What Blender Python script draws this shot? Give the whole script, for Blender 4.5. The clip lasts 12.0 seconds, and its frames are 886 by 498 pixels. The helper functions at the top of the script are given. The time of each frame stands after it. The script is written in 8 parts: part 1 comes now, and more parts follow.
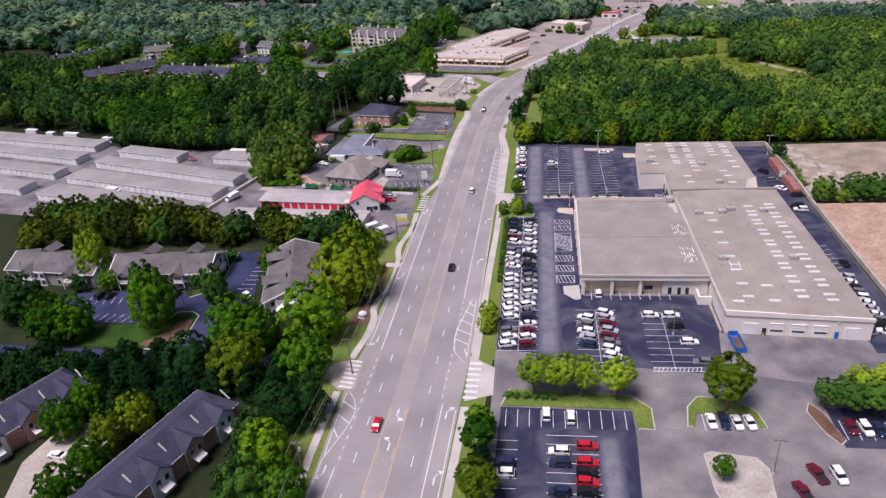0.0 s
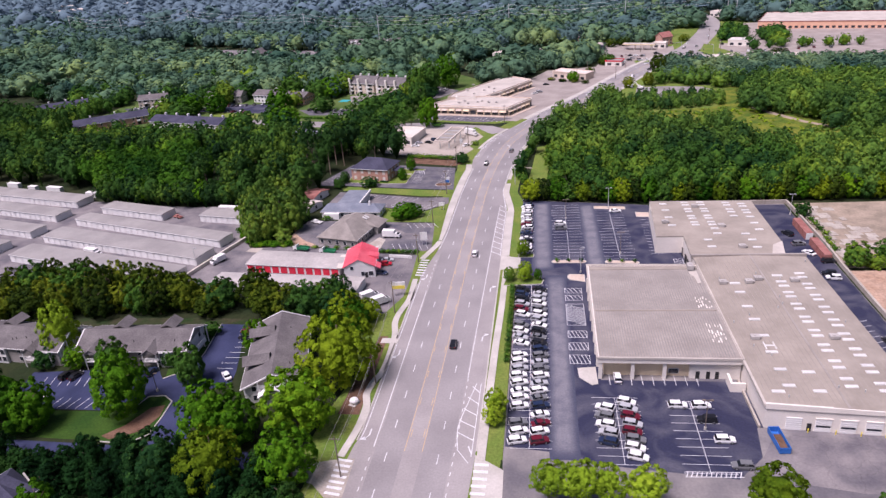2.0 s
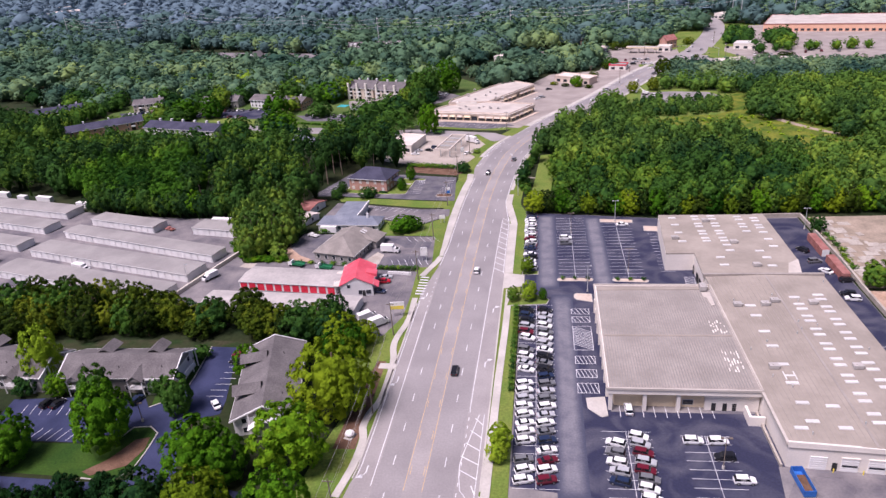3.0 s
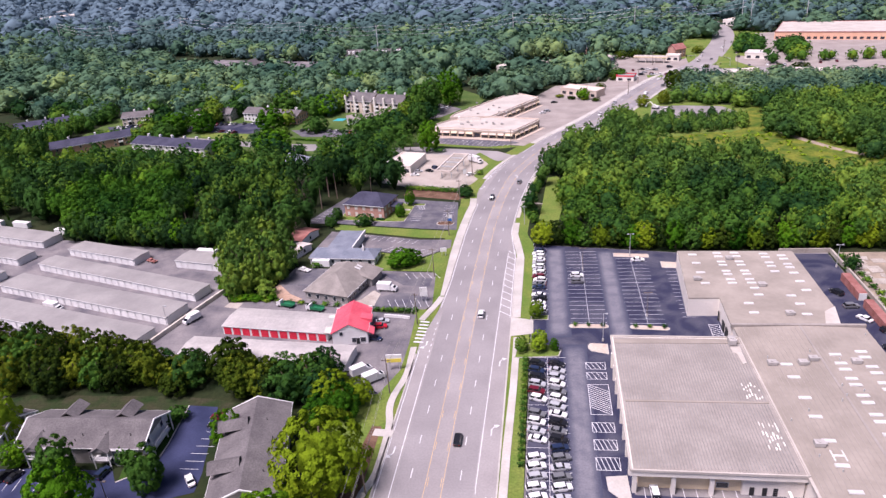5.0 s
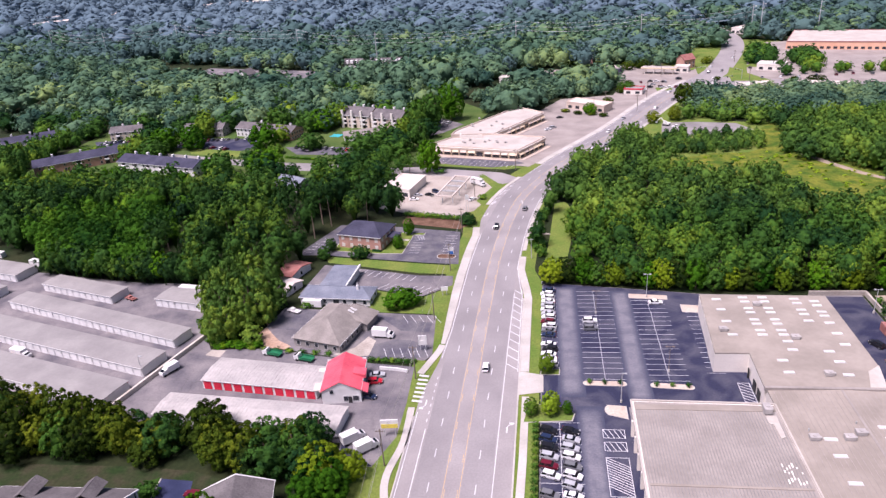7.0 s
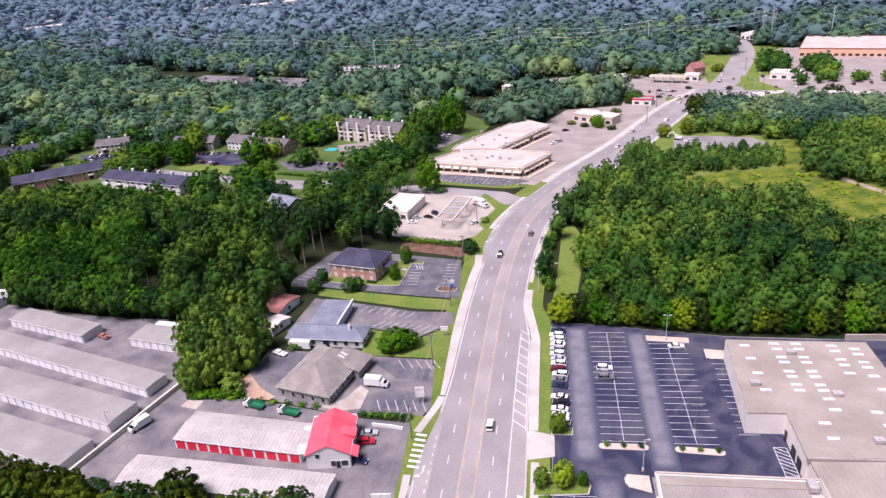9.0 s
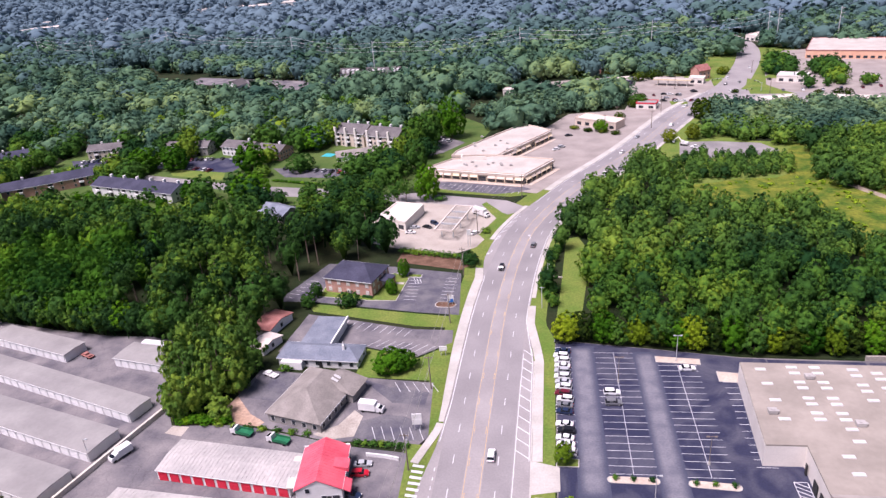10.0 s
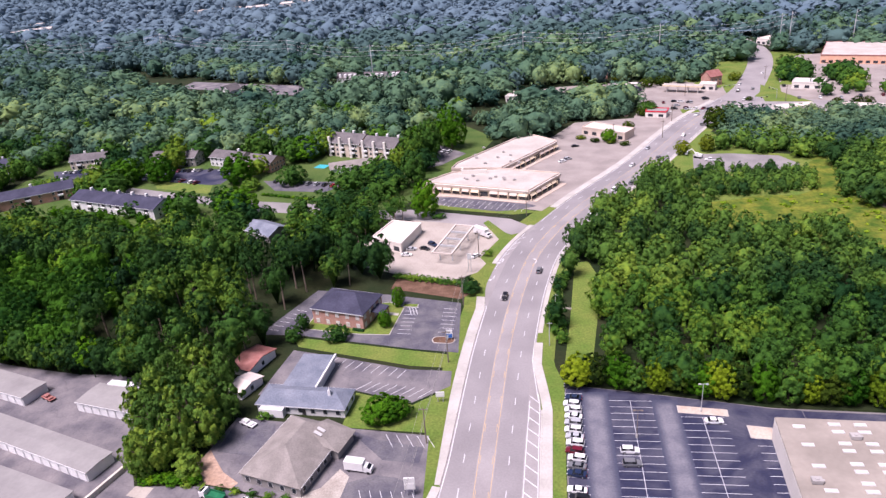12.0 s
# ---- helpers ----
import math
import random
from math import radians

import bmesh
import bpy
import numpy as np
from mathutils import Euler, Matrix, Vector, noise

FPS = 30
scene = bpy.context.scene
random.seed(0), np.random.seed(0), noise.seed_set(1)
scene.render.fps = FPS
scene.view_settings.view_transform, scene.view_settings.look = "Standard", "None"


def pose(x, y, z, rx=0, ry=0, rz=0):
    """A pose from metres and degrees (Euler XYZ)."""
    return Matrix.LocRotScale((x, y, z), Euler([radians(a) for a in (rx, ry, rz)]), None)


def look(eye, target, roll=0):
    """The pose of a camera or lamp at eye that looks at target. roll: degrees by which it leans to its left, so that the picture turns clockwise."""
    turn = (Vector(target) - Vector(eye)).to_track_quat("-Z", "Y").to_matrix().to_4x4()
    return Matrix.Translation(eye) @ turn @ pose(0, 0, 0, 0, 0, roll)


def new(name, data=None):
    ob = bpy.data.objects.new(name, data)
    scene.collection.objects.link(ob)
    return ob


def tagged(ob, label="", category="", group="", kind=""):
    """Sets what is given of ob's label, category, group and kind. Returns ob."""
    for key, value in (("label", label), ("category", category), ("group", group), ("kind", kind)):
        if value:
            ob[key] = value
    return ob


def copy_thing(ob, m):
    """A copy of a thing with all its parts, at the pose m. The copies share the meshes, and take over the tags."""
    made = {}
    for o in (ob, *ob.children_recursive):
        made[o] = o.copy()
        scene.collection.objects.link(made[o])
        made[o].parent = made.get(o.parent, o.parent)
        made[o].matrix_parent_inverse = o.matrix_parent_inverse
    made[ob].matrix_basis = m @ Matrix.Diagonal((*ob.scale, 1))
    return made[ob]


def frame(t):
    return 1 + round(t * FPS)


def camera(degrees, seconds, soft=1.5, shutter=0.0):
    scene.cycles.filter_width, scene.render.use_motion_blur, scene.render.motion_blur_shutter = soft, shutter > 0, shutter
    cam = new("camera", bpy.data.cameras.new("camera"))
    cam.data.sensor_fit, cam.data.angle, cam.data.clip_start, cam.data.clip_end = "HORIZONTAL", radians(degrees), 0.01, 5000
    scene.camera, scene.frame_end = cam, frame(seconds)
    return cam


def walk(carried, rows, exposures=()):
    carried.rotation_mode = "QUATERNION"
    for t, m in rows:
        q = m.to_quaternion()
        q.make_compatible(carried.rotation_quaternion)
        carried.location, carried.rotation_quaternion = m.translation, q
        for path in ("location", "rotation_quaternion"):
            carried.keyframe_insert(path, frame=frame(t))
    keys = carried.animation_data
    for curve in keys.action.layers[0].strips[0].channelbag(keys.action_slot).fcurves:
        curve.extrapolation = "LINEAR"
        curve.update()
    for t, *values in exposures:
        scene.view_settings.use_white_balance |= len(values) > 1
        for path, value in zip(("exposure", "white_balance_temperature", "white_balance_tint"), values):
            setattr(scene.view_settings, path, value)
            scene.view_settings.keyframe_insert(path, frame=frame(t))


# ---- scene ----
cam = camera(64.9, 12.0, 1.4)
METRES, EYE, TILT, LEAN, TURN = 142.1, 111.0, 0.69, 3.3, 7.4
ROWS = [
    (0.0, 0.0, 0.0, 0.0, -0.46, -28.82, 0.84),
    (0.5, -0.0, 0.0359, -0.0021, -0.46, -26.17, 0.83),
    (1.0, -0.0001, 0.0743, -0.0055, -0.45, -25.45, 0.84),
    (1.5, -0.0, 0.113, -0.0074, -0.46, -25.45, 0.84),
    (2.0, -0.0001, 0.1549, -0.0049, -0.44, -25.5, 0.85),
    (2.5, -0.0002, 0.1973, -0.0008, -0.42, -25.51, 0.84),
    (3.0, -0.0004, 0.2364, 0.0029, -0.41, -25.52, 0.85),
    (5.0, -0.0003, 0.4055, 0.0274, -0.36, -25.5, 0.88),
    (5.5, -0.0002, 0.4473, 0.0342, -0.35, -25.49, 0.88),
    (6.0, -0.0003, 0.4892, 0.0409, -0.35, -25.47, 0.88),
    (6.5, 0.0005, 0.5328, 0.0479, -0.32, -25.45, 0.88),
    (7.0, 0.0003, 0.5743, 0.0529, -0.3, -25.42, 0.87),
    (9.0, 0.0049, 0.7431, 0.0626, -0.22, -25.35, 0.93),
    (9.5, 0.0071, 0.7863, 0.0622, -0.2, -25.33, 0.96),
    (10.0, 0.0099, 0.8257, 0.0618, -0.18, -25.34, 1.0),
    (10.5, 0.0131, 0.8689, 0.0607, -0.14, -25.33, 0.99),
    (11.0, 0.0148, 0.9102, 0.0601, -0.12, -25.33, 0.99),
    (11.5, 0.0169, 0.9514, 0.0585, -0.08, -25.33, 0.98),
    (12.0, 0.0183, 0.9947, 0.0571, -0.04, -25.33, 0.96),
]
EXPO = [(0.0, 0.06, 6080, 28), (1.0, 0.2, 6110, 29.5), (3.0, 0.33, 6150, 31.5), (4.0, 0.44, 6150, 31.5), (8.0, 0.55, 6130, 31.5), (12.0, 0.57, 6130, 31.5)]
walk(cam, [(t, pose(0, 0, EYE, TILT, LEAN, TURN) @ pose(METRES * x, METRES * y, METRES * z, 90 + pitch, roll, yaw)) for t, x, y, z, yaw, pitch, roll in ROWS], EXPO)

# ---- light: a bright hazy sky and a high veiled sun ----
SUN_EL, SUN_AZ = 64.0, 226.0  # degrees; azimuth clockwise from +y
world = bpy.data.worlds.new("sky")
scene.world = world
world.use_nodes = True
wn = world.node_tree.nodes
sky = wn.new("ShaderNodeTexSky")
sky.sky_type, sky.sun_disc = "NISHITA", False
sky.sun_elevation, sky.sun_rotation = radians(SUN_EL), radians(SUN_AZ)
sky.air_density, sky.dust_density, sky.ozone_density = 1.0, 2.5, 1.5
wn["Background"].inputs[1].default_value = 0.05
world.node_tree.links.new(sky.outputs[0], wn["Background"].inputs[0])
sun = new("sun", bpy.data.lights.new("sun", "SUN"))
sun.data.energy, sun.data.angle, sun.data.color = 4.25, radians(26), (1.0, 0.94, 0.88)
az, el = radians(SUN_AZ), radians(SUN_EL)
sun.matrix_world = look((0, 0, 0), (-math.sin(az) * math.cos(el), -math.cos(az) * math.cos(el), -math.sin(el)))


# ---- materials ----
def mat(name, a, b, size=6.0, fine=0.6, rough=0.85, metal=0.0, bump=0.15, grain=0.25, spec=0.3, vary=0.0, ribs=None):
    """Two colours mixed by stains of about size metres, with grain of about fine metres; vary: by object."""
    m = bpy.data.materials.new(name)
    m.use_nodes = True
    n, l = m.node_tree.nodes, m.node_tree.links
    p = n["Principled BSDF"]
    p.inputs["Roughness"].default_value, p.inputs["Metallic"].default_value = rough, metal
    p.inputs["Specular IOR Level"].default_value = spec
    geo = n.new("ShaderNodeNewGeometry")
    big, small = n.new("ShaderNodeTexNoise"), n.new("ShaderNodeTexNoise")
    for tex, s, d in ((big, size, 4), (small, fine, 3)):
        tex.inputs["Scale"].default_value, tex.inputs["Detail"].default_value = 1.0 / s, d
        l.new(geo.outputs["Position"], tex.inputs["Vector"])
    ramp = n.new("ShaderNodeMapRange")
    ramp.inputs[1].default_value, ramp.inputs[2].default_value = 0.35, 0.65
    l.new(big.outputs["Fac"], ramp.inputs[0])
    mix = n.new("ShaderNodeMix")
    mix.data_type = "RGBA"
    mix.inputs[6].default_value, mix.inputs[7].default_value = (*a, 1), (*b, 1)
    l.new(ramp.outputs[0], mix.inputs[0])
    gr = n.new("ShaderNodeMapRange")
    gr.inputs[1].default_value, gr.inputs[2].default_value = 0.25, 0.75
    gr.inputs[3].default_value, gr.inputs[4].default_value = 1 - grain, 1 + grain
    l.new(small.outputs["Fac"], gr.inputs[0])
    hsv = n.new("ShaderNodeHueSaturation")
    l.new(mix.outputs[2], hsv.inputs["Color"])
    value = gr.outputs[0]
    if vary:
        info, vr, mul = n.new("ShaderNodeObjectInfo"), n.new("ShaderNodeMapRange"), n.new("ShaderNodeMath")
        vr.inputs[3].default_value, vr.inputs[4].default_value = 1 - vary, 1 + vary
        l.new(info.outputs["Random"], vr.inputs[0])
        mul.operation = "MULTIPLY"
        l.new(vr.outputs[0], mul.inputs[0])
        l.new(value, mul.inputs[1])
        value = mul.outputs[0]
    l.new(value, hsv.inputs["Value"])
    l.new(hsv.outputs[0], p.inputs["Base Color"])
    if bump:
        bp = n.new("ShaderNodeBump")
        bp.inputs["Strength"].default_value, bp.inputs["Distance"].default_value = bump, fine * 0.3
        l.new(small.outputs["Fac"], bp.inputs["Height"])
        l.new(bp.outputs[0], p.inputs["Normal"])
    if ribs:  # dark sealed cracks, about ribs metres apart
        crack = n.new("ShaderNodeTexVoronoi")
        crack.feature = "DISTANCE_TO_EDGE"
        crack.inputs["Scale"].default_value = 1.0 / ribs
        warp = n.new("ShaderNodeTexNoise")
        warp.inputs["Scale"].default_value = 0.4
        scl = n.new("ShaderNodeVectorMath")
        scl.operation = "MULTIPLY_ADD"
        scl.inputs[1].default_value = (3.5, 3.5, 0)
        l.new(geo.outputs["Position"], warp.inputs["Vector"])
        l.new(warp.outputs["Color"], scl.inputs[0])
        l.new(geo.outputs["Position"], scl.inputs[2])
        l.new(scl.outputs[0], crack.inputs["Vector"])
        lim = n.new("ShaderNodeMapRange")
        lim.inputs[1].default_value, lim.inputs[2].default_value = 0.008, 0.02
        lim.inputs[3].default_value, lim.inputs[4].default_value = 0.86, 1.0
        l.new(crack.outputs["Distance"], lim.inputs[0])
        mul = n.new("ShaderNodeMath")
        mul.operation = "MULTIPLY"
        l.new(lim.outputs[0], mul.inputs[0])
        l.new(value, mul.inputs[1])
        l.new(mul.outputs[0], hsv.inputs["Value"])
    return m


def leaf_mat(name, dark, light, yellow, vary=1.0, spray=1.0):
    """Leaves: the colour changes from tree to tree (tint, or the object's own random), from bough to bough and from leaf to leaf."""
    m = bpy.data.materials.new(name)
    m.use_nodes = True
    n, l = m.node_tree.nodes, m.node_tree.links
    p = n["Principled BSDF"]
    p.inputs["Roughness"].default_value, p.inputs["Specular IOR Level"].default_value = 0.75, 0.05
    geo, info, att = n.new("ShaderNodeNewGeometry"), n.new("ShaderNodeObjectInfo"), n.new("ShaderNodeAttribute")
    att.attribute_name = "tint"
    tex = n.new("ShaderNodeTexNoise")
    tex.inputs["Scale"].default_value, tex.inputs["Detail"].default_value = 0.5, 2
    l.new(geo.outputs["Position"], tex.inputs["Vector"])

    def calc(op, x, y):
        k = n.new("ShaderNodeMath")
        k.operation = op
        for i, v in enumerate((x, y)):
            if isinstance(v, float):
                k.inputs[i].default_value = v
            else:
                l.new(v, k.inputs[i])
        return k.outputs[0]
    tree = calc("FRACT", calc("ADD", att.outputs["Fac"], info.outputs["Random"]), 0.0)
    patch = n.new("ShaderNodeTexNoise")
    patch.inputs["Scale"].default_value, patch.inputs["Detail"].default_value = 0.022, 1
    l.new(geo.outputs["Position"], patch.inputs["Vector"])
    f = calc("ADD", calc("MULTIPLY", tree, 0.52), calc("MULTIPLY", geo.outputs["Random Per Island"], 0.16))
    f = calc("ADD", f, calc("MULTIPLY", calc("SUBTRACT", tex.outputs["Fac"], 0.46), 0.6))
    f = calc("ADD", f, calc("MULTIPLY", calc("SUBTRACT", patch.outputs["Fac"], 0.42), 0.9))
    f = calc("ADD", calc("MULTIPLY", calc("SUBTRACT", f, 0.38), vary), 0.38)
    ramp = n.new("ShaderNodeValToRGB")
    e = ramp.color_ramp.elements
    e[0].position, e[0].color, e[1].position, e[1].color = 0.1, (*dark, 1), 1.0, (*yellow, 1)
    k = e.new(0.55)
    k.color = (*light, 1)
    l.new(f, ramp.inputs[0])
    l.new(ramp.outputs[0], p.inputs["Base Color"])
    rough, bp = n.new("ShaderNodeTexNoise"), n.new("ShaderNodeBump")  # sprays of leaves too small to build
    rough.inputs["Scale"].default_value, rough.inputs["Detail"].default_value, rough.inputs["Roughness"].default_value = 0.75 * spray, 4, 0.7
    l.new(geo.outputs["Position"], rough.inputs["Vector"])
    bp.inputs["Strength"].default_value, bp.inputs["Distance"].default_value = 0.9 * spray ** 2, 1.1 / spray
    l.new(rough.outputs["Fac"], bp.inputs["Height"])
    l.new(bp.outputs[0], p.inputs["Normal"])
    tr = n.new("ShaderNodeBsdfTranslucent")
    l.new(ramp.outputs[0], tr.inputs["Color"])
    mx = n.new("ShaderNodeMixShader")
    mx.inputs[0].default_value = 0.15
    l.new(p.outputs[0], mx.inputs[1])
    l.new(tr.outputs[0], mx.inputs[2])
    l.new(mx.outputs[0], n["Material Output"].inputs[0])
    return m


def glass_mat(name, c, rough=0.08):
    m = mat(name, c, c, 3, 1, rough, 0, 0, 0.05, 0.6)
    return m


LEAF = leaf_mat("leaf_broad", (0.0131, 0.0529, 0.0156), (0.0656, 0.167, 0.0217), (0.262, 0.374, 0.0264))
LEAF_BRIGHT = leaf_mat("leaf_young", (0.0165, 0.075, 0.00375), (0.0723, 0.212, 0.0068), (0.223, 0.389, 0.0114))
LEAF_GOLD = leaf_mat("leaf_golden_oak", (0.06, 0.12, 0.006), (0.2, 0.3, 0.01), (0.42, 0.47, 0.018), 0.75)
LEAF_OLIVE = leaf_mat("leaf_olive", (0.0917, 0.179, 0.0105), (0.245, 0.391, 0.019), (0.459, 0.578, 0.0394))
LEAF_WEST = leaf_mat("leaf_mixed_woods", (0.0095, 0.035, 0.012), (0.043, 0.118, 0.0205), (0.175, 0.295, 0.0265))
LEAF_EAST = leaf_mat("leaf_young_woods", (0.0235, 0.0704, 0.0196), (0.0986, 0.209, 0.0322), (0.28, 0.396, 0.0414))
LEAF_VIVID = leaf_mat("leaf_vivid_broad", (0.011, 0.055, 0.008), (0.066, 0.19, 0.013), (0.21, 0.365, 0.02))
LEAF_BELT = leaf_mat("leaf_shelter_belt", (0.009, 0.024, 0.005), (0.06, 0.104, 0.008), (0.25, 0.3, 0.018), 1.15)
# dark needles, lowered further in colour for the hedge's unlit sides
LEAF_PINE = leaf_mat("leaf_pine", (0.00298, 0.0174, 0.00546), (0.0112, 0.048, 0.0109), (0.0343, 0.0914, 0.0145))
# bluer, lighter and flatter leaf colours: distance haze put into the paint
LEAF_MID_HAZE = leaf_mat("leaf_mid_haze", (0.0277, 0.0757, 0.0576), (0.107, 0.199, 0.111), (0.277, 0.373, 0.109), 0.9, 0.7)
LEAF_RIDGE_HAZE = leaf_mat("leaf_ridge_haze", (0.0464, 0.0943, 0.105), (0.0972, 0.171, 0.156), (0.168, 0.264, 0.147), 0.38, 0.5)
LEAF_FAR_HAZE = leaf_mat("leaf_far_haze", (0.0966, 0.154, 0.208), (0.155, 0.229, 0.273), (0.216, 0.295, 0.262), 0.28, 0.45)
BARK = mat("bark", (0.09, 0.06, 0.045), (0.16, 0.12, 0.09), 1.5, 0.2, 0.9, bump=0.5)
BARK_PINE = mat("pine_bark", (0.2, 0.15, 0.115), (0.28, 0.22, 0.17), 1.5, 0.2, 0.9, bump=0.5)
# soil and litter, coloured near-black to stand for the shade below trees
SOIL = mat("shade_dark_floor", (0.009, 0.022, 0.004), (0.024, 0.03, 0.009), 14, 1.2, 0.95, bump=0.4)
# green lawn, its colour lowered to imitate the trees' shade on it
LAWN = mat("shade_dark_lawn", (0.017, 0.056, 0.004), (0.034, 0.08, 0.007), 7, 0.6, 0.95, bump=0.5, grain=0.3)
GRASS = mat("grass", (0.10, 0.17, 0.025), (0.16, 0.2, 0.04), 9, 0.7, 0.95, bump=0.5, grain=0.3)
MEADOW = mat("meadow_grass", (0.0473, 0.101, 0.007), (0.172, 0.187, 0.021), 7, 1.5, 0.95, bump=0.6, grain=0.35)
ROAD = mat("road_asphalt", (0.275, 0.252, 0.249), (0.34, 0.314, 0.308), 14, 0.5, 0.6, grain=0.1, spec=0.5)
ROAD_LANE = mat("trafficked_asphalt", (0.236, 0.219, 0.221), (0.302, 0.281, 0.281), 17, 0.5, 0.6, grain=0.1, spec=0.5)
LOT = mat("sealed_asphalt", (0.0252, 0.0279, 0.0612), (0.104, 0.104, 0.133), 14, 0.5, 0.75, grain=0.18)
for k in LOT.node_tree.nodes:  # pale washed-out streaks
    if k.type == "TEX_NOISE" and k.inputs["Scale"].default_value < 0.2:
        k.inputs["Distortion"].default_value, k.inputs["Detail"].default_value = 1.6, 6
    elif k.type == "MAP_RANGE" and abs(k.inputs[1].default_value - 0.35) < 0.01:
        k.inputs[1].default_value, k.inputs[2].default_value = 0.42, 0.76
LOT_BLUE = mat("blue_sealed_asphalt", (0.02, 0.027, 0.07), (0.04, 0.048, 0.11), 8, 0.5, 0.7, grain=0.12)
LOT_FADE = mat("fading_asphalt", (0.0826, 0.0805, 0.106), (0.153, 0.146, 0.157), 5, 0.5, 0.8, grain=0.18, ribs=6)
# pale far lots, lightened further in colour to stand for distance haze
LOT_PALE = mat("haze_pale_asphalt", (0.27, 0.235, 0.216), (0.355, 0.312, 0.285), 11, 0.6, 0.7, grain=0.1, spec=0.4)
LOT_WORN = mat("worn_asphalt", (0.2, 0.188, 0.19), (0.28, 0.264, 0.258), 13, 0.6, 0.85, grain=0.15)
LOT_GREY = mat("grey_asphalt", (0.106, 0.1, 0.117), (0.238, 0.218, 0.219), 10, 0.6, 0.85, grain=0.12, ribs=7)
TANSTONE = mat("tan_concrete", (0.48, 0.38, 0.31), (0.58, 0.48, 0.4), 4, 0.5, 0.9, grain=0.15)
YARD = mat("stained_asphalt", (0.125, 0.118, 0.132), (0.26, 0.24, 0.232), 12, 0.6, 0.8, grain=0.12)
CONC = mat("concrete", (0.42, 0.395, 0.36), (0.52, 0.49, 0.455), 7, 0.5, 0.9, grain=0.1)
CONC_LOT = mat("forecourt_concrete", (0.361, 0.318, 0.275), (0.44, 0.393, 0.344), 8, 0.6, 0.9, grain=0.12)
CONC_OLD = mat("old_concrete", (0.33, 0.29, 0.25), (0.45, 0.41, 0.36), 5, 0.5, 0.9, grain=0.2)
DIRT = mat("red_dirt", (0.36, 0.235, 0.165), (0.46, 0.325, 0.245), 6, 0.9, 0.95, grain=0.3, bump=0.5)
SAND = mat("pale_dirt", (0.235, 0.195, 0.15), (0.36, 0.29, 0.225), 7, 0.8, 0.95, grain=0.15, bump=0.4)
MULCH = mat("mulch", (0.11, 0.06, 0.038), (0.18, 0.105, 0.07), 4, 0.4, 0.95, grain=0.3)
WHITE = mat("white_paint", (0.58, 0.58, 0.6), (0.7, 0.7, 0.7), 2, 0.3, 0.7, grain=0.15)
YELLOW = mat("yellow_paint", (0.55, 0.37, 0.19), (0.62, 0.44, 0.25), 2, 0.3, 0.7, grain=0.15)
STUCCO = mat("white_wall", (0.72, 0.67, 0.61), (0.79, 0.74, 0.68), 6, 0.4, 0.85, grain=0.05)
SHOPBAND = mat("pale_pink_band", (0.6, 0.49, 0.41), (0.68, 0.57, 0.49), 6, 0.4, 0.85, grain=0.06)
CREAM = mat("cream_wall", (0.72, 0.58, 0.4), (0.78, 0.65, 0.47), 6, 0.4, 0.85, grain=0.06)
ROOF_GREY = mat("membrane_roof", (0.275, 0.243, 0.208), (0.352, 0.31, 0.267), 9, 1.2, 0.85, grain=0.06)
ROOF_METAL = mat("seam_roof", (0.278, 0.25, 0.226), (0.348, 0.313, 0.285), 8, 1.0, 0.55, grain=0.08)
ROOF_STORE = mat("galvanised_roof", (0.376, 0.356, 0.343), (0.497, 0.467, 0.444), 9, 1.0, 0.6, grain=0.12)
ROOF_FLAT = mat("grey_flat_roof", (0.248, 0.236, 0.231), (0.31, 0.297, 0.286), 9, 1.0, 0.8, grain=0.06)
ROOF_WHITE = mat("white_roof", (0.607, 0.528, 0.473), (0.699, 0.616, 0.559), 9, 1.0, 0.8, grain=0.08)
ROOF_PALE = mat("pale_gravel_roof", (0.432, 0.392, 0.352), (0.534, 0.486, 0.439), 9, 1.0, 0.85, grain=0.08)
# darker than the roof sheets: the seams' shadow lines put into their colour
ROOF_SEAM = mat("seam_shadow_metal", (0.24, 0.23, 0.225), (0.3, 0.29, 0.28), 6, 0.6, 0.6, grain=0.1)
ORANGE = mat("orange_wall", (0.72, 0.4, 0.27), (0.78, 0.48, 0.34), 6, 0.4, 0.85, grain=0.06)
SKYL = mat("skylight_plastic", (0.56, 0.55, 0.54), (0.66, 0.65, 0.63), 3, 0.5, 0.4, grain=0.06)
RED = mat("red_paint", (0.58, 0.015, 0.04), (0.66, 0.03, 0.06), 3, 0.4, 0.5, grain=0.08)
RED_ROOF = mat("red_metal_roof", (0.66, 0.09, 0.13), (0.74, 0.14, 0.18), 4, 0.5, 0.4, grain=0.06)
SHINGLE = mat("grey_shingles", (0.112, 0.102, 0.105), (0.165, 0.152, 0.152), 5, 0.4, 0.9, grain=0.25)
SHINGLE_TAN = mat("tan_grey_shingles", (0.215, 0.195, 0.178), (0.29, 0.262, 0.24), 4, 0.4, 0.9, grain=0.15)
SHINGLE_DARK = mat("slate_shingles", (0.0396, 0.0406, 0.068), (0.0612, 0.0616, 0.0978), 5, 0.4, 0.9, grain=0.25)
SHINGLE_BLUE = mat("blue_shingles", (0.15, 0.17, 0.215), (0.22, 0.24, 0.285), 5, 0.4, 0.9, grain=0.2)
BRICK = mat("brick_wall", (0.44, 0.235, 0.185), (0.53, 0.31, 0.255), 3, 0.25, 0.9, grain=0.2)
SIDING = mat("grey_siding", (0.27, 0.25, 0.235), (0.33, 0.31, 0.295), 4, 0.3, 0.85, grain=0.08)
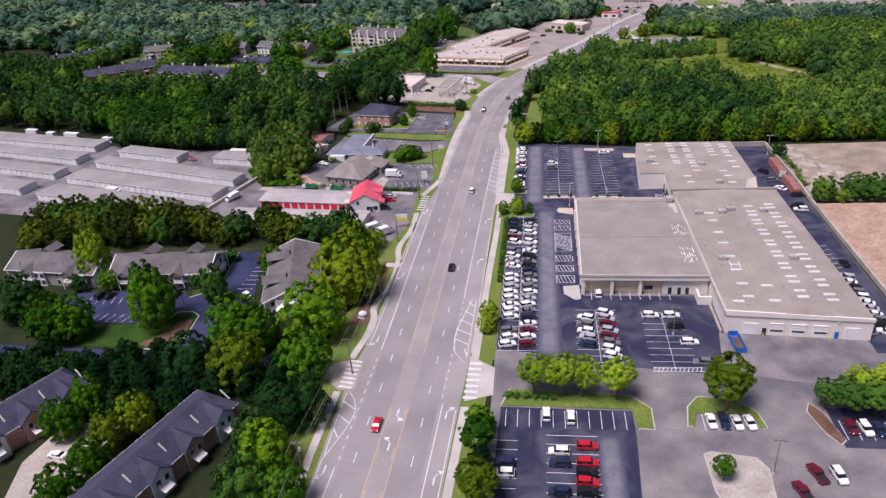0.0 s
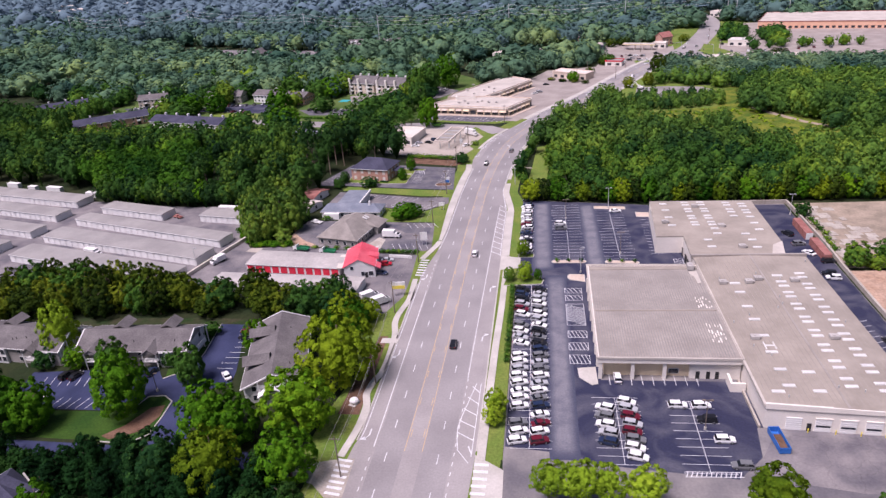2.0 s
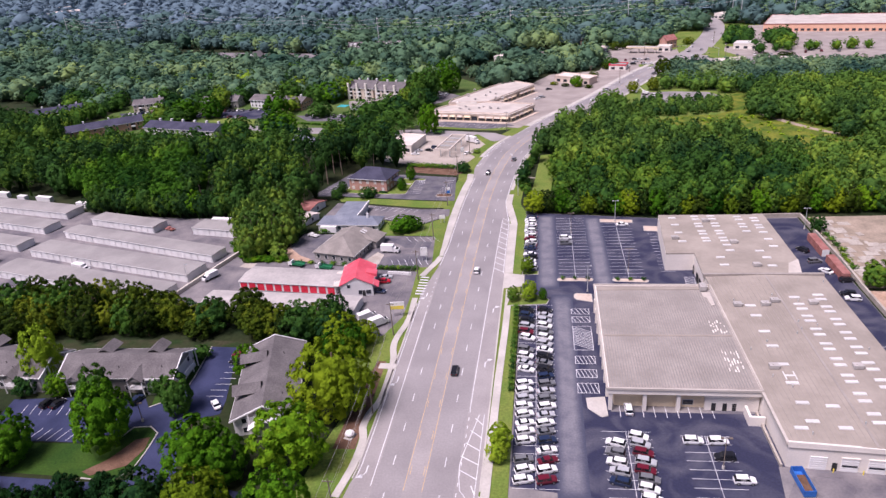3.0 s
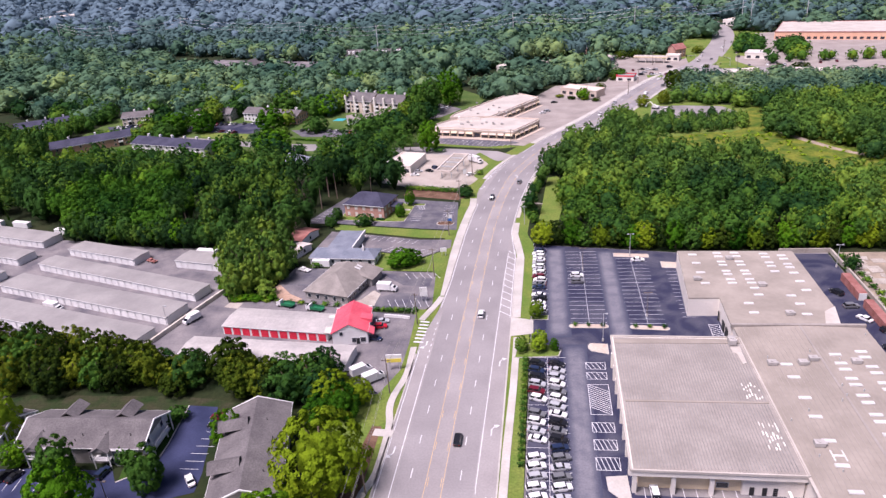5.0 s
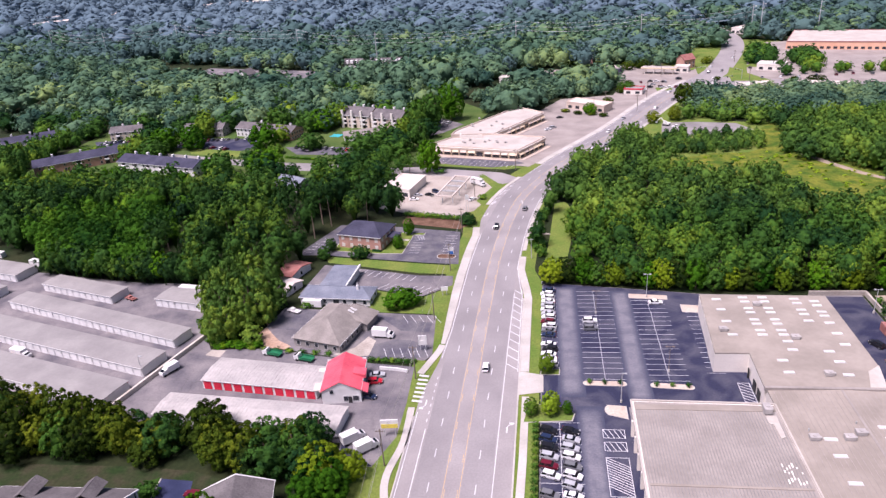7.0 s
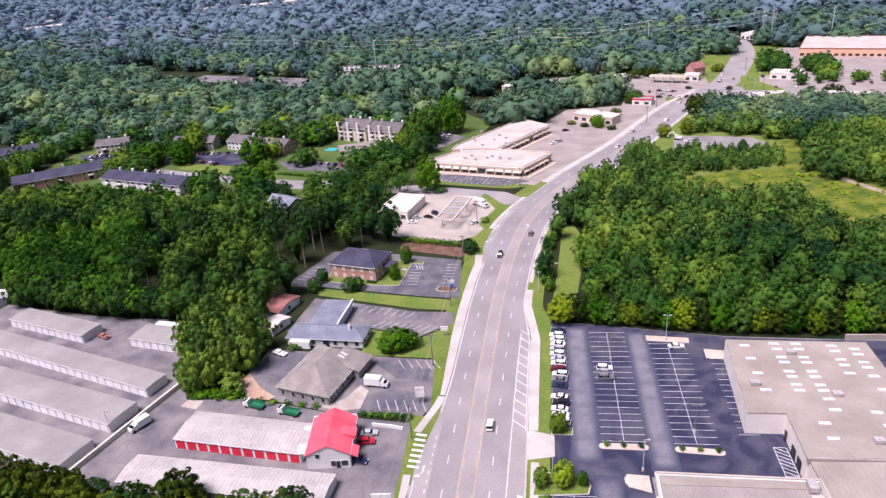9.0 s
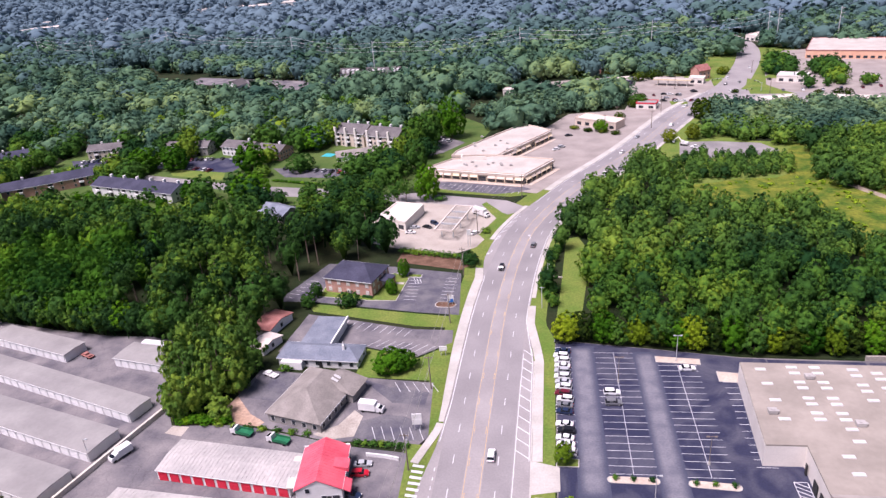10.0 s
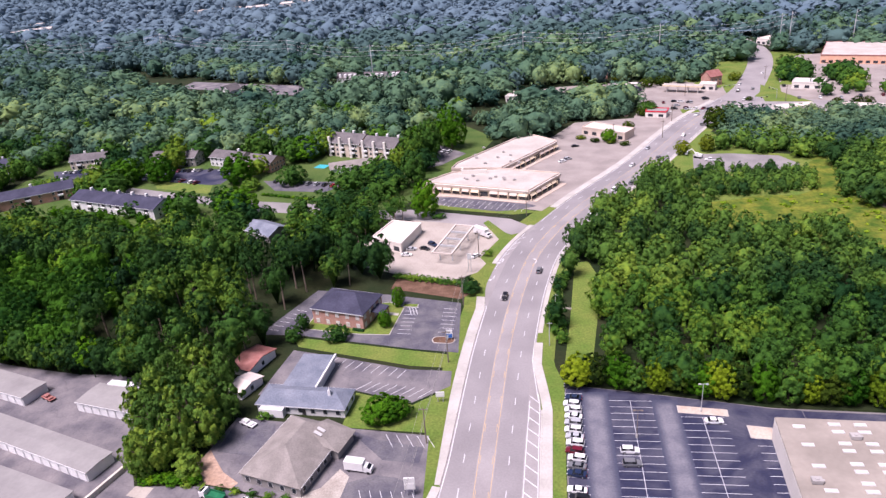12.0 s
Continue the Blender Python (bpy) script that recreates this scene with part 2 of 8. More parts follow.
SIDING_W = mat("white_siding", (0.70, 0.69, 0.68), (0.78, 0.77, 0.76), 4, 0.3, 0.85, grain=0.05)
TAN = mat("tan_siding", (0.52, 0.44, 0.36), (0.6, 0.52, 0.44), 4, 0.3, 0.85, grain=0.08)
# near-black for doors and fittings, and for the painted shade of balconies
DARK = mat("dark_parts_and_shade", (0.02, 0.02, 0.022), (0.03, 0.03, 0.032), 2, 0.3, 0.6, grain=0.1)
GLASS = glass_mat("window_glass", (0.03, 0.035, 0.045))
WOOD = mat("weathered_pole", (0.16, 0.13, 0.105), (0.22, 0.18, 0.15), 2, 0.2, 0.9)
STEEL = mat("galvanised_steel", (0.5, 0.51, 0.52), (0.58, 0.59, 0.6), 2, 0.3, 0.5, 0.3, grain=0.1)
WIRE = mat("cable", (0.25, 0.24, 0.22), (0.3, 0.29, 0.27), 2, 0.3, 0.6)
RUBBER = mat("tyre_rubber", (0.015, 0.015, 0.016), (0.025, 0.025, 0.026), 1, 0.2, 0.85)
RIM = mat("wheel_rim", (0.4, 0.4, 0.42), (0.5, 0.5, 0.52), 1, 0.2, 0.35, 0.7)
CARGLASS = glass_mat("car_glass", (0.012, 0.014, 0.018), 0.06)
LAMP = glass_mat("lamp_lens", (0.75, 0.75, 0.72), 0.15)
TAIL = glass_mat("tail_lens", (0.4, 0.01, 0.01), 0.2)
BLUE = mat("blue_paint", (0.02, 0.12, 0.42), (0.04, 0.17, 0.5), 2, 0.3, 0.5, grain=0.15)
GREEN = mat("green_paint", (0.01, 0.13, 0.06), (0.02, 0.18, 0.08), 2, 0.3, 0.5, grain=0.15)
RUST = mat("rusty_red_steel", (0.27, 0.105, 0.09), (0.36, 0.165, 0.145), 2, 0.3, 0.7, grain=0.2)
SIGN_Y = mat("yellow_sign", (0.75, 0.6, 0.08), (0.8, 0.66, 0.12), 1, 0.2, 0.6)
POOL = mat("pool_water", (0.05, 0.45, 0.5), (0.08, 0.5, 0.55), 3, 0.3, 0.1)
PAINTS = {}
for key, c in {"white": (0.8, 0.8, 0.8), "silver": (0.42, 0.43, 0.45), "grey": (0.16, 0.165, 0.175), "black": (0.014, 0.014, 0.017),
               "navy": (0.018, 0.03, 0.07), "red": (0.5, 0.015, 0.03), "maroon": (0.13, 0.01, 0.022)}.items():
    PAINTS[key] = mat("car_paint_" + key, c, c, 3, 0.5, 0.28, 0.0, 0, 0.04, 0.6)


def worn_mat(name, a, b):
    """Sealed asphalt bleached by traffic towards the middle of the aisle."""
    m = mat(name, a, b, 4, 0.5, 0.8, grain=0.15)
    n, l = m.node_tree.nodes, m.node_tree.links
    co, sep = n.new("ShaderNodeTexCoord"), n.new("ShaderNodeSeparateXYZ")
    l.new(co.outputs["Generated"], sep.inputs[0])
    mix = [k for k in n if k.type == "MIX"][0]
    noise_fac = mix.inputs[0].links[0].from_socket
    last = None
    for axis, soft in ((0, 0.75), (1, 0.12)):
        d = n.new("ShaderNodeMath")
        d.operation = "PINGPONG"
        d.inputs[1].default_value = 0.5
        l.new(sep.outputs[axis], d.inputs[0])
        r = n.new("ShaderNodeMapRange")
        r.interpolation_type = "SMOOTHSTEP"
        r.inputs[2].default_value = soft * 0.5
        l.new(d.outputs[0], r.inputs[0])
        if last:
            k = n.new("ShaderNodeMath")
            k.operation = "MULTIPLY"
            l.new(last, k.inputs[0])
            l.new(r.outputs[0], k.inputs[1])
            last = k.outputs[0]
        else:
            last = r.outputs[0]
    k = n.new("ShaderNodeMath")
    k.operation = "MULTIPLY_ADD"
    k.inputs[1].default_value, k.inputs[2].default_value = 0.5, 0.6
    l.new(noise_fac, k.inputs[0])
    e = n.new("ShaderNodeMath")
    e.operation = "MULTIPLY"
    e.use_clamp = True
    l.new(k.outputs[0], e.inputs[0])
    l.new(last, e.inputs[1])
    l.new(e.outputs[0], mix.inputs[0])
    return m


AISLE = worn_mat("bleached_aisle", (0.056, 0.061, 0.098), (0.185, 0.182, 0.21))


# ---- mesh helpers ----
class Shape:
    """Faces gathered for one mesh."""

    def __init__(self):
        self.v, self.f, self.m = [], [], []

    def face(self, *pts, m=0):
        k = len(self.v)
        self.v += [tuple(p) for p in pts]
        self.f.append(tuple(range(k, k + len(pts))))
        self.m.append(m)
        return self

    def prism(self, poly, z0, z1, m=0, top=None):
        """poly counter-clockwise; z1 one height or one per corner."""
        n = len(poly)
        zz = z1 if isinstance(z1, (list, tuple)) else [z1] * n
        k = len(self.v)
        self.v += [(x, y, z0) for x, y in poly] + [(x, y, z) for (x, y), z in zip(poly, zz)]
        for i in range(n):
            j = (i + 1) % n
            self.f.append((k + i, k + j, k + n + j, k + n + i))
            self.m.append(m)
        self.f.append(tuple(k + n + i for i in range(n)))
        self.m.append(m if top is None else top)
        self.f.append(tuple(k + i for i in reversed(range(n))))
        self.m.append(m)
        return self

    def box(self, x0, y0, z0, x1, y1, z1, m=0):
        return self.prism([(x0, y0), (x1, y0), (x1, y1), (x0, y1)], z0, z1, m)

    def tube(self, a, b, r0, r1, n=8, m=0):
        a, b = Vector(a), Vector(b)
        d = (b - a).normalized()
        u = d.orthogonal().normalized()
        w = d.cross(u)
        k = len(self.v)
        for p, r in ((a, r0), (b, r1)):
            self.v += [tuple(p + r * (math.cos(t) * u + math.sin(t) * w)) for t in (2 * math.pi * i / n for i in range(n))]
        for i in range(n):
            j = (i + 1) % n
            self.f.append((k + i, k + j, k + n + j, k + n + i))
            self.m.append(m)
        self.f.append(tuple(k + n + i for i in range(n)))
        self.f.append(tuple(k + i for i in reversed(range(n))))
        self.m += [m, m]
        return self

    def pipe(self, pts, r, n=4):
        """One tube through all the points."""
        k = len(self.v)
        q = [Vector(p) for p in pts]
        for i, p in enumerate(q):
            d = (q[min(i + 1, len(q) - 1)] - q[max(i - 1, 0)]).normalized()
            u = d.cross(Vector((0, 0, 1))).normalized()
            w = d.cross(u)
            self.v += [tuple(p + r * (math.cos(t) * u + math.sin(t) * w)) for t in (2 * math.pi * j / n for j in range(n))]
        for i in range(len(q) - 1):
            for j in range(n):
                a, b = k + i * n + j, k + i * n + (j + 1) % n
                self.f.append((a, b, b + n, a + n))
                self.m.append(0)
        return self

    def profile(self, yz, x0, x1):
        """A closed outline in y and z, drawn out along x."""
        k, n = len(self.v), len(yz)
        self.v += [(x0, y, z) for y, z in yz] + [(x1, y, z) for y, z in yz]
        for i in range(n):
            j = (i + 1) % n
            self.f.append((k + i, k + j, k + n + j, k + n + i))
        self.f += [tuple(k + i for i in reversed(range(n))), tuple(k + n + i for i in range(n))]
        self.m += [0] * (n + 2)
        return self

    def slab(self, a, b, c, d, t, m=0):
        """A sheet of thickness t over the corners a, b, c, d (counter-clockwise from above)."""
        q = [Vector(p) for p in (a, b, c, d)]
        n = (q[1] - q[0]).cross(q[3] - q[0]).normalized() * t
        k = len(self.v)
        self.v += [tuple(p) for p in q] + [tuple(p - n) for p in q]
        for f in ((0, 1, 2, 3), (7, 6, 5, 4), (0, 4, 5, 1), (1, 5, 6, 2), (2, 6, 7, 3), (3, 7, 4, 0)):
            self.f.append(tuple(k + i for i in f))
            self.m.append(m)
        return self

    def mesh(self, name, *mats):
        me = bpy.data.meshes.new(name)
        me.from_pydata(self.v, [], self.f)
        for m in mats:
            me.materials.append(m)
        if len(mats) > 1:
            me.polygons.foreach_set("material_index", self.m)
        me.update()
        return me


def part(name, shape, material, parent, label="", at=None):
    """One mesh under a thing or a part; shape may be a mesh that alike pieces share."""
    mats = material if isinstance(material, (list, tuple)) else [material]
    ob = new(name, shape if isinstance(shape, bpy.types.Mesh) else shape.mesh(name, *mats))
    ob.parent = parent
    if at is not None:
        ob.matrix_basis = at
    return tagged(ob, label) if label else ob


def thing(name, label, category, at, group="", kind=""):
    ob = new(name)
    ob.empty_display_size = 0.2
    ob.matrix_basis = at
    return tagged(ob, label, category, group, kind)


def setting(name, shape, material, label="", category="pavement"):
    mats = material if isinstance(material, (list, tuple)) else [material]
    return tagged(new(name, shape.mesh(name, *mats)), label, category, kind="structure")


def ccw(poly):
    a = sum(p[0] * q[1] - q[0] * p[1] for p, q in zip(poly, poly[1:] + poly[:1]))
    return list(poly) if a > 0 else list(reversed(poly))


def inside(x, y, poly):
    """Which of the points x, y (arrays) lie in poly."""
    hit = np.zeros(len(x), bool)
    for (x0, y0), (x1, y1) in zip(poly, list(poly[1:]) + [poly[0]]):
        if y0 != y1:
            hit ^= ((y0 > y) != (y1 > y)) & (x < (x1 - x0) * (y - y0) / (y1 - y0) + x0)
    return hit


def strip(pts, w, z0, z1, shape=None, m=0):
    """A box of width w that follows pts."""
    shape = shape or Shape()
    pts = [Vector((p[0], p[1])) for p in pts]
    left, right = [], []
    for i, p in enumerate(pts):
        d = (pts[min(i + 1, len(pts) - 1)] - pts[max(i - 1, 0)]).normalized()
        n = Vector((-d.y, d.x)) * w / 2
        left.append(p + n), right.append(p - n)
    for i in range(len(pts) - 1):
        shape.prism([right[i], right[i + 1], left[i + 1], left[i]], z0, z1, m)
    return shape


def ground_z(x, y):
    """Flat near the road, rising gently far to the west and north."""
    a, b = np.maximum(0, -np.asarray(x, float) - 340), np.maximum(0, np.asarray(y, float) - 830)
    return 0.04 * (np.sqrt(a * a + 60 ** 2) - 60) + 0.03 * (np.sqrt(b * b + 60 ** 2) - 60)


CLEAR = []  # outlines in which no woodland grows

# ---- ground ----
def build_ground():
    xs = np.concatenate([np.arange(-4000, -800, 200), np.arange(-800, 600, 40), np.arange(600, 4001, 200)])
    ys = np.concatenate([np.arange(-3000, 0, 200), np.arange(0, 1200, 40), np.arange(1200, 4601, 200)])
    gx, gy = np.meshgrid(xs, ys)
    gz = ground_z(gx, gy) - 0.02
    s = Shape()
    s.v = [tuple(map(float, p)) for p in zip(gx.ravel(), gy.ravel(), gz.ravel())]
    n = len(xs)
    for j in range(len(ys) - 1):
        for i in range(n - 1):
            k = j * n + i
            s.f.append((k, k + 1, k + n + 1, k + n))
    return setting("ground", s, SOIL, "grassy soil and leaf litter, darkened for tree shade", "ground")


ground = build_ground()


def sheet(name, poly, material, z, label, category="parking lot", clear=True):
    poly = ccw(poly)
    if clear:
        CLEAR.append(poly)
    return setting(name, Shape().prism(poly, z - 0.3, z), material, label, category)


# ---- the road: a centre line, offsets to both kerbs, and its paint ----
CENTRE = [(-37.5, 20), (-36.2, 60), (-34.8, 100), (-33.2, 150), (-32.2, 200), (-31.2, 250), (-30.2, 290), (-28.5, 331), (-24.2, 372), (-17, 404),
          (1, 445), (36.3, 505), (77, 585), (121, 652), (146, 711), (164, 765), (175, 816), (176, 860), (166, 930), (150, 1000)]


def spline(pts, step):
    """Points along a smooth line through pts."""
    out = []
    q = [Vector(p) for p in pts]
    q = [2 * q[0] - q[1]] + q + [2 * q[-1] - q[-2]]
    for i in range(1, len(q) - 2):
        n = max(1, round((q[i + 1] - q[i]).length / step))
        for k in range(n):
            t = k / n
            out.append(0.5 * (2 * q[i] + (q[i + 1] - q[i - 1]) * t + (2 * q[i - 1] - 5 * q[i] + 4 * q[i + 1] - q[i + 2]) * t * t
                              + (3 * q[i] - q[i - 1] - 3 * q[i + 1] + q[i + 2]) * t ** 3))
    out.append(q[-2])
    return out


MID = spline(CENTRE, 2.0)
MID_Y = [p.y for p in MID]
MID_X = [p.x for p in MID]


def road_at(y, off):
    """The point off metres to the right of the centre line where that passes y."""
    x = np.interp(y, MID_Y, MID_X)
    d = Vector((np.interp(y + 3, MID_Y, MID_X) - np.interp(y - 3, MID_Y, MID_X), 6.0)).normalized()
    return Vector((float(x) + d.y * off, y - d.x * off))


def left_off(y):
    return -float(np.interp(y, [0, 105, 128, 146, 152, 228, 238, 256, 275, 350, 366, 384, 408, 430, 1000],
                            [14.2, 14.2, 15.2, 15.0, 13.9, 13.6, 13.6, 10.8, 9.8, 9.8, 12.6, 12.6, 11.5, 9.7, 9.7]))


def right_off(y):
    return float(np.interp(y, [0, 126, 144, 176, 250, 298, 320, 1000], [14.0, 14.2, 14.6, 14.3, 13.6, 12.8, 9.9, 9.9]))


def lane_scale(y):
    return float(np.interp(y, [60, 110, 200], [1.17, 1.14, 1.0]))


def ribbon(ys, lo, hi, z0, z1, shape=None):
    """A strip along the road between two offsets (numbers or functions of y)."""
    shape = shape or Shape()
    lo_, hi_ = (lo if callable(lo) else lambda y: lo), (hi if callable(hi) else lambda y: hi)
    a, b = [road_at(y, lo_(y)) for y in ys], [road_at(y, hi_(y)) for y in ys]
    for i in range(len(ys) - 1):
        z = [z1 + float(ground_z(p.x, p.y)) for p in (a[i], b[i], b[i + 1], a[i + 1])]
        shape.prism([a[i], b[i], b[i + 1], a[i + 1]], z0, z)
    return shape


road_ys = list(np.arange(20, 420, 4.0)) + list(np.arange(420, 1000, 8.0))
road = setting("road", ribbon(road_ys, left_off, right_off, -0.5, 0.05), ROAD, "worn grey five-lane road with white and yellow lane lines", "road")
CLEAR.append([tuple(road_at(y, -15 if y < 460 else -12)) for y in road_ys] + [tuple(road_at(y, 19 if y < 330 else 13)) for y in reversed(road_ys)])


def stripe_mesh(l, w, material):
    return Shape().box(-w / 2, -l / 2, 0, w / 2, l / 2, 0.012).mesh("paint_stripe", material)


def stripe(parent, a, b, w, material, z=0.052, name="paint_stripe"):
    """A painted line from a to b."""
    a, b = Vector(a), Vector(b)
    c, d = (a + b) / 2, b - a
    me = stripe_mesh(d.length, w, material)
    zz = z + float(ground_z(c.x, c.y))
    return part(name, me, material, parent, at=pose(c.x, c.y, zz, 0, 0, math.degrees(math.atan2(-d.x, d.y))))


def lane_line(off, y0, y1, w, material):
    s = ribbon(list(np.arange(y0, y1, 4.0)) + [y1], lambda y: off(y) - w / 2, lambda y: off(y) + w / 2, 0.045, 0.062)
    return part("lane_line", s, material, road)


for side in (-1, 1):
    lo, hi = (2.3, 9.2) if side > 0 else (-9.2, -2.3)
    part("lane_surface", ribbon(list(np.arange(20, 640, 5.0)), lo, hi, 0.04, 0.0535), ROAD_LANE, road, "darker trafficked lanes")
    lane_line(lambda y: side * 1.95 * lane_scale(y), 20, 126, 0.15, YELLOW)
    lane_line(lambda y: side * 1.95 * lane_scale(y), 147, 640, 0.13, YELLOW)
    for y in np.arange(24, 126, 12.2):
        stripe(road, road_at(y, side * 1.5 * lane_scale(y)), road_at(y + 3, side * 1.5 * lane_scale(y)), 0.15, YELLOW, 0.054)
    for y in np.arange(152, 440, 12.2):
        stripe(road, road_at(y, side * 1.55), road_at(y + 3, side * 1.55), 0.13, YELLOW, 0.054)
    for y in np.arange(36, 640, 11.9):
        o = side * 5.65 * lane_scale(y)
        stripe(road, road_at(y, o), road_at(y + 3.2, o), 0.2, WHITE)
lane_line(lambda y: 9.5 * min(lane_scale(y), 1.07), 40, 128, 0.22, WHITE)
lane_line(lambda y: 9.6, 176, 300, 0.2, WHITE)
lane_line(lambda y: right_off(y) - 0.55, 300, 640, 0.2, WHITE)
lane_line(lambda y: right_off(y) - 0.6, 40, 126, 0.18, WHITE)
lane_line(lambda y: -9.9 * min(lane_scale(y), 1.03), 40, 106, 0.22, WHITE)
lane_line(lambda y: left_off(y) + 0.6, 40, 108, 0.18, WHITE)
lane_line(lambda y: -9.75, 148, 225, 0.22, WHITE)
lane_line(lambda y: left_off(y) + 0.55, 150, 232, 0.18, WHITE)
lane_line(lambda y: left_off(y) + 0.5, 258, 352, 0.2, WHITE)
lane_line(lambda y: -9.3, 425, 640, 0.2, WHITE)
for y in np.arange(130, 176, 3.2):  # dotted extensions past the side streets
    stripe(road, road_at(y, 9.7), road_at(y + 1.2, 9.7), 0.2, WHITE)
for y in list(np.arange(108, 145, 3.2)) + list(np.arange(228, 250, 3.2)):
    stripe(road, road_at(y, -9.9), road_at(y + 1.2, -9.9), 0.2, WHITE)


def gore(y0, y1, inner, outer, step, slant):
    """A hatched wedge of the carriageway."""
    lane_line(outer, y0, y1, 0.18, WHITE)
    for y in np.arange(y0 + 1, y1 - abs(slant), step):
        if abs(outer(y) - inner(y)) > 0.8:
            stripe(road, road_at(y + max(slant, 0), inner(y)), road_at(y + max(-slant, 0), outer(y)), 0.28, WHITE)


gore(252, 303, lambda y: 9.6, lambda y: right_off(y) - 0.35, 4.6, 3.0)
gore(146, 174, lambda y: float(np.interp(y, [146, 150, 157, 174], [13.6, 9.7, 9.3, 11.9])), lambda y: right_off(y) - 0.9, 4.6, 2.6)
lane_line(lambda y: float(np.interp(y, [144, 147, 150, 157, 174], [13.2, 10.6, 9.8, 9.3, 12.2])), 144, 174, 0.2, WHITE)
gore(109, 130, lambda y: float(np.interp(y, [109, 119, 126, 130], [-14.0, -11.0, -10.6, -13.8])), lambda y: left_off(y) + 0.8, 4.8, -2.6)
lane_line(lambda y: float(np.interp(y, [108, 119, 126, 131], [-13.6, -10.6, -10.3, -14.0])), 108, 131, 0.2, WHITE)
gore(380, 412, lambda y: float(np.interp(y, [380, 395, 412], [-12.2, -9.2, -9.2])), lambda y: left_off(y) + 0.5, 5.0, 2.6)


def arrow(y, off, way, bend):
    """A painted lane arrow; way 1 points up the road, bend -1 or 1 turns to its left or right."""
    s = Shape()
    for a, b, c, d in (((-0.14, -1.9), (0.14, -1.9), (0.14, 0.1), (-0.14, -0.1)), ((-0.14, -0.1), (0.14, 0.1), (0.75, 0.85), (0.6, 1.1)), ((0.45, 0.55), (1.0, 0.6), (1.5, 1.35), (0.35, 1.45))):
        s.prism([(p[0] * 1.25, p[1] * 1.25) for p in (a, b, c, d)], 0, 0.012)
    p, q = road_at(y, off), road_at(y + 2, off)
    rz = math.degrees(math.atan2(-(q.x - p.x), q.y - p.y)) + (0 if way > 0 else 180)
    m = pose(p.x, p.y, 0.052, 0, 0, rz) @ Matrix.Diagonal((bend, 1, 1, 1))
    ob = part("turn_arrow", s, WHITE, road)
    ob.matrix_basis = m


for y, off, way, bend in ((105, 12.0, 1, 1), (125, 11.6, 1, 1), (197, 11.7, 1, 1), (227, 11.7, 1, 1), (104, -12.2, -1, 1), (152, -11.8, -1, 1), (187, -11.6, -1, 1),
                          (235, -11.4, -1, 1), (123, 0, -1, -1), (114, 0.3, 1, -1), (386, -10.8, -1, 1), (389, 2.2, 1, -1), (372, -11.0, -1, 1)):
    arrow(y, off, way, bend)
for k in range(7):  # crossings over the side streets
    y = 132.6 + 1.75 * k
    stripe(road, road_at(y, -17.2), road_at(y - 0.5, -13.6), 0.75, WHITE, 0.1)
    y = 236.8 + 2.0 * k
    if k < 7:
        stripe(road, road_at(y, -15.6), road_at(y - 0.4, -12.6), 0.85, WHITE, 0.1)
    y = 130.4 + 2.2 * k
    stripe(road, road_at(y, 14.7), road_at(y, 18.0), 0.85, WHITE, 0.1)

for side, lo, hi in (("west", lambda y: left_off(y) - 7.5, left_off), ("east", right_off, lambda y: right_off(y) + 6.0)):
    setting("roadside_grass_" + side, ribbon(list(np.arange(20, 640, 6.0)), lo, hi, -0.3, 0.008), GRASS, "mown grass beside the road", "grass")
# ---- pavements beside the road ----
def kerbed(name, pts, w, label, z=0.17):
    setting(name, strip(pts, w, -0.3, z), CONC, label, "sidewalk")


kerbed("sidewalk_east", [road_at(y, o) for y, o in ((60, 15.6), (100, 15.4), (127, 15.6))], 2.0, "pale concrete sidewalk along the road")
kerbed("sidewalk_east_mid", [road_at(y, o) for y, o in ((145, 16.0), (165, 15.9), (190, 15.9), (215, 16.2), (240, 16.0))], 2.0, "pale concrete sidewalk along the road")
kerbed("sidewalk_east_north", [road_at(y, o) for y, o in ((252, 15.2), (270, 15.0), (296, 14.6), (303, 13.6), (318, 10.9), (330, 10.6))], 2.7, "pale concrete sidewalk along the road")
kerbed("sidewalk_west", spline([(-51.0, 60), (-51.2, 110), (-50.6, 131)], 4), 1.9, "pale concrete sidewalk along the road")
kerbed("sidewalk_west_mid", spline([(-50.2, 144.5), (-48.4, 155), (-48.2, 164), (-49.3, 168), (-48.6, 174), (-46.9, 180), (-46.9, 196), (-48.3, 204), (-48.2, 210), (-46.4, 220), (-46.6, 234)], 2), 1.9,
       "winding pale concrete sidewalk beside the road")
kerbed("sidewalk_west_drive", [(-50.6, 194.6), (-45.4, 194.2)], 2.6, "short concrete path across the verge", 0.178)
kerbed("sidewalk_west_far", spline([(-46.6, 250), (-44.6, 256), (-42.6, 262), (-41.9, 265.6)], 2), 2.2, "pale concrete sidewalk along the road")
setting("sidewalk_west_north", ribbon(list(np.arange(266, 362, 4.0)), lambda y: left_off(y) - float(np.interp(y, [266, 276, 300, 340, 360], [1.4, 2.2, 3.2, 3.4, 3.0])), lambda y: left_off(y) - 0.05, -0.3, 0.17), CONC,
        "wide pale concrete sidewalk along the road", "sidewalk")
setting("sidewalk_west_shops", ribbon(list(np.arange(384, 424, 4.0)), lambda y: left_off(y) - 1.9, lambda y: left_off(y) - 0.05, -0.3, 0.17), CONC, "pale concrete sidewalk", "sidewalk")
setting("sidewalk_shops_far", ribbon(list(np.arange(440, 640, 8.0)), -13.2, -9.75, -0.3, 0.17), CONC, "pale concrete sidewalk by the shops", "sidewalk")
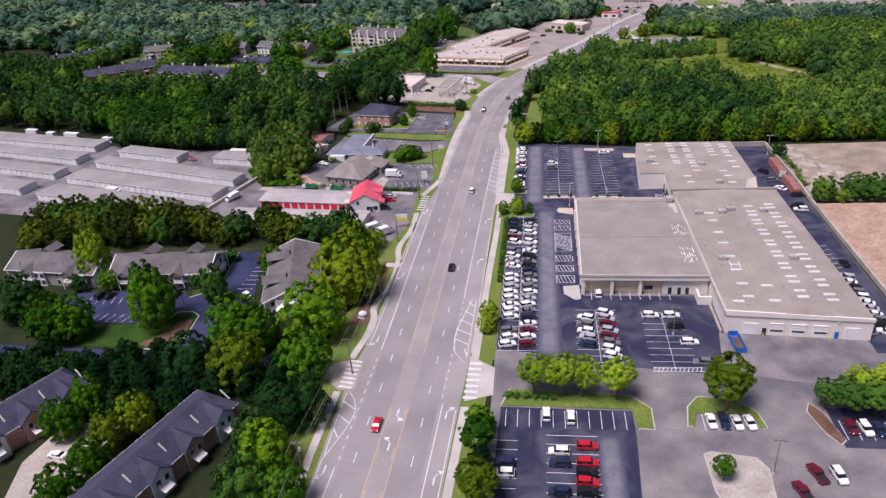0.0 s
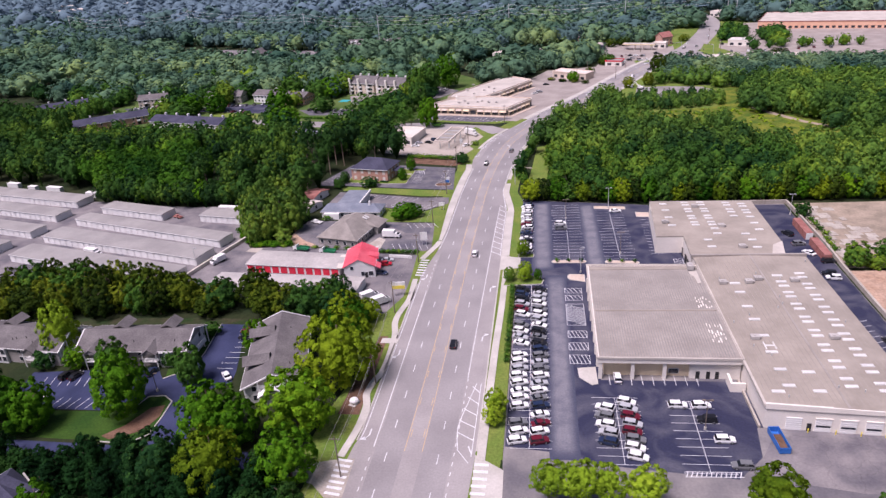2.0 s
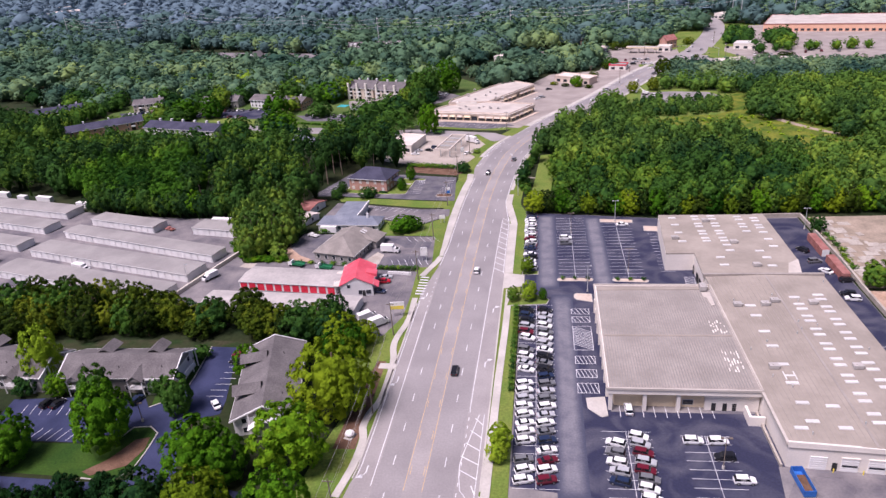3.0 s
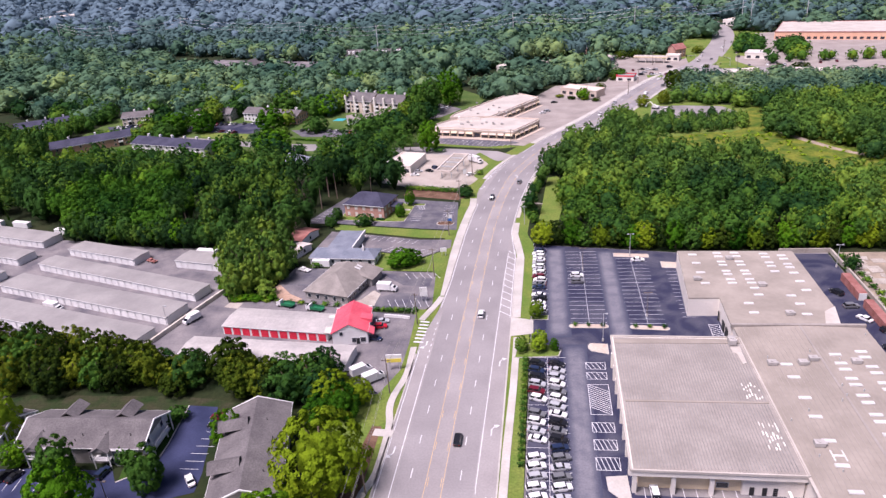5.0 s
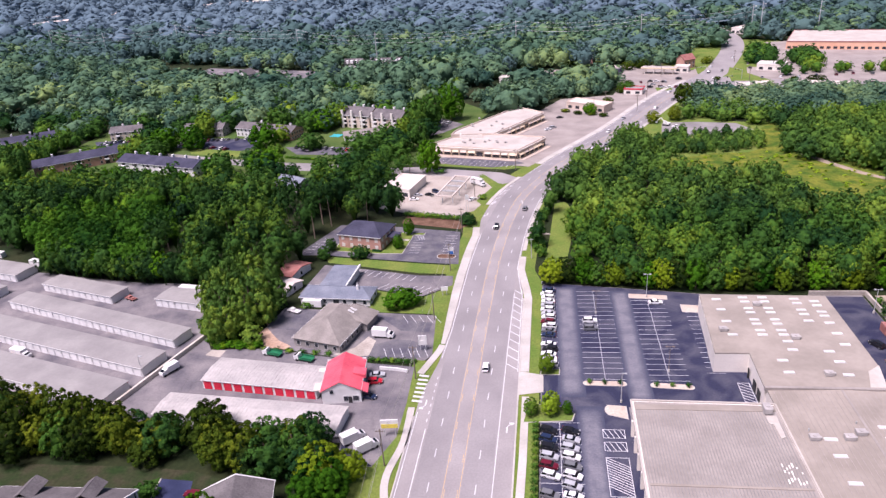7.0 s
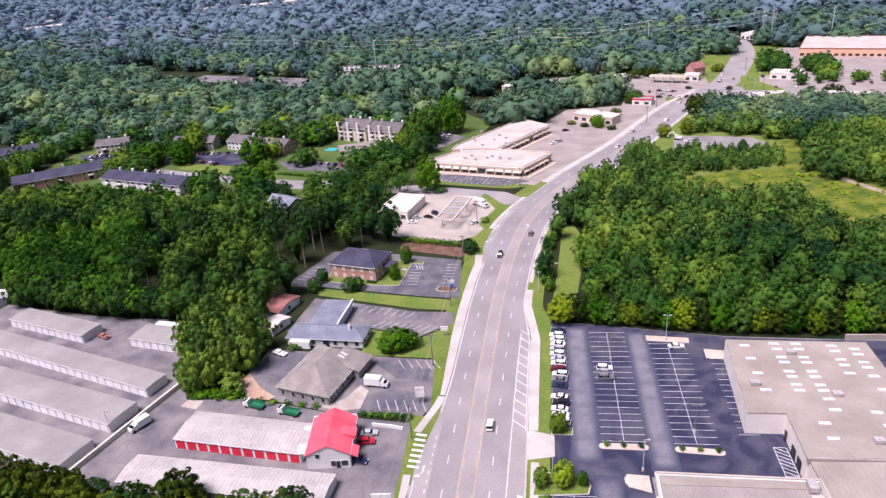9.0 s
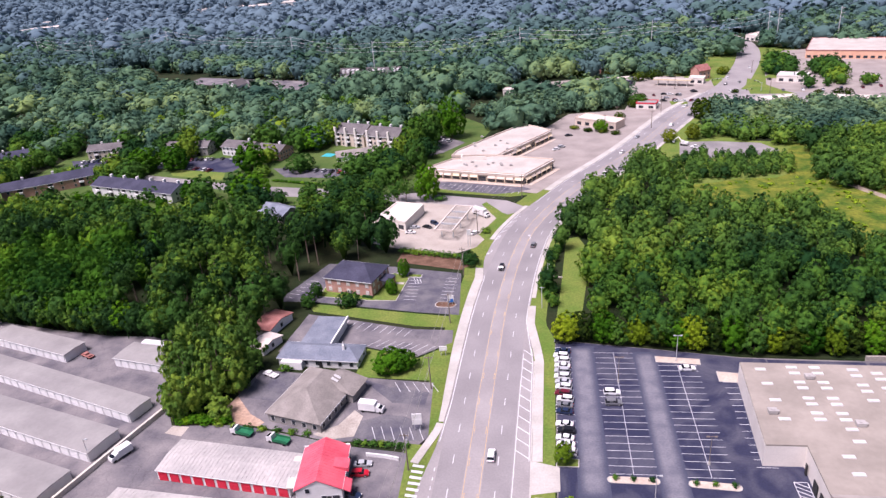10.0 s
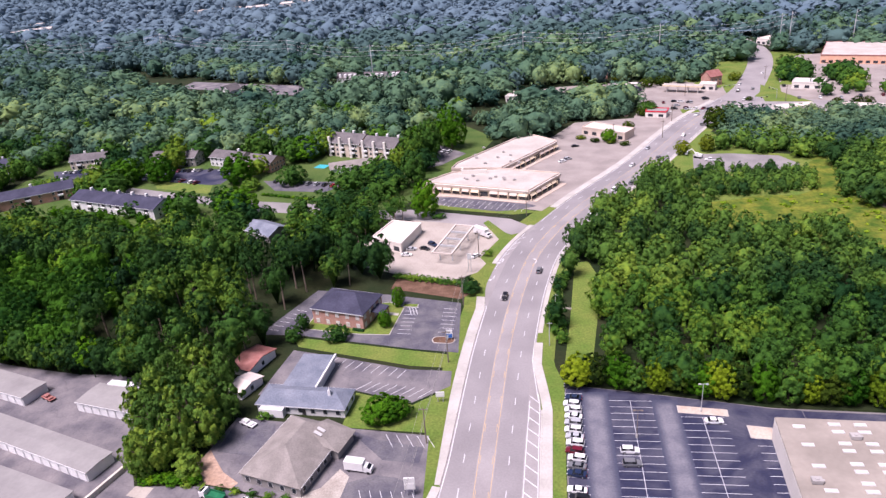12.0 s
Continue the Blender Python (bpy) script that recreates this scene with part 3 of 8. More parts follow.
setting("sidewalk_east_far", ribbon(list(np.arange(336, 640, 8.0)), 9.95, 11.4, -0.3, 0.17), CONC, "pale concrete kerb strip", "sidewalk")
setting("kerb_west", ribbon(list(np.arange(150, 232, 4.0)), lambda y: left_off(y) - 0.35, left_off, -0.3, 0.17), CONC, "concrete kerb", "kerb")
setting("kerb_east", ribbon(list(np.arange(148, 300, 4.0)), right_off, lambda y: right_off(y) + 0.4, -0.3, 0.17), CONC, "concrete kerb", "kerb")
sheet("apron_east", [(-18.7, 128.5), (-18.7, 146.3), (-12.0, 141.6), (-11.9, 131.2)], CONC, 0.09, "pale concrete driveway apron", "driveway", False)
sheet("apron_north", [(-17.6, 240.5), (-17.4, 252), (-10.5, 250), (-10.5, 242)], CONC, 0.09, "pale concrete driveway apron", "driveway", False)
sheet("side_street", [(-46.6, 131.5), (-46.6, 144), (-51.5, 143.4), (-58.5, 141.6), (-60, 140.6), (-60, 136.8), (-54.5, 135.6), (-50.6, 131.6)], CONC_OLD, 0.07, "pale concrete mouth of a side street", "driveway")
sheet("side_lane", [(-58, 141.5), (-75, 145.5), (-95, 149.8), (-105.6, 146.2), (-133, 147.2), (-160, 148.5), (-160, 142), (-133, 141.5), (-106, 140.8), (-95, 143.5), (-75, 139.5), (-58, 136.5)], LOT_BLUE, 0.04, "dark asphalt lane to the apartments", "driveway")
sheet("verge_west", [(-46.0, 146), (-45.0, 232), (-47.3, 235), (-52.5, 211), (-62, 208.5), (-62, 196), (-54, 180), (-58, 160), (-60, 143), (-51, 145.5)], GRASS, 0.02, "mown grass verge", "grass")
sheet("verge_west_mulch", [(-49.4, 160), (-49.0, 197), (-51.6, 197), (-53.6, 180), (-55, 160)], MULCH, 0.035, "bare reddish mulch bed", "ground")
sheet("verge_west_south", [(-49.3, 60), (-50, 131), (-57, 134), (-60, 60)], GRASS, 0.02, "mown grass verge", "grass")
sheet("verge_east", [(-15.4, 145), (-12.3, 145), (-12.0, 240), (-15.2, 240)], GRASS, 0.02, "mown grass strip beside the parked cars", "grass")
sheet("verge_east_north", [(-14.2, 252), (-11.4, 252), (-10.6, 308), (-13.5, 318), (-18.5, 322), (-14.0, 303)], GRASS, 0.02, "mown grass strip beside the parked cars", "grass")
sheet("verge_corner_west", [(-48.9, 250.2), (-45.9, 250.2), (-42.8, 259), (-43.2, 262), (-46.4, 257), (-48.6, 257)], GRASS, 0.03, "grass corner between driveway and sidewalk", "grass")

# ---- dealership yard ----
yard = sheet("yard", [(-12.4, 60), (-12.2, 131), (-12.2, 141), (-12.4, 147), (-10.5, 307.5), (17, 303), (43, 298.5), (76, 297), (93.5, 297), (93.5, 60)], YARD, 0.02, "faded grey asphalt around the car dealership")
sealed = setting("yard_sealed", Shape().prism(ccw([(-12.0, 149.5), (-10.3, 307.2), (17, 302.8), (43, 298.2), (50, 297.6), (50, 236), (12, 236), (12, 176), (50, 176), (50, 158.3), (46, 158), (44.5, 148), (38, 141), (7.5, 144.5), (4.5, 147.2)]), -0.2, 0.05), LOT,
                 "dark sealed parking lot with white stall lines", "parking lot")
sealed_south = setting("yard_sealed_south", Shape().prism(ccw([(-11.8, 60), (-9.8, 127), (20.3, 126.6), (20.3, 118), (17, 60)]), -0.2, 0.05), LOT, "dark sealed parking lot with white stall lines", "parking lot")
def worn(parent, x0, x1, y0, y1):
    """A driving aisle bleached by traffic."""
    part("worn_aisle", Shape().prism([(x0, y0), (x1, y0), (x1, y1), (x0, y1)], 0.03, 0.0545), AISLE, parent, "faded grey driving aisle")


for x0, x1, y0, y1 in ((-6.4, 1.2, 240, 304), (12.4, 19.3, 238, 301), (-1.8, 5.2, 145.5, 236)):
    worn(sealed, x0, x1, y0, y1)
worn(sealed_south, 11.4, 17.0, 62, 119)
sheet("yard_stained", [(44.8, 148.2), (50.2, 157.8), (81.5, 155.2), (93, 150), (93, 140), (62, 138), (44, 141.5)], LOT_GREY, 0.036, "stained dark asphalt before the workshop doors", "parking lot")
sheet("yard_north", [(50.2, 297.4), (76.5, 296.3), (77.3, 286.5), (50.2, 287.2)], LOT, 0.05, "dark sealed asphalt behind the rear wing", "parking lot")
lot_east = setting("drive_east", Shape().prism(ccw([(81.6, 150), (93.3, 150), (93.3, 296), (77.5, 296), (77.5, 236), (81.6, 236)]), -0.2, 0.05), LOT, "dark asphalt drive behind the building", "parking lot")


def stalls(parent, x0, x1, y0, y1, n, mid=True, w=0.11):
    """n+1 stall lines across from x0 to x1, between y0 and y1, with a line along the middle."""
    for i in range(n + 1):
        y = y0 + (y1 - y0) * i / n
        stripe(parent, (x0, y), (x1, y), w, WHITE, 0.055)
    if mid:
        x = (x0 + x1) / 2 if mid is True else mid
        stripe(parent, (x, y0), (x, y1), w, WHITE, 0.06)


stalls(sealed, 1.3, 12.5, 248.4, 300.4, 19)
stalls(sealed, 19.2, 30.0, 248.0, 294.0, 17)
stalls(sealed, 35.6, 40.5, 252, 286, 13, False)
stalls(sealed, -11.6, -1.2, 149, 229, 29, -6.4)
stalls(sealed, -10.8, -5.8, 254, 306, 19, False)
stalls(sealed, 9.0, 20.4, 144.5, 168.5, 9)
stalls(sealed, 27.0, 38.0, 142.5, 167.5, 9)
for i in range(9):  # stalls along the front of the showroom
    stripe(sealed, (14.2 + 2.75 * i, 174.0), (14.2 + 2.75 * i, 179.6), 0.14, WHITE, 0.055)
for i in range(12):
    stripe(sealed_south, (-8.5 + 2.7 * i, 120.4), (-8.5 + 2.7 * i, 126.2), 0.14, WHITE, 0.055)
for i in range(12):
    stripe(sealed_south, (0.6, 118 - 2.75 * i), (11.8, 118 - 2.75 * i), 0.14, WHITE, 0.055)
for i in range(9):
    stripe(sealed_south, (-11.2, 116 - 2.75 * i), (-5.6, 116 - 2.75 * i), 0.14, WHITE, 0.055)
stripe(sealed, (26.8, 141.3), (39, 141.7), 0.16, WHITE, 0.055), stripe(sealed, (27.2, 142.9), (39, 143.1), 0.16, WHITE, 0.055)
for i in range(12):
    stripe(sealed, (27.2 + i, 141.4), (27.8 + i, 143.0), 0.2, WHITE, 0.055)


def hatch(parent, x0, x1, y0, y1, n, way=1):
    """A hatched box painted on the asphalt."""
    for a, b in (((x0, y0), (x1, y0)), ((x1, y0), (x1, y1)), ((x1, y1), (x0, y1)), ((x0, y1), (x0, y0))):
        stripe(parent, a, b, 0.14, WHITE, 0.055)
    lean = min((x1 - x0) * 0.6, (y1 - y0) * 0.7)
    for i in range(n):
        y, run = y0 + (y1 - y0 - lean) * i / max(1, n - 1), (x1 - x0) / n
        if y1 - y0 < 6:  # short boxes: slanted bars side by side
            stripe(parent, (x0 + run * i, y1), (x0 + run * (i + 1), y0), 0.16, WHITE, 0.057)
        else:
            stripe(parent, (x0, y + (lean if way > 0 else 0)), (x1, y + (0 if way > 0 else lean)), 0.18, WHITE, 0.057)


for y0, y1, n in ((183.4, 187.6, 5), (190.2, 193.8, 5), (196.6, 200.2, 5), (203.4, 216.2, 12), (218.6, 221.8, 4), (223.4, 226.6, 4)):
    hatch(sealed, 4.4, 9.8, y0, y1, n)
hatch(sealed, 42.4, 45.4, 237.5, 247.5, 7)


def capsule(x0, y0, x1, y1, r, n=7):
    """Outline of a rounded bar."""
    a = math.atan2(y1 - y0, x1 - x0)
    out = [(x1 + r * math.cos(a + t), y1 + r * math.sin(a + t)) for t in np.linspace(-math.pi / 2, math.pi / 2, n)]
    return out + [(x0 - r * math.cos(a + t), y0 - r * math.sin(a + t)) for t in np.linspace(-math.pi / 2, math.pi / 2, n)]


def island(name, poly, fill, label, z=0.2, rim=0.3):
    """A kerbed island with a bed inside."""
    poly = ccw(poly)
    c = sum((Vector(p) for p in poly), Vector((0, 0))) / len(poly)
    bed = [tuple(c + (Vector(p) - c) * (1 - rim / max(0.8, (Vector(p) - c).length))) for p in poly]
    ob = setting(name, Shape().prism(poly, -0.2, z), CONC, label, "traffic island")
    part("bed", Shape().prism(bed, 0, z + 0.03), fill, ob)
    return ob


island("island_1", capsule(1.6, 246.4, 11.6, 246.2, 1.1), TANSTONE, "low concrete parking island with three shrubs")
island("island_2", capsule(20.0, 245.8, 29.6, 245.0, 1.1), TANSTONE, "low concrete parking island with three shrubs")
island("island_3", [(5.6, 235.3), (6.4, 236.6), (11.4, 236.2), (11.4, 230.8), (6.4, 232.4), (5.6, 233.8)], TANSTONE, "low concrete parking island at the building's corner")
island("island_4", [(6.2, 181.2), (11.0, 181.8), (11.2, 174.2), (9.6, 173.6), (6.4, 177.0)], CONC, "pale concrete island in front of the showroom")
island("island_5", [(18.7, 295.6), (31.3, 294.4), (31.5, 297.2), (18.8, 298.6)], TANSTONE, "bare tan parking island")
island("island_6", [(34.6, 286.2), (40.6, 285.6), (40.8, 290.2), (34.8, 291.0)], TANSTONE, "bare tan parking island")
island("island_7", [(-10, 127.4), (20.6, 127.2), (21.2, 120.8), (24.6, 120.6), (24.8, 127.6), (20.6, 132.0), (-8, 133.4)], GRASS, "grassy parking island with three trees")
island("island_8", [(31.6, 122), (32.6, 128.5), (35.5, 132.2), (43.4, 131.8), (47.8, 127.2), (48.6, 122), (47.4, 122), (46.6, 126.2), (34, 126.4), (33, 122)], GRASS, "grassy parking island with one tree")
island("island_9", [(33.4, 113.8), (35, 114.6), (44, 113.2), (45.6, 110), (44.6, 99), (35, 99), (33.6, 104)], CONC_OLD, "sandy parking island with a stone rim")
island("island_10", [(59.5, 131), (61.5, 128), (63.5, 119), (62, 117.6), (60, 121), (58.2, 128)], MULCH, "narrow brick-paved parking island")
island("island_11", [(64, 134.6), (93, 135), (93, 130.6), (64.4, 130.4)], MULCH, "mulched planting strip between the lots")
island("island_12", [(-16.0, 228.6), (-3.0, 229.6), (-2.2, 232.6), (-4.2, 235.4), (-14.8, 236.6)], GRASS, "grassy parking island with small trees")
island("island_13", [(-11.4, 250.2), (-5.8, 250.2), (-5.6, 253.0), (-11.2, 253.2)], GRASS, "small grassy parking island")
for i in range(5):
    stripe(yard, (35.4 + 2.7 * i, 121.0), (35.4 + 2.7 * i, 126.5), 0.14, WHITE, 0.03)
for i in range(8):
    stripe(yard, (64 + 2.7 * i, 119.4), (64 + 2.7 * i, 125.4), 0.14, WHITE, 0.03)
for i in range(18):
    stripe(lot_east, (83.4, 158 + 2.75 * i), (88.6, 159.4 + 2.75 * i), 0.14, WHITE, 0.055)
sheet("lot_east_south", [(62.6, 117), (93, 117), (93, 129.5), (62.6, 129.5)], LOT, 0.04, "dark sealed parking lot", "parking lot", False)
sheet("retaining_dirt", [(95.2, 239), (140, 237), (175, 285), (175, 296), (97, 296)], SAND, 0.5, "pale bare building plot", "dirt lot")
slabs, slab_rnd = Shape(), random.Random(21)  # broken concrete at the edge of the bare plot
for i in range(46):
    x, y = 98 + 16 * slab_rnd.random() ** 1.6, 246 + 1.0 * i
    a, b, c = slab_rnd.uniform(0.8, 2.4), slab_rnd.uniform(0.7, 1.8), slab_rnd.uniform(-0.5, 0.5)
    slabs.prism(ccw([(x - a, y - b + c), (x + a - c, y - b), (x + a, y + b - c), (x - a + c, y + b)]), 0.3, 0.56 + 0.14 * slab_rnd.random())
tagged(new("broken_slabs", slabs.mesh("broken_slabs", CONC_OLD)), "broken pale concrete slabs on bare earth", "rubble", kind="stuff")
sheet("red_dirt_lot", [(95.2, 130), (190, 130), (190, 236), (95.2, 236.5)], DIRT, 0.5, "reddish bare earth with pale rubble", "dirt lot")
setting("wall_east", strip([(94.4, 130), (94.4, 238), (95.0, 256), (94.6, 297)], 0.7, -0.3, 1.5), CONC_OLD, "low concrete retaining wall", "wall")
setting("wall_north_east", strip([(77, 297.3), (94.6, 297.3)], 0.5, -0.3, 1.6), CONC_OLD, "low concrete retaining wall", "wall")
sheet("yard_verge_north", [(-10.5, 307.8), (17, 303.3), (43, 298.8), (77, 297.6), (77, 300), (43, 301.6), (17, 306), (-10, 310.5)], SOIL, 0.08, "bare earth edge below the hedge trees, darkened for shade", "ground")

# ---- west side lots ----
sheet("storage_yard", [(-330, 338), (-236, 322), (-216, 319), (-189, 313), (-164, 309), (-150, 309), (-135, 305), (-127, 276), (-118, 262), (-98, 263), (-64, 255.4), (-49, 253.6), (-48.4, 236), (-48.6, 222), (-52.8, 210.6), (-61.5, 209.6), (-63, 219), (-140, 224), (-330, 258)], LOT_GREY, 0.03,
                 "grey asphalt storage yard")
sheet("yard_pad", [(-118.5, 258.9), (-117.6, 262.1), (-112.6, 261.8), (-113.1, 257.7)], CONC_LOT, 0.04, "pale concrete pad in the storage yard", "pad")
sheet("storage_dark", [(-62.6, 219), (-52.8, 210.8), (-61.5, 209.8)], LOT, 0.045, "dark asphalt corner", "parking lot")
gray_lot = sheet("clinic_lot", [(-105, 272), (-102, 289.5), (-67.4, 286), (-46.4, 284), (-44.2, 256.8), (-60, 258), (-70, 257), (-90, 262)], LOT_GREY, 0.03, "patched grey asphalt with faded stall lines")
blue_lot = sheet("cottage_lot", [(-97, 324), (-84, 321), (-57, 314), (-43.8, 313.4), (-43.3, 306), (-53.6, 297.6), (-71, 303), (-100, 300)], LOT_GREY, 0.03, "grey asphalt parking lot with white stall lines")
sheet("cottage_lawn", [(-71, 286.5), (-45.8, 285), (-43.6, 305), (-53, 296.8), (-70.6, 302)], GRASS, 0.02, "lawn beside the road", "grass")
brick_lot = sheet("office_lot", [(-112.5, 333.5), (-101, 365), (-73, 361.5), (-45.4, 355), (-42.9, 323.4), (-58, 325.4), (-98, 333)], LOT_FADE, 0.03, "dark asphalt parking lot of the brick office")
sheet("office_lawn", [(-100, 332), (-58, 324.4), (-43.5, 322), (-43.4, 315), (-57, 316), (-96, 326)], GRASS, 0.02, "grass strip between two lots", "grass")
island("office_island", [(-97.4, 337), (-77, 333.6), (-67, 333.4), (-65.2, 352), (-71, 355.5), (-96, 352)], GRASS, "lawn around the brick office")
island("office_island_east", capsule(-50.4, 330.6, -46.6, 330.4, 2.0), MULCH, "kerbed planting island")
island("office_island_mid", [(-66.2, 352.4), (-60.6, 352.0), (-60.4, 354.0), (-66.2, 354.4)], GRASS, "small grassy island")
sheet("office_walk", [(-72.5, 346.8), (-66.4, 345.9), (-66.4, 347.5), (-72.5, 348.6)], CONC, 0.25, "short concrete path to the entrance", "path", False)
for i in range(8):
    stripe(brick_lot, (-64.6, 334.5 + 2.5 * i), (-60.2, 334.3 + 2.5 * i), 0.14, WHITE, 0.035)
for i in range(7):
    stripe(brick_lot, (-51.0, 335.6 + 2.6 * i), (-46.0, 335.0 + 2.6 * i), 0.14, WHITE, 0.035)
for i in range(6):
    stripe(brick_lot, (-110.5 + 1.2 * i, 337 + 2.6 * i), (-106.5 + 1.2 * i, 336 + 2.6 * i), 0.14, WHITE, 0.035)
for i in range(3):
    stripe(brick_lot, (-62 + 1.1 * i, 347), (-63.4 + 1.1 * i, 351.5), 0.2, WHITE, 0.036)
for i in range(9):
    stripe(blue_lot, (-83 + 2.9 * i, 315.6 - 0.75 * i), (-81 + 2.9 * i, 319.6 - 0.75 * i), 0.14, WHITE, 0.035)
for i in range(8):
    stripe(blue_lot, (-71 + 2.7 * i, 303.4 - 0.5 * i), (-67.2 + 2.7 * i, 307.4 - 0.5 * i), 0.14, WHITE, 0.035)
for i in range(6):
    stripe(gray_lot, (-58.5 + 2.6 * i, 258.6), (-60.5 + 2.6 * i, 263.6), 0.14, WHITE, 0.035)
for i in range(5):
    stripe(gray_lot, (-58 + 2.8 * i, 284.0 - 0.1 * i), (-55.4 + 2.8 * i, 279.4), 0.14, WHITE, 0.035)
part("apron", Shape().prism(ccw([(-76, 260), (-71, 258), (-64.5, 259.5), (-64, 268), (-67, 270.5), (-70, 264)]), 0.0, 0.05), CONC_OLD, gray_lot, "pale concrete apron")
sheet("clinic_back_lot", [(-101.5, 288.8), (-90, 287.6), (-88.8, 283.2), (-91, 276), (-90.8, 274), (-102, 275.4)], LOT_FADE, 0.042, "dark faded back lot of the clinic", "parking lot")
sheet("clinic_side_lot", [(-68.4, 285.4), (-60.4, 282.1), (-47.0, 279.3), (-47.4, 273.5), (-56.9, 274.2), (-62.4, 279.5)], LOT_FADE, 0.042, "dark faded side lot of the clinic", "parking lot")
sheet("clinic_front_lot", [(-64.4, 258.6), (-66.0, 262), (-64.2, 265.8), (-57.9, 268.8), (-52.7, 268.4), (-46, 265.3), (-46.4, 258.2)], LOT_FADE, 0.042, "dark faded front lot of the clinic", "parking lot")
sheet("clinic_bed", [(-105.5, 271), (-104, 276), (-97, 268), (-91.5, 264.5), (-92.5, 262.6), (-100, 263.6)], DIRT, 0.06, "bare red earth beside the clinic", "ground")
sheet("gas_station_lot", [(-74, 378.5), (-50.6, 372.5), (-41.6, 379), (-31.2, 407), (-41.6, 431), (-74, 436.5), (-97, 402), (-90, 386)], CONC_LOT, 0.03, "pale concrete forecourt of the gas station")
sheet("gas_verge", [(-38.4, 386), (-29.2, 407), (-31, 414), (-41, 431), (-43, 428), (-35, 410), (-41.5, 392)], GRASS, 0.06, "grass corner by the road", "grass")
sheet("gas_hedge_bed", [(-73, 366), (-46, 358), (-42.5, 362), (-44, 371), (-72, 377)], MULCH, 0.04, "mulch bed under a hedge", "ground")
sheet("shop_street", [(-120, 446), (-77, 446), (-31, 432.2), (-19, 420), (-30, 414.5), (-41, 424), (-75, 432.6), (-120, 440)], ROAD, 0.055, "grey side street", "road")
sheet("shop_verge", [(-78, 449.4), (-30, 437.4), (-18, 440), (-26, 444), (-62, 450), (-78, 454)], GRASS, 0.03, "grass verge", "grass")
sheet("shop_front_lot", [(-76.5, 462.5), (-58, 461.2), (-24.5, 451.6), (-19.5, 447.2), (-27.7, 443.2), (-37.4, 441.6), (-62, 449.6), (-72.8, 457.6)], LOT_FADE, 0.042, "dark faded parking strip before the shops", "parking lot", False)
shop_lot = sheet("shop_lot", [(-80, 454.5), (-62, 450.4), (-26, 444.4), (-17, 441), (24, 508), (44, 540), (22, 560), (-6, 556), (-50, 500), (-80, 482)], LOT_PALE, 0.03, "grey asphalt shopping-centre lot")
for i in range(15):
    stripe(shop_lot, (-70 + 2.9 * i, 461.0 - 0.72 * i), (-71.4 + 2.9 * i, 457.2 - 0.72 * i), 0.16, WHITE, 0.047)
    stripe(shop_lot, (-66 + 2.9 * i, 454.4 - 0.72 * i), (-67.2 + 2.9 * i, 450.6 - 0.72 * i), 0.16, WHITE, 0.047)

# ---- buildings ----
def window(parent, x, y, z, w, h, face, frame_mat=None, glass=None, name="window"):
    """A framed window on a wall; face: degrees of the wall's outward normal (-90 looks along -y)."""
    at = pose(x, y, z, 0, 0, face + 90)
    ob = part(name, Shape().box(-w / 2 - 0.12, -0.1, -0.12, w / 2 + 0.12, 0.08, h + 0.12), frame_mat or WHITE, parent, at=at)
    part("pane", Shape().box(-w / 2, -0.14, 0, w / 2, -0.02, h), glass or GLASS, ob)
    return ob


def door_panel(parent, x, y, z, w, h, face, material, name="garage_door", label=""):
    """A door leaf with ribs, proud of the wall."""
    n = max(2, round(h / 0.6))
    yz = [(0.05, 0), (0.05, h)]
    for i in reversed(range(n)):
        z0, z1 = h * i / n, h * (i + 1) / n
        yz += [(-0.1, z1), (-0.16, z1 - 0.06), (-0.16, z0 + 0.06), (-0.1, z0)]
    s = Shape().profile(yz, -w / 2, w / 2)
    return part(name, s, material, parent, label, at=pose(x, y, z, 0, 0, face + 90))


def flat_building(name, poly, h, wall, roof, label, category="building", parapet=0.5, group="", band=None):
    """Walls, a flat roof and a parapet over any outline."""
    poly = ccw(poly)
    c = sum((Vector(p) for p in poly), Vector((0, 0))) / len(poly)
    loc = [(p[0] - c.x, p[1] - c.y) for p in poly]
    CLEAR.append(poly)
    b = thing(name, label, category, pose(c.x, c.y, float(ground_z(c.x, c.y))), group)
    part("wall", Shape().prism(loc, -0.5, h - 0.15), wall, b)
    part("roof", Shape().prism(loc, h - 0.15, h), roof, b)
    s = Shape()
    for p, q in zip(loc, loc[1:] + loc[:1]):
        strip([p, q], 0.4, h - 0.3, h + parapet, s)
    part("parapet", s, band or wall, b)
    for p, q in zip(loc, loc[1:] + loc[:1]):  # shop windows on the long sides towards the road
        d = Vector(q) - Vector(p)
        if category in ("shop", "office", "store") and group == "" and d.x > 8 and name != "shopping_centre":
            n = int(d.length / 5)
            for i in range(n):
                m = Vector(p) + d * (i + 0.5) / n
                part("shop_window", Shape().box(-1.5, -0.08, 0.6, 1.5, 0.1, min(2.6, h - 1.5)), GLASS, b, at=pose(m.x, m.y, 0, 0, 0, math.degrees(math.atan2(d.y, d.x))))
    return b


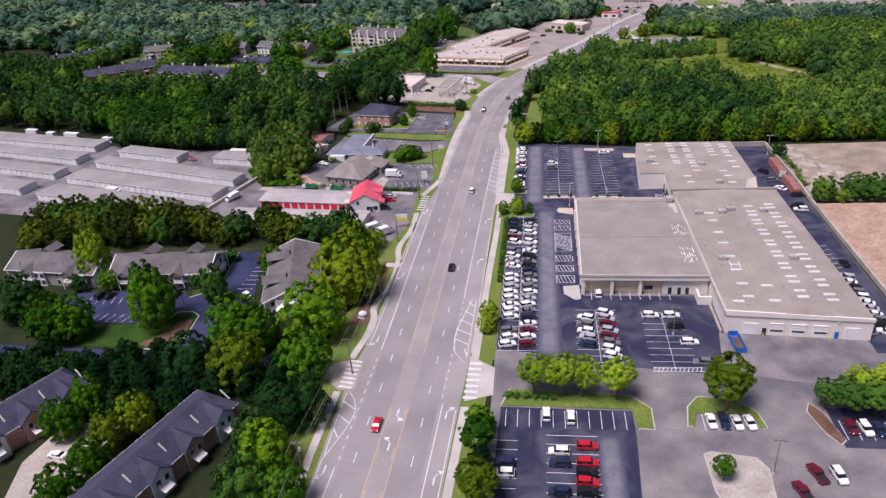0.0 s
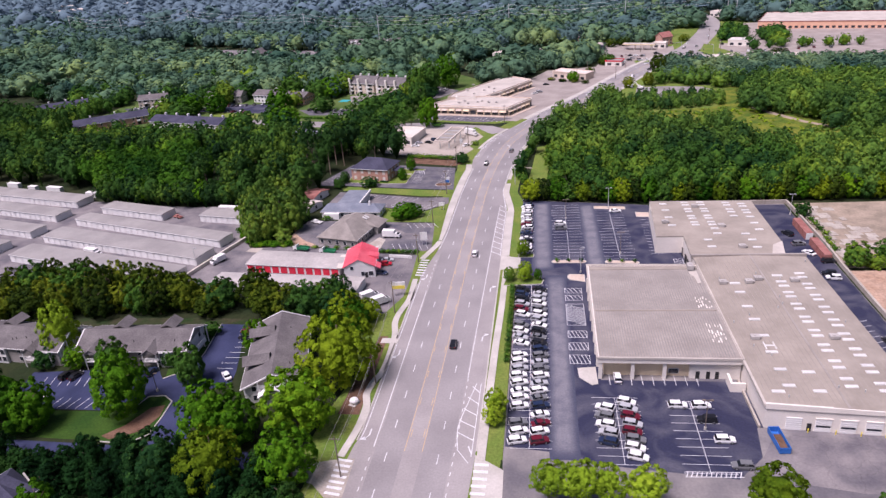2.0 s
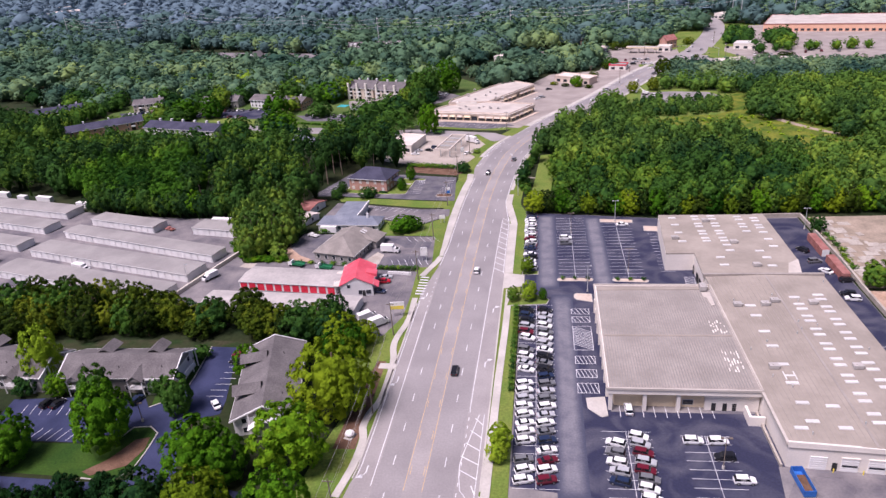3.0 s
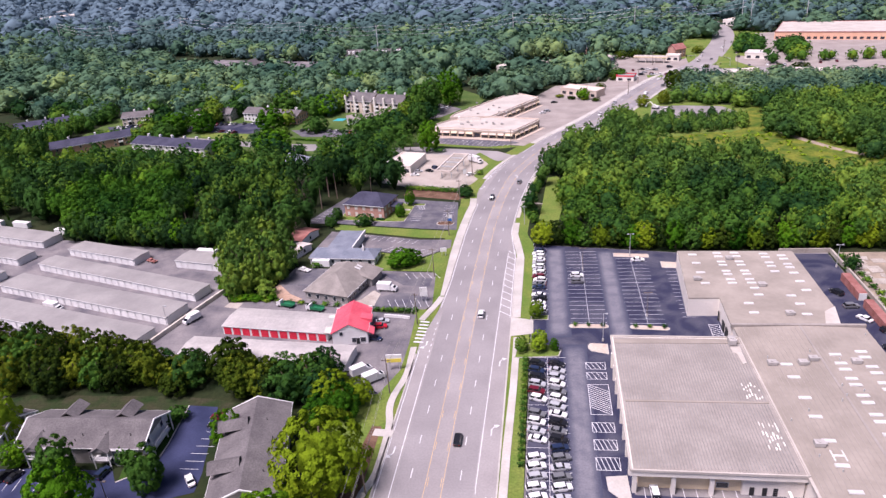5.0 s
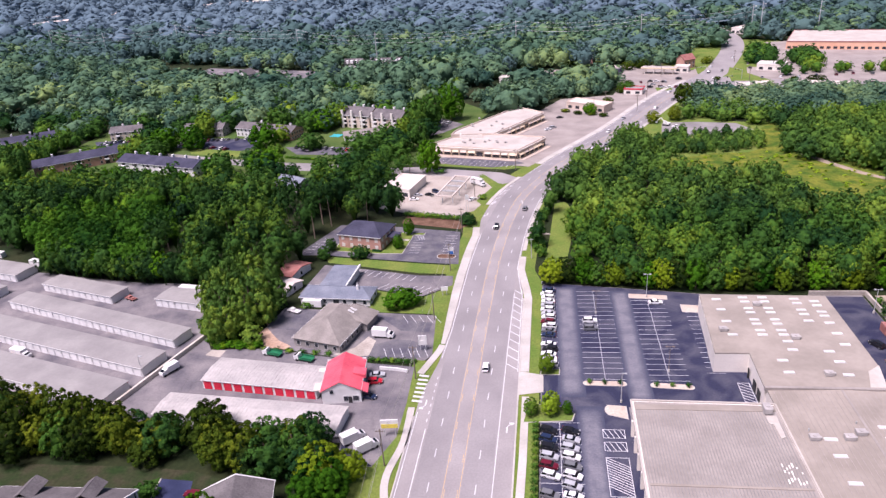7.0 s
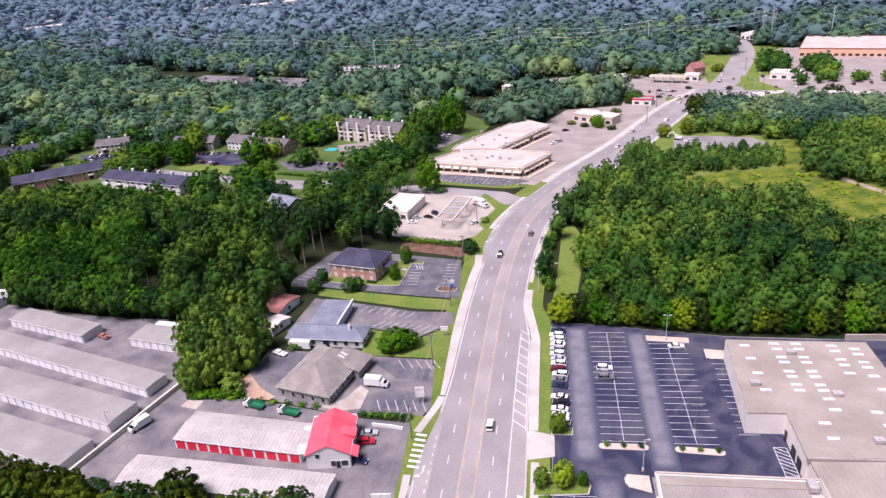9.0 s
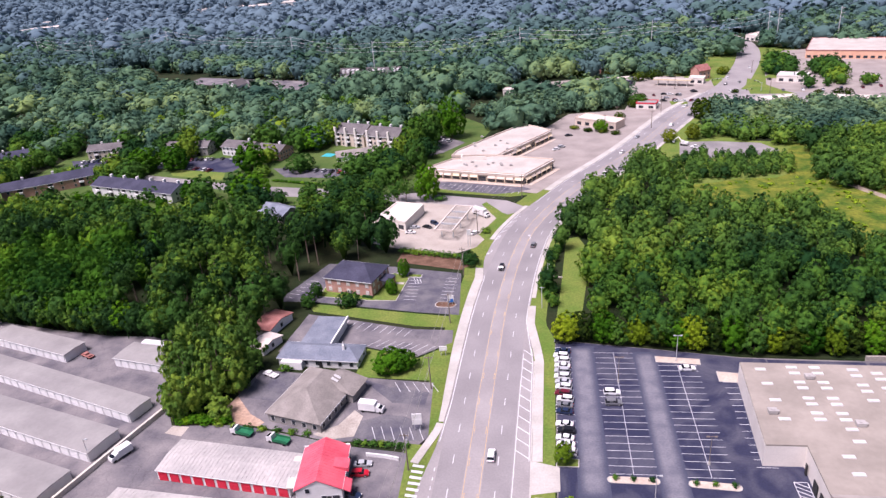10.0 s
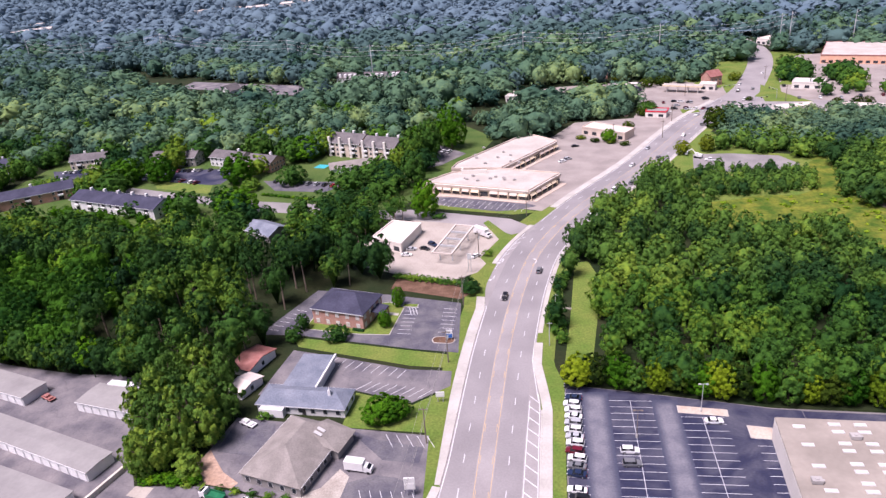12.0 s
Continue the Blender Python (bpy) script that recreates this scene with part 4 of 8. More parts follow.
def rooftop_unit(parent, x, y, z, w=2.2, d=1.6, h=1.1):
    s = Shape().box(-w / 2, -d / 2, 0.25, w / 2, d / 2, h)
    s.box(-w / 2 + 0.1, -d / 2 + 0.1, 0, w / 2 - 0.1, d / 2 - 0.1, 0.25)
    s.tube((0, 0, h), (0, 0, h + 0.18), 0.5, 0.5, 10)
    s.box(w / 2, -0.3, 0.3, w / 2 + 0.5, 0.3, h * 0.7)
    return part("rooftop_unit", s, ROOF_STORE, parent, "weathered metal air-conditioning unit", at=pose(x, y, z))


def showroom():
    """The dealership: a seamed showroom roof, a long workshop with skylights and a rear wing."""
    b = thing("dealership_building", "sprawling white single-storey car dealership with grey roofs and skylights", "building", pose(46, 220, 0))
    ox, oy = 46, 220

    def L(pts):
        return ccw([(x - ox, y - oy) for x, y in pts])
    CLEAR.append([(10, 156), (82, 156), (78, 284), (37, 284), (37, 236), (10, 232)])
    # showroom wing: recessed south and west fronts behind columns
    part("showroom_wall", Shape().prism(L([(12.9, 178.6), (46.6, 178.2), (45.6, 229), (12.6, 229.4)]), 0, 5.6), CREAM, b, "cream stucco wall behind the arcade")
    fascia = L([(10.9, 176.4), (47.0, 176.0), (46.2, 229.4), (11.6, 230.2)])
    part("fascia", Shape().prism(fascia, 5.1, 6.6), STUCCO, b, "white fascia band")
    part("showroom_roof", Shape().prism(L([(11.5, 177.0), (46.6, 176.6), (45.9, 228.8), (12.2, 229.6)]), 6.3, 6.72), ROOF_METAL, b, "standing-seam metal roof")
    rim = Shape()
    for p, q in zip(fascia, fascia[1:] + fascia[:1]):
        strip([p, q], 0.42, 6.4, 7.0, rim)
    part("parapet", rim, ROOF_PALE, b)
    seams = Shape()
    for i in range(48):
        x = 12.4 + 0.7 * i
        seams.box(x - ox - 0.06, 177.2 - oy, 6.72, x - ox + 0.06, 228.6 - oy, 6.84)
    tagged(part("roof_seams", seams, ROOF_SEAM, b), kind="stuff")
    part("roof_joint", Shape().box(12.3 - ox, 200.2 - oy, 6.7, 45.8 - ox, 200.8 - oy, 6.9), ROOF_GREY, b)
    part("roof_gutter", Shape().box(12.3 - ox, 226.4 - oy, 6.7, 45.6 - ox, 228.4 - oy, 6.9), ROOF_GREY, b)
    rnd = random.Random(4)
    for i in range(54):  # bare white coating along the seams
        x, y = 12.75 + 0.7 * rnd.randint(41, 46), rnd.choice((206.5, 203.6, 192, 188.5, 185)) + rnd.gauss(0, 0.9)
        w, d = rnd.uniform(0.1, 0.24), rnd.uniform(0.25, 0.8)
        part("coating_patch", Shape().prism([(-w, -d), (w * 0.8, -d * 0.9), (w, d * 0.8), (-w * 0.7, d)], 0, 0.05 + 0.0015 * i), STUCCO, b, at=pose(x - ox, y - oy, 6.72))
    part("coating_patch", Shape().prism(L([(42.6, 224.6), (45.2, 224.8), (45.0, 217), (43.9, 216.4), (43.6, 221.5), (42.7, 221.8)]), 6.72, 6.93), ROOF_PALE, b, "bare pale roof coating")
    for x in (11.4, 19.6, 27.6):
        part("column", Shape().box(x - ox, 176.6 - oy, 0, x - ox + 0.9, 177.5 - oy, 5.2), STUCCO, b)
    for y in range(182, 229, 6):
        part("column", Shape().box(11.2 - ox, y - oy, 0, 12.0 - ox, y - oy + 0.8, 4.8), STUCCO, b)
    part("front_wall", Shape().prism(L([(34.4, 177.3), (46.8, 176.9), (46.8, 180), (34.4, 181)]), 0, 4.8), STUCCO, b)
    for x in (36.4, 39.0, 41.2, 43.2):
        door_panel(b, x - ox, 177.2 - oy, 0, 0.95, 2.2, -90, DARK, "door", "dark service door")
    for x in (30.6,):
        window(b, x - ox, 178.6 - oy - (x - 13) * 0.012, 0.9, 2.4, 1.3, -90)
    for y in range(186, 228, 6):
        window(b, 12.9 - ox, y - oy - 0.6, 0.4, 2.6, 2.4, 180)
    # workshop hall with a shallow ridge
    def hz(x):
        return 6.35 + 0.65 * (1 - min(1, abs(x - 64.2) / 17.3)) + 0.02
    sw, se, ne, nw = (47.4, 158.2), (82.0, 155.4), (81.0, 236.0), (46.2, 236.4)
    part("hall_wall", Shape().prism(L([sw, se, ne, nw]), 0, 6.0), STUCCO, b, "white painted block wall")
    for k, (p, q, r, s_) in enumerate(((sw, (64.6, 156.8), (63.8, 236.2), nw), ((64.6, 156.8), se, ne, (63.8, 236.2)))):
        z = (6.35, 7.0, 7.0, 6.35) if k == 0 else (7.0, 6.35, 6.35, 7.0)
        part("hall_roof", Shape().prism([(a - ox, c - oy) for a, c in (p, q, r, s_)], 5.9, list(z)), ROOF_GREY, b, "grey membrane roof")
    part("ridge_cap", Shape().slab((64.3 - ox, 156.9 - oy, 7.06), (64.9 - ox, 156.8 - oy, 7.06), (64.1 - ox, 236.2 - oy, 7.06), (63.5 - ox, 236.2 - oy, 7.06), 0.06), ROOF_METAL, b)
    laps = Shape()
    for i in range(1, 28):
        x = 47.4 + 1.22 * i
        if abs(x - 64.2) > 0.7:
            laps.slab((x - ox - 0.05, 158.4 - oy, hz(x) + 0.01), (x - ox + 0.05, 158.4 - oy, hz(x) + 0.01), (x - ox - 0.95, 235.4 - oy, hz(x) + 0.01), (x - ox - 1.05, 235.4 - oy, hz(x) + 0.01), 0.06)
    tagged(part("roof_lap", laps, ROOF_METAL, b), kind="stuff")
    part("south_parapet", Shape().prism(L([(47.2, 157.9), (82.1, 155.1), (82.1, 155.6), (47.2, 158.4)]), 5.6, [7.1, 6.55, 6.55, 7.1][:4]), STUCCO, b)
    part("west_parapet", Shape().prism(L([(46.9, 158.2), (47.5, 158.2), (46.4, 230), (45.8, 230)]), 6.0, 6.7), ROOF_PALE, b)
    part("north_step", Shape().prism(L([(45.6, 235.6), (81.2, 235.3), (81.2, 236.2), (45.6, 236.5)]), 6.0, 7.25), ROOF_METAL, b)
    # rear wing
    wing = L([(45.8, 236.3), (75.0, 236.0), (77.2, 247), (77.2, 285.2), (39.5, 286.4), (37.0, 252.6), (46.2, 252.6)])
    part("wing_wall", Shape().prism(wing, 0, 6.1), STUCCO, b, "white painted block wall")
    part("wing_roof", Shape().prism([(p[0] * 0.995, p[1]) for p in wing], 6.1, 6.5), ROOF_GREY, b, "grey membrane roof")
    part("wing_corner", Shape().prism(L([(71, 236.2), (75, 236.0), (77.2, 247), (73.4, 244)]), 6.3, 6.7), ROOF_PALE, b, "bare pale roof corner")
    for x, y, w in ((46.0, 250, 0.9), (46.0, 240.0, 2.4), (46.0, 244, 2.4)):
        door_panel(b, 45.75 - ox, y - oy, 0, w, 3.2, 180, DARK, "service_door", "dark roll-up door")

    def skylight(x, y, z, w=2.9, d=1.15):
        s = Shape().box(-w / 2, -d / 2, 0, w / 2, d / 2, 0.14)
        s.box(-w / 2 + 0.1, -d / 2 + 0.1, 0.14, w / 2 - 0.1, d / 2 - 0.1, 0.24)
        part("skylight", s, SKYL, b, at=pose(x - ox, y - oy, z))

    for y in (223, 220.4, 216.1, 213.4, 209.2, 206.6, 202.4, 199.4, 195.4, 192.6, 188.4, 185.6, 181.2, 178.4, 174, 171.2, 166.6, 163.8):
        skylight(75.0, y, hz(75))
    for y in (221.2, 217.2, 214.5, 210.5, 208, 203.7, 201, 196.5, 194, 189.6, 187, 182.6, 180, 175.4, 172.6, 168, 165):
        skylight(68.0, y, hz(68))
    for x, y in ((54.8, 211.2), (54.7, 202.8), (54.7, 195.7), (54.7, 187.4), (54.6, 179.6), (54.4, 172.0), (54.4, 165.4), (54.7, 216.8), (51.4, 163.2), (60.4, 163.0), (60.4, 170.6)):
        skylight(x, y, hz(x))
    for x, ys in ((44.0, (283, 276.5, 269.5, 262)), (52.2, (284, 281.3, 277.2, 274.7, 270.4, 268, 264.4, 262)), (58.0, (284, 281.3, 277.2, 274.7, 270.4, 268, 264.4, 262, 258.5, 254.2)), (67.2, (283, 280.3, 276.2, 273.6, 269.8, 253.5)),
                  (72.6, (281.5, 278.9, 275, 272.6, 268.6, 262.8, 257)), (53.8, (249, 243.4)), (68.1, (248.5, 242.5))):
        for y in ys:
            skylight(x, y, 6.52, 2.7)
    for dx in (-1.2, 1.2):
        part("roof_mark", Shape().box(55 + dx - ox - 0.15, 181 - oy, 6.6, 55 + dx - ox + 0.15, 184.4 - oy, 6.74), SKYL, b)
    part("roof_mark", Shape().box(53.8 - ox, 182.4 - oy, 6.6, 56.2 - ox, 183.0 - oy, 6.75), SKYL, b)
    for x, y in ((63.3, 242.5), (60.5, 260.2), (55.1, 279.2), (41.8, 264.4)):
        rooftop_unit(b, x - ox, y - oy, 6.5)
    for x, y in ((51.2, 217), (58.7, 216.9), (61.7, 218.6), (71.8, 217.8), (52.2, 186), (71.6, 186)):
        rooftop_unit(b, x - ox, y - oy, hz(x))
    rooftop_unit(b, 43.4 - ox, 226.4 - oy, 6.9, 1.8, 2.8, 1.6)
    rnd = random.Random(11)
    for i in range(16):
        x, y = rnd.uniform(48, 80), rnd.uniform(160, 234)
        part("vent_pipe", Shape().tube((0, 0, 0), (0, 0, 0.7), 0.14, 0.14, 8), STEEL, b, at=pose(x - ox, y - oy, hz(x)))
    # workshop doors in the south wall
    def wy(x):
        return 158.2 - (x - 47.4) * 2.8 / 34.6
    for x, label in ((53.6, "plain white roll-up door"), (59.8, "white roll-up door with a window strip"), (65.0, "white roll-up door with a window strip"), (70.2, "white roll-up door with a window strip"), (77.4, "plain white roll-up door")):
        d = door_panel(b, x - ox, wy(x) - oy, 0, 3.4, 3.5, -94.5, SIDING_W, "garage_door", label)
        if "strip" in label:
            part("window_strip", Shape().box(-1.5, -0.2, 1.3, 1.5, -0.05, 1.75), GLASS, d)
            part("lintel", Shape().box(-1.8, -0.22, 3.5, 1.8, 0.02, 3.75), STUCCO, d)
    for x in (56.6, 62.4, 67.6, 72.6):
        part("bollard", Shape().tube((0, 0, 0), (0, 0, 1.1), 0.13, 0.13, 8), SIGN_Y, b, at=pose(x - ox, wy(x) - 0.7 - oy, 0))
    door_panel(b, 56.9 - ox, wy(56.9) - oy, 0, 0.95, 2.1, -94.5, DARK, "door", "dark service door")
    door_panel(b, 74 - ox, wy(74) - oy, 0, 0.95, 2.1, -94.5, BLUE, "door", "blue service door")
    part("wall_lamp", Shape().box(-0.25, -0.3, 0, 0.25, 0, 0.3), LAMP, b, at=pose(74 - ox, wy(74) - oy, 4.9))
    # entrance screen wall between showroom and workshop
    part("screen_wall", Shape().prism(L([(43.2, 171.6), (46.8, 171.4), (46.8, 172.0), (43.8, 172.2), (43.8, 176), (43.2, 176)]), 0, 2.6), STUCCO, b)
    part("west_kerb", Shape().prism(L([(46.2, 158), (46.7, 158), (46.4, 176), (45.9, 176)]), 0, 0.8), CONC_OLD, b)


showroom()


def storage(nw, ne, se, h, doors, roof, door_mat, label, wall=None):
    """A long storage block with a low ridge and a row of roll-up doors on its south side."""
    nw, ne, se = Vector(nw), Vector(ne), Vector(se)
    u = (ne - nw).normalized()
    v = Vector((-u.y, u.x))
    length, width = (ne - nw).length, abs((ne - se).dot(v))
    c = (nw + ne) / 2 - v * width / 2
    b = thing("storage_building", label, "storage building", pose(c.x, c.y, 0, 0, 0, math.degrees(math.atan2(u.y, u.x))), "storage buildings")
    a, w = length / 2, width / 2
    ribbed = door_mat is RED
    rise = 0.55 if ribbed else 0.26
    part("wall", Shape().box(-a, -w, -0.2, a, w, h - 0.1), wall or SIDING_W, b)
    for side in (-1, 1):
        q = [(-a - 0.25, side * (w + 0.25), h), (a + 0.25, side * (w + 0.25), h), (a + 0.25, 0, h + rise), (-a - 0.25, 0, h + rise)]
        part("roof_slope", Shape().slab(*(q if side < 0 else [q[1], q[0], q[3], q[2]]), 0.15), roof, b)
        part("gable", Shape().face((side * a, -w, h - 0.1), (side * a, w, h - 0.1), (side * a, 0, h + rise - 0.1)), wall or SIDING_W, b)
    ribs = Shape()
    for i in range(int(length / 1.1) if ribbed else 0):
        x = -a + 0.6 + 1.1 * i
        for side in (-1, 1):
            y0, y1 = side * (w + 0.2), side * 0.05
            ribs.prism(ccw([(x - 0.05, y0), (x + 0.05, y0), (x + 0.05, y1), (x - 0.05, y1)]), h - 0.1, [h + 0.07 if abs(p) > 1 else h + 0.61 for p in [q[1] for q in ccw([(x - 0.05, y0), (x + 0.05, y0), (x + 0.05, y1), (x - 0.05, y1)])]])
    if ribbed:
        tagged(part("roof_ribs", ribs, roof, b), kind="stuff")
    part("gutter", Shape().box(-a - 0.2, -w - 0.36, h - 0.22, a + 0.2, -w - 0.2, h - 0.02), SIDING_W, b)
    if doors:
        pitch = length / doors
        for i in range(doors):
            door_panel(b, -a + pitch * (i + 0.5), -w, 0, pitch * 0.74, h - 0.65, -90, door_mat, "roll_up_door")
    return b


GREY_LABEL = "long white metal storage block with a galvanised roof"
for nw, ne, se, n in (((-312, 344.5), (-221.9, 320.6), (-224.6, 311.2), 26), ((-300, 324.8), (-221.4, 301.9), (-224.2, 293.8), 24), ((-290, 302.5), (-221.1, 283), (-223.6, 275.4), 20), ((-290, 284), (-226, 266.5), (-228.6, 258), 20),
                      ((-204.5, 311.4), (-168.4, 300.2), (-170.7, 292.4), 11), ((-208.5, 297.1), (-128.3, 270.4), (-130.6, 262.8), 24), ((-211.4, 280.8), (-130.3, 256.4), (-133.2, 246.6), 24), ((-213.4, 263.1), (-134, 240.1), (-136.9, 229.6), 22),
                      ((-150.2, 300.3), (-130, 296), (-131.6, 286.6), 7)):
    storage(nw, ne, se, 3.2, n, ROOF_FLAT, SIDING_W, GREY_LABEL)
storage((-109.6, 252.8), (-73.2, 248.4), (-74.4, 237.0), 3.2, 11, ROOF_STORE, RED, "low white storage block with red roll-up doors")
storage((-117.6, 235.0), (-63.4, 230.2), (-64.2, 220.8), 3.0, 0, ROOF_STORE, RED, "low white storage block with a ribbed roof")


def gable_house(name, cx, cy, w, d, rot, eave, ridge, wall, roof, label, category="house", group="", hip=0.0, over=0.5, rows=1, bays=0, sides=(-90, 0), floor_h=2.8, win=None, trim=None, west_hip=None):
    """A house along its local x with ridge along x. hip: by how much the ridge is shorter at each end."""
    b = thing(name, label, category, pose(cx, cy, float(ground_z(cx, cy)), 0, 0, rot), group)
    a, k = w / 2, d / 2
    r = math.radians(rot)
    CLEAR.append([(cx + x * math.cos(r) - y * math.sin(r), cy + x * math.sin(r) + y * math.cos(r)) for x, y in ((-a - 2, -k - 2), (a + 2, -k - 2), (a + 2, k + 2), (-a - 2, k + 2))])
    part("wall", Shape().box(-a, -k, -0.4, a, k, eave), wall, b)
    A, K = a + over, k + over
    hw = hip if west_hip is None else west_hip
    r0, r1 = -A + hw, A - hip
    for side in (-1, 1):
        q = [(-A, side * K, eave), (A, side * K, eave), (r1, 0, ridge), (r0, 0, ridge)]
        part("roof_slope", Shape().slab(*(q if side < 0 else [q[1], q[0], q[3], q[2]]), 0.22), roof, b)
    for end, rr, hh in ((-1, r0, hw), (1, r1, hip)):
        if hh > 0.01:
            q = [(end * A, -end * K, eave), (end * A, end * K, eave), (rr, 0, ridge)]
            s = Shape()
            s.face(*q).face(*[(p[0], p[1], p[2] - 0.22) for p in reversed(q)])
            s.face(q[0], (q[0][0], q[0][1], eave - 0.22), (q[1][0], q[1][1], eave - 0.22), q[1])
            part("roof_hip", s, roof, b)
        else:
            s = Shape()
            x0, x1 = end * a, end * (a - 0.3)
            top = eave + (ridge - eave) * (k / K) - 0.05
            s.face((x0, -k, eave - 0.1), (x0, k, eave - 0.1), (x0, 0, top)).face((x1, k, eave - 0.1), (x1, -k, eave - 0.1), (x1, 0, top))
            part("gable_wall", s, wall, b)
    if trim:
        s = Shape()
        for side in (-1, 1):
            s.box(-A, side * K - 0.08, eave - 0.3, A, side * K + 0.08, eave - 0.02)
        part("gutter", s, trim, b)
    for f in sides:
        n = bays if f in (-90, 90) else max(1, round(bays * d / w))
        for i in range(n):
            for j in range(rows):
                z = 0.9 + floor_h * j
                if f in (-90, 90):
                    window(b, -a + w * (i + 0.5) / n, math.copysign(k, f), z, 1.1, 1.4, f, trim, win)
                else:
                    window(b, a if f == 0 else -a, -k + d * (i + 0.5) / n, z, 1.1, 1.4, f, trim, win)
    return b


# red-roofed rental office beside the storage block
office = gable_house("rental_office", -67.6, 242.8, 14.6, 11.0, 97, 4.4, 7.4, SIDING_W, RED_ROOF, "white rental office with a bright red metal roof", "office", over=0.35, rows=1, bays=0, trim=WHITE)
seams = Shape()
for i in range(16):
    x = -7.3 + 0.95 * i
    for side in (-1, 1):
        seams.slab((x, side * 5.8, 4.46), (x + 0.08, side * 5.8, 4.46), (x + 0.08, 0, 7.48), (x, 0, 7.48), 0.05 * -side)
tagged(part("roof_seams", seams, RED_ROOF, office), kind="stuff")
part("porch_roof", Shape().slab((-7.6, -7.6, 3.4), (-3.4, -7.6, 3.4), (-3.4, -3.4, 5.7), (-7.6, -3.4, 5.7), 0.2), RED_ROOF, office, "red porch roof")
part("dormer", Shape().prism([(-1.8, -6.6), (1.6, -6.6), (1.6, -3.0), (-1.8, -3.0)], 4.2, [5.3, 5.3, 6.2, 6.2]), RED_ROOF, office, "red metal dormer")
part("parapet", Shape().box(7.3, -5.8, 4.2, 7.6, 5.8, 5.0), SIDING_W, office)
window(office, -7.3, 2.6, 3.4, 1.0, 1.2, 180), window(office, -7.3, -1.2, 0.8, 1.2, 1.5, 180), window(office, -7.3, -4.0, 0.8, 1.6, 1.5, 180)
door_panel(office, -7.3, -2.4, 0, 1.0, 2.1, 180, DARK, "door")
part("connector_roof", Shape().box(-5.5, 5.5, 3.2, 5.5, 8.2, 3.5), ROOF_WHITE, office)
for x in (-5, -1, 3, 6):
    window(office, x, -5.5, 0.9, 1.4, 1.4, -90)

# grey clinic: a long hip roof with a cross wing
clinic = gable_house("clinic", -79.2, 273.6, 22.5, 17.0, 75, 3.2, 7.4, SIDING, SHINGLE_TAN, "grey clinic with a broad hipped shingle roof", "building", hip=5.5, west_hip=8.5, rows=1, bays=7, sides=(-90, 180), trim=SIDING_W)
part("wing_wall", Shape().box(3.0, -10.6, -0.3, 10.8, -6, 3.2), SIDING, clinic)
q = [(2.2, -11.4, 3.1), (11.4, -11.4, 3.1), (8.2, -3.0, 6.6), (5.4, -3.0, 6.6)]
part("wing_roof", Shape().slab(*q, 0.2), SHINGLE_TAN, clinic)
for e in (0, 1):
    p0, p1 = (q[0], q[3]) if e == 0 else (q[2], q[1])
    part("wing_hip", Shape().slab(p0, p1, (p1[0], -3.0, 5.0), (p0[0], -3.0, 5.0), 0.1), SHINGLE_TAN, clinic)
for k in range(2):
    x = 3.9 + 1.6 * k
    part("roof_window", Shape().slab((x, -5.6, 5.68), (x + 0.9, -5.6, 5.68), (x + 0.9, -3.6, 6.52), (x, -3.6, 6.52), 0.12), SKYL, clinic)

# blue-roofed cottage office
cottage = gable_house("cottage_office", -83.6, 295.8, 26.0, 8.8, -4, 3.0, 5.2, SIDING_W, SHINGLE_BLUE, "white cottage office with blue-grey shingles", "building", hip=4.0, rows=1, bays=7, sides=(-90, 0), trim=WHITE)
part("back_wing_wall", Shape().box(-8.0, 3.0, -0.3, 1.5, 20.0, 3.0), SIDING_W, cottage)
part("back_wing_roof", Shape().prism([(-8.6, 2.0), (2.1, 2.0), (2.1, 20.6), (-8.6, 20.6)], 3.0, 3.5), SHINGLE_BLUE, cottage, "flat blue-grey back roof")
part("back_parapet", Shape().box(1.7, 3.5, 3.0, 2.2, 20.6, 4.0), SIDING_W, cottage)
part("cupola", Shape().prism([(7.5, -1.2), (8.3, -1.2), (8.3, -0.4), (7.5, -0.4)], 4.6, 6.4).tube((7.9, -0.8, 6.4), (7.9, -0.8, 7.6), 0.35, 0.02, 6), SIDING_W, cottage, "white cupola")
part("porch", Shape().box(-11.5, -6.4, 0, -4.5, -4.2, 2.6), SIDING_W, cottage)
door_panel(cottage, 1.0, -4.4, 0, 1.1, 2.2, -90, DARK, "door")
shed = gable_house("shed", -107, 315.5, 7.0, 12.5, -18, 2.8, 4.2, SIDING_W, RUST, "white shed with a rusty red roof", "shed", rows=1, bays=0)
gable_house("shed", -104.5, 302.5, 5.0, 9.0, -22, 2.6, 3.8, SIDING_W, ROOF_WHITE, "small white shed among the trees", "shed", rows=1, bays=0)

# brick office with a slate hip roof
brick = gable_house("brick_office", -84.0, 345.6, 19.5, 14.5, -14, 6.2, 10.0, BRICK, SHINGLE_DARK, "two-storey brick office with a dark hipped roof", "office", hip=6.5, rows=2, bays=5, sides=(-90, 0), floor_h=3.0, trim=WHITE, win=mat("pale_blind", (0.6, 0.55, 0.5), (0.68, 0.63, 0.58), 2, 0.3, 0.5))
part("porch_roof", Shape().slab((9.4, -1.5, 4.4), (14.0, -1.5, 4.0), (14.0, 4.5, 4.0), (9.4, 4.5, 4.4), 0.35), SHINGLE_DARK, brick, "dark porch roof")
for y in (-1.1, 4.1):
    part("porch_column", Shape().box(13.4, y - 0.2, 0, 13.8, y + 0.2, 3.8), BRICK, brick)
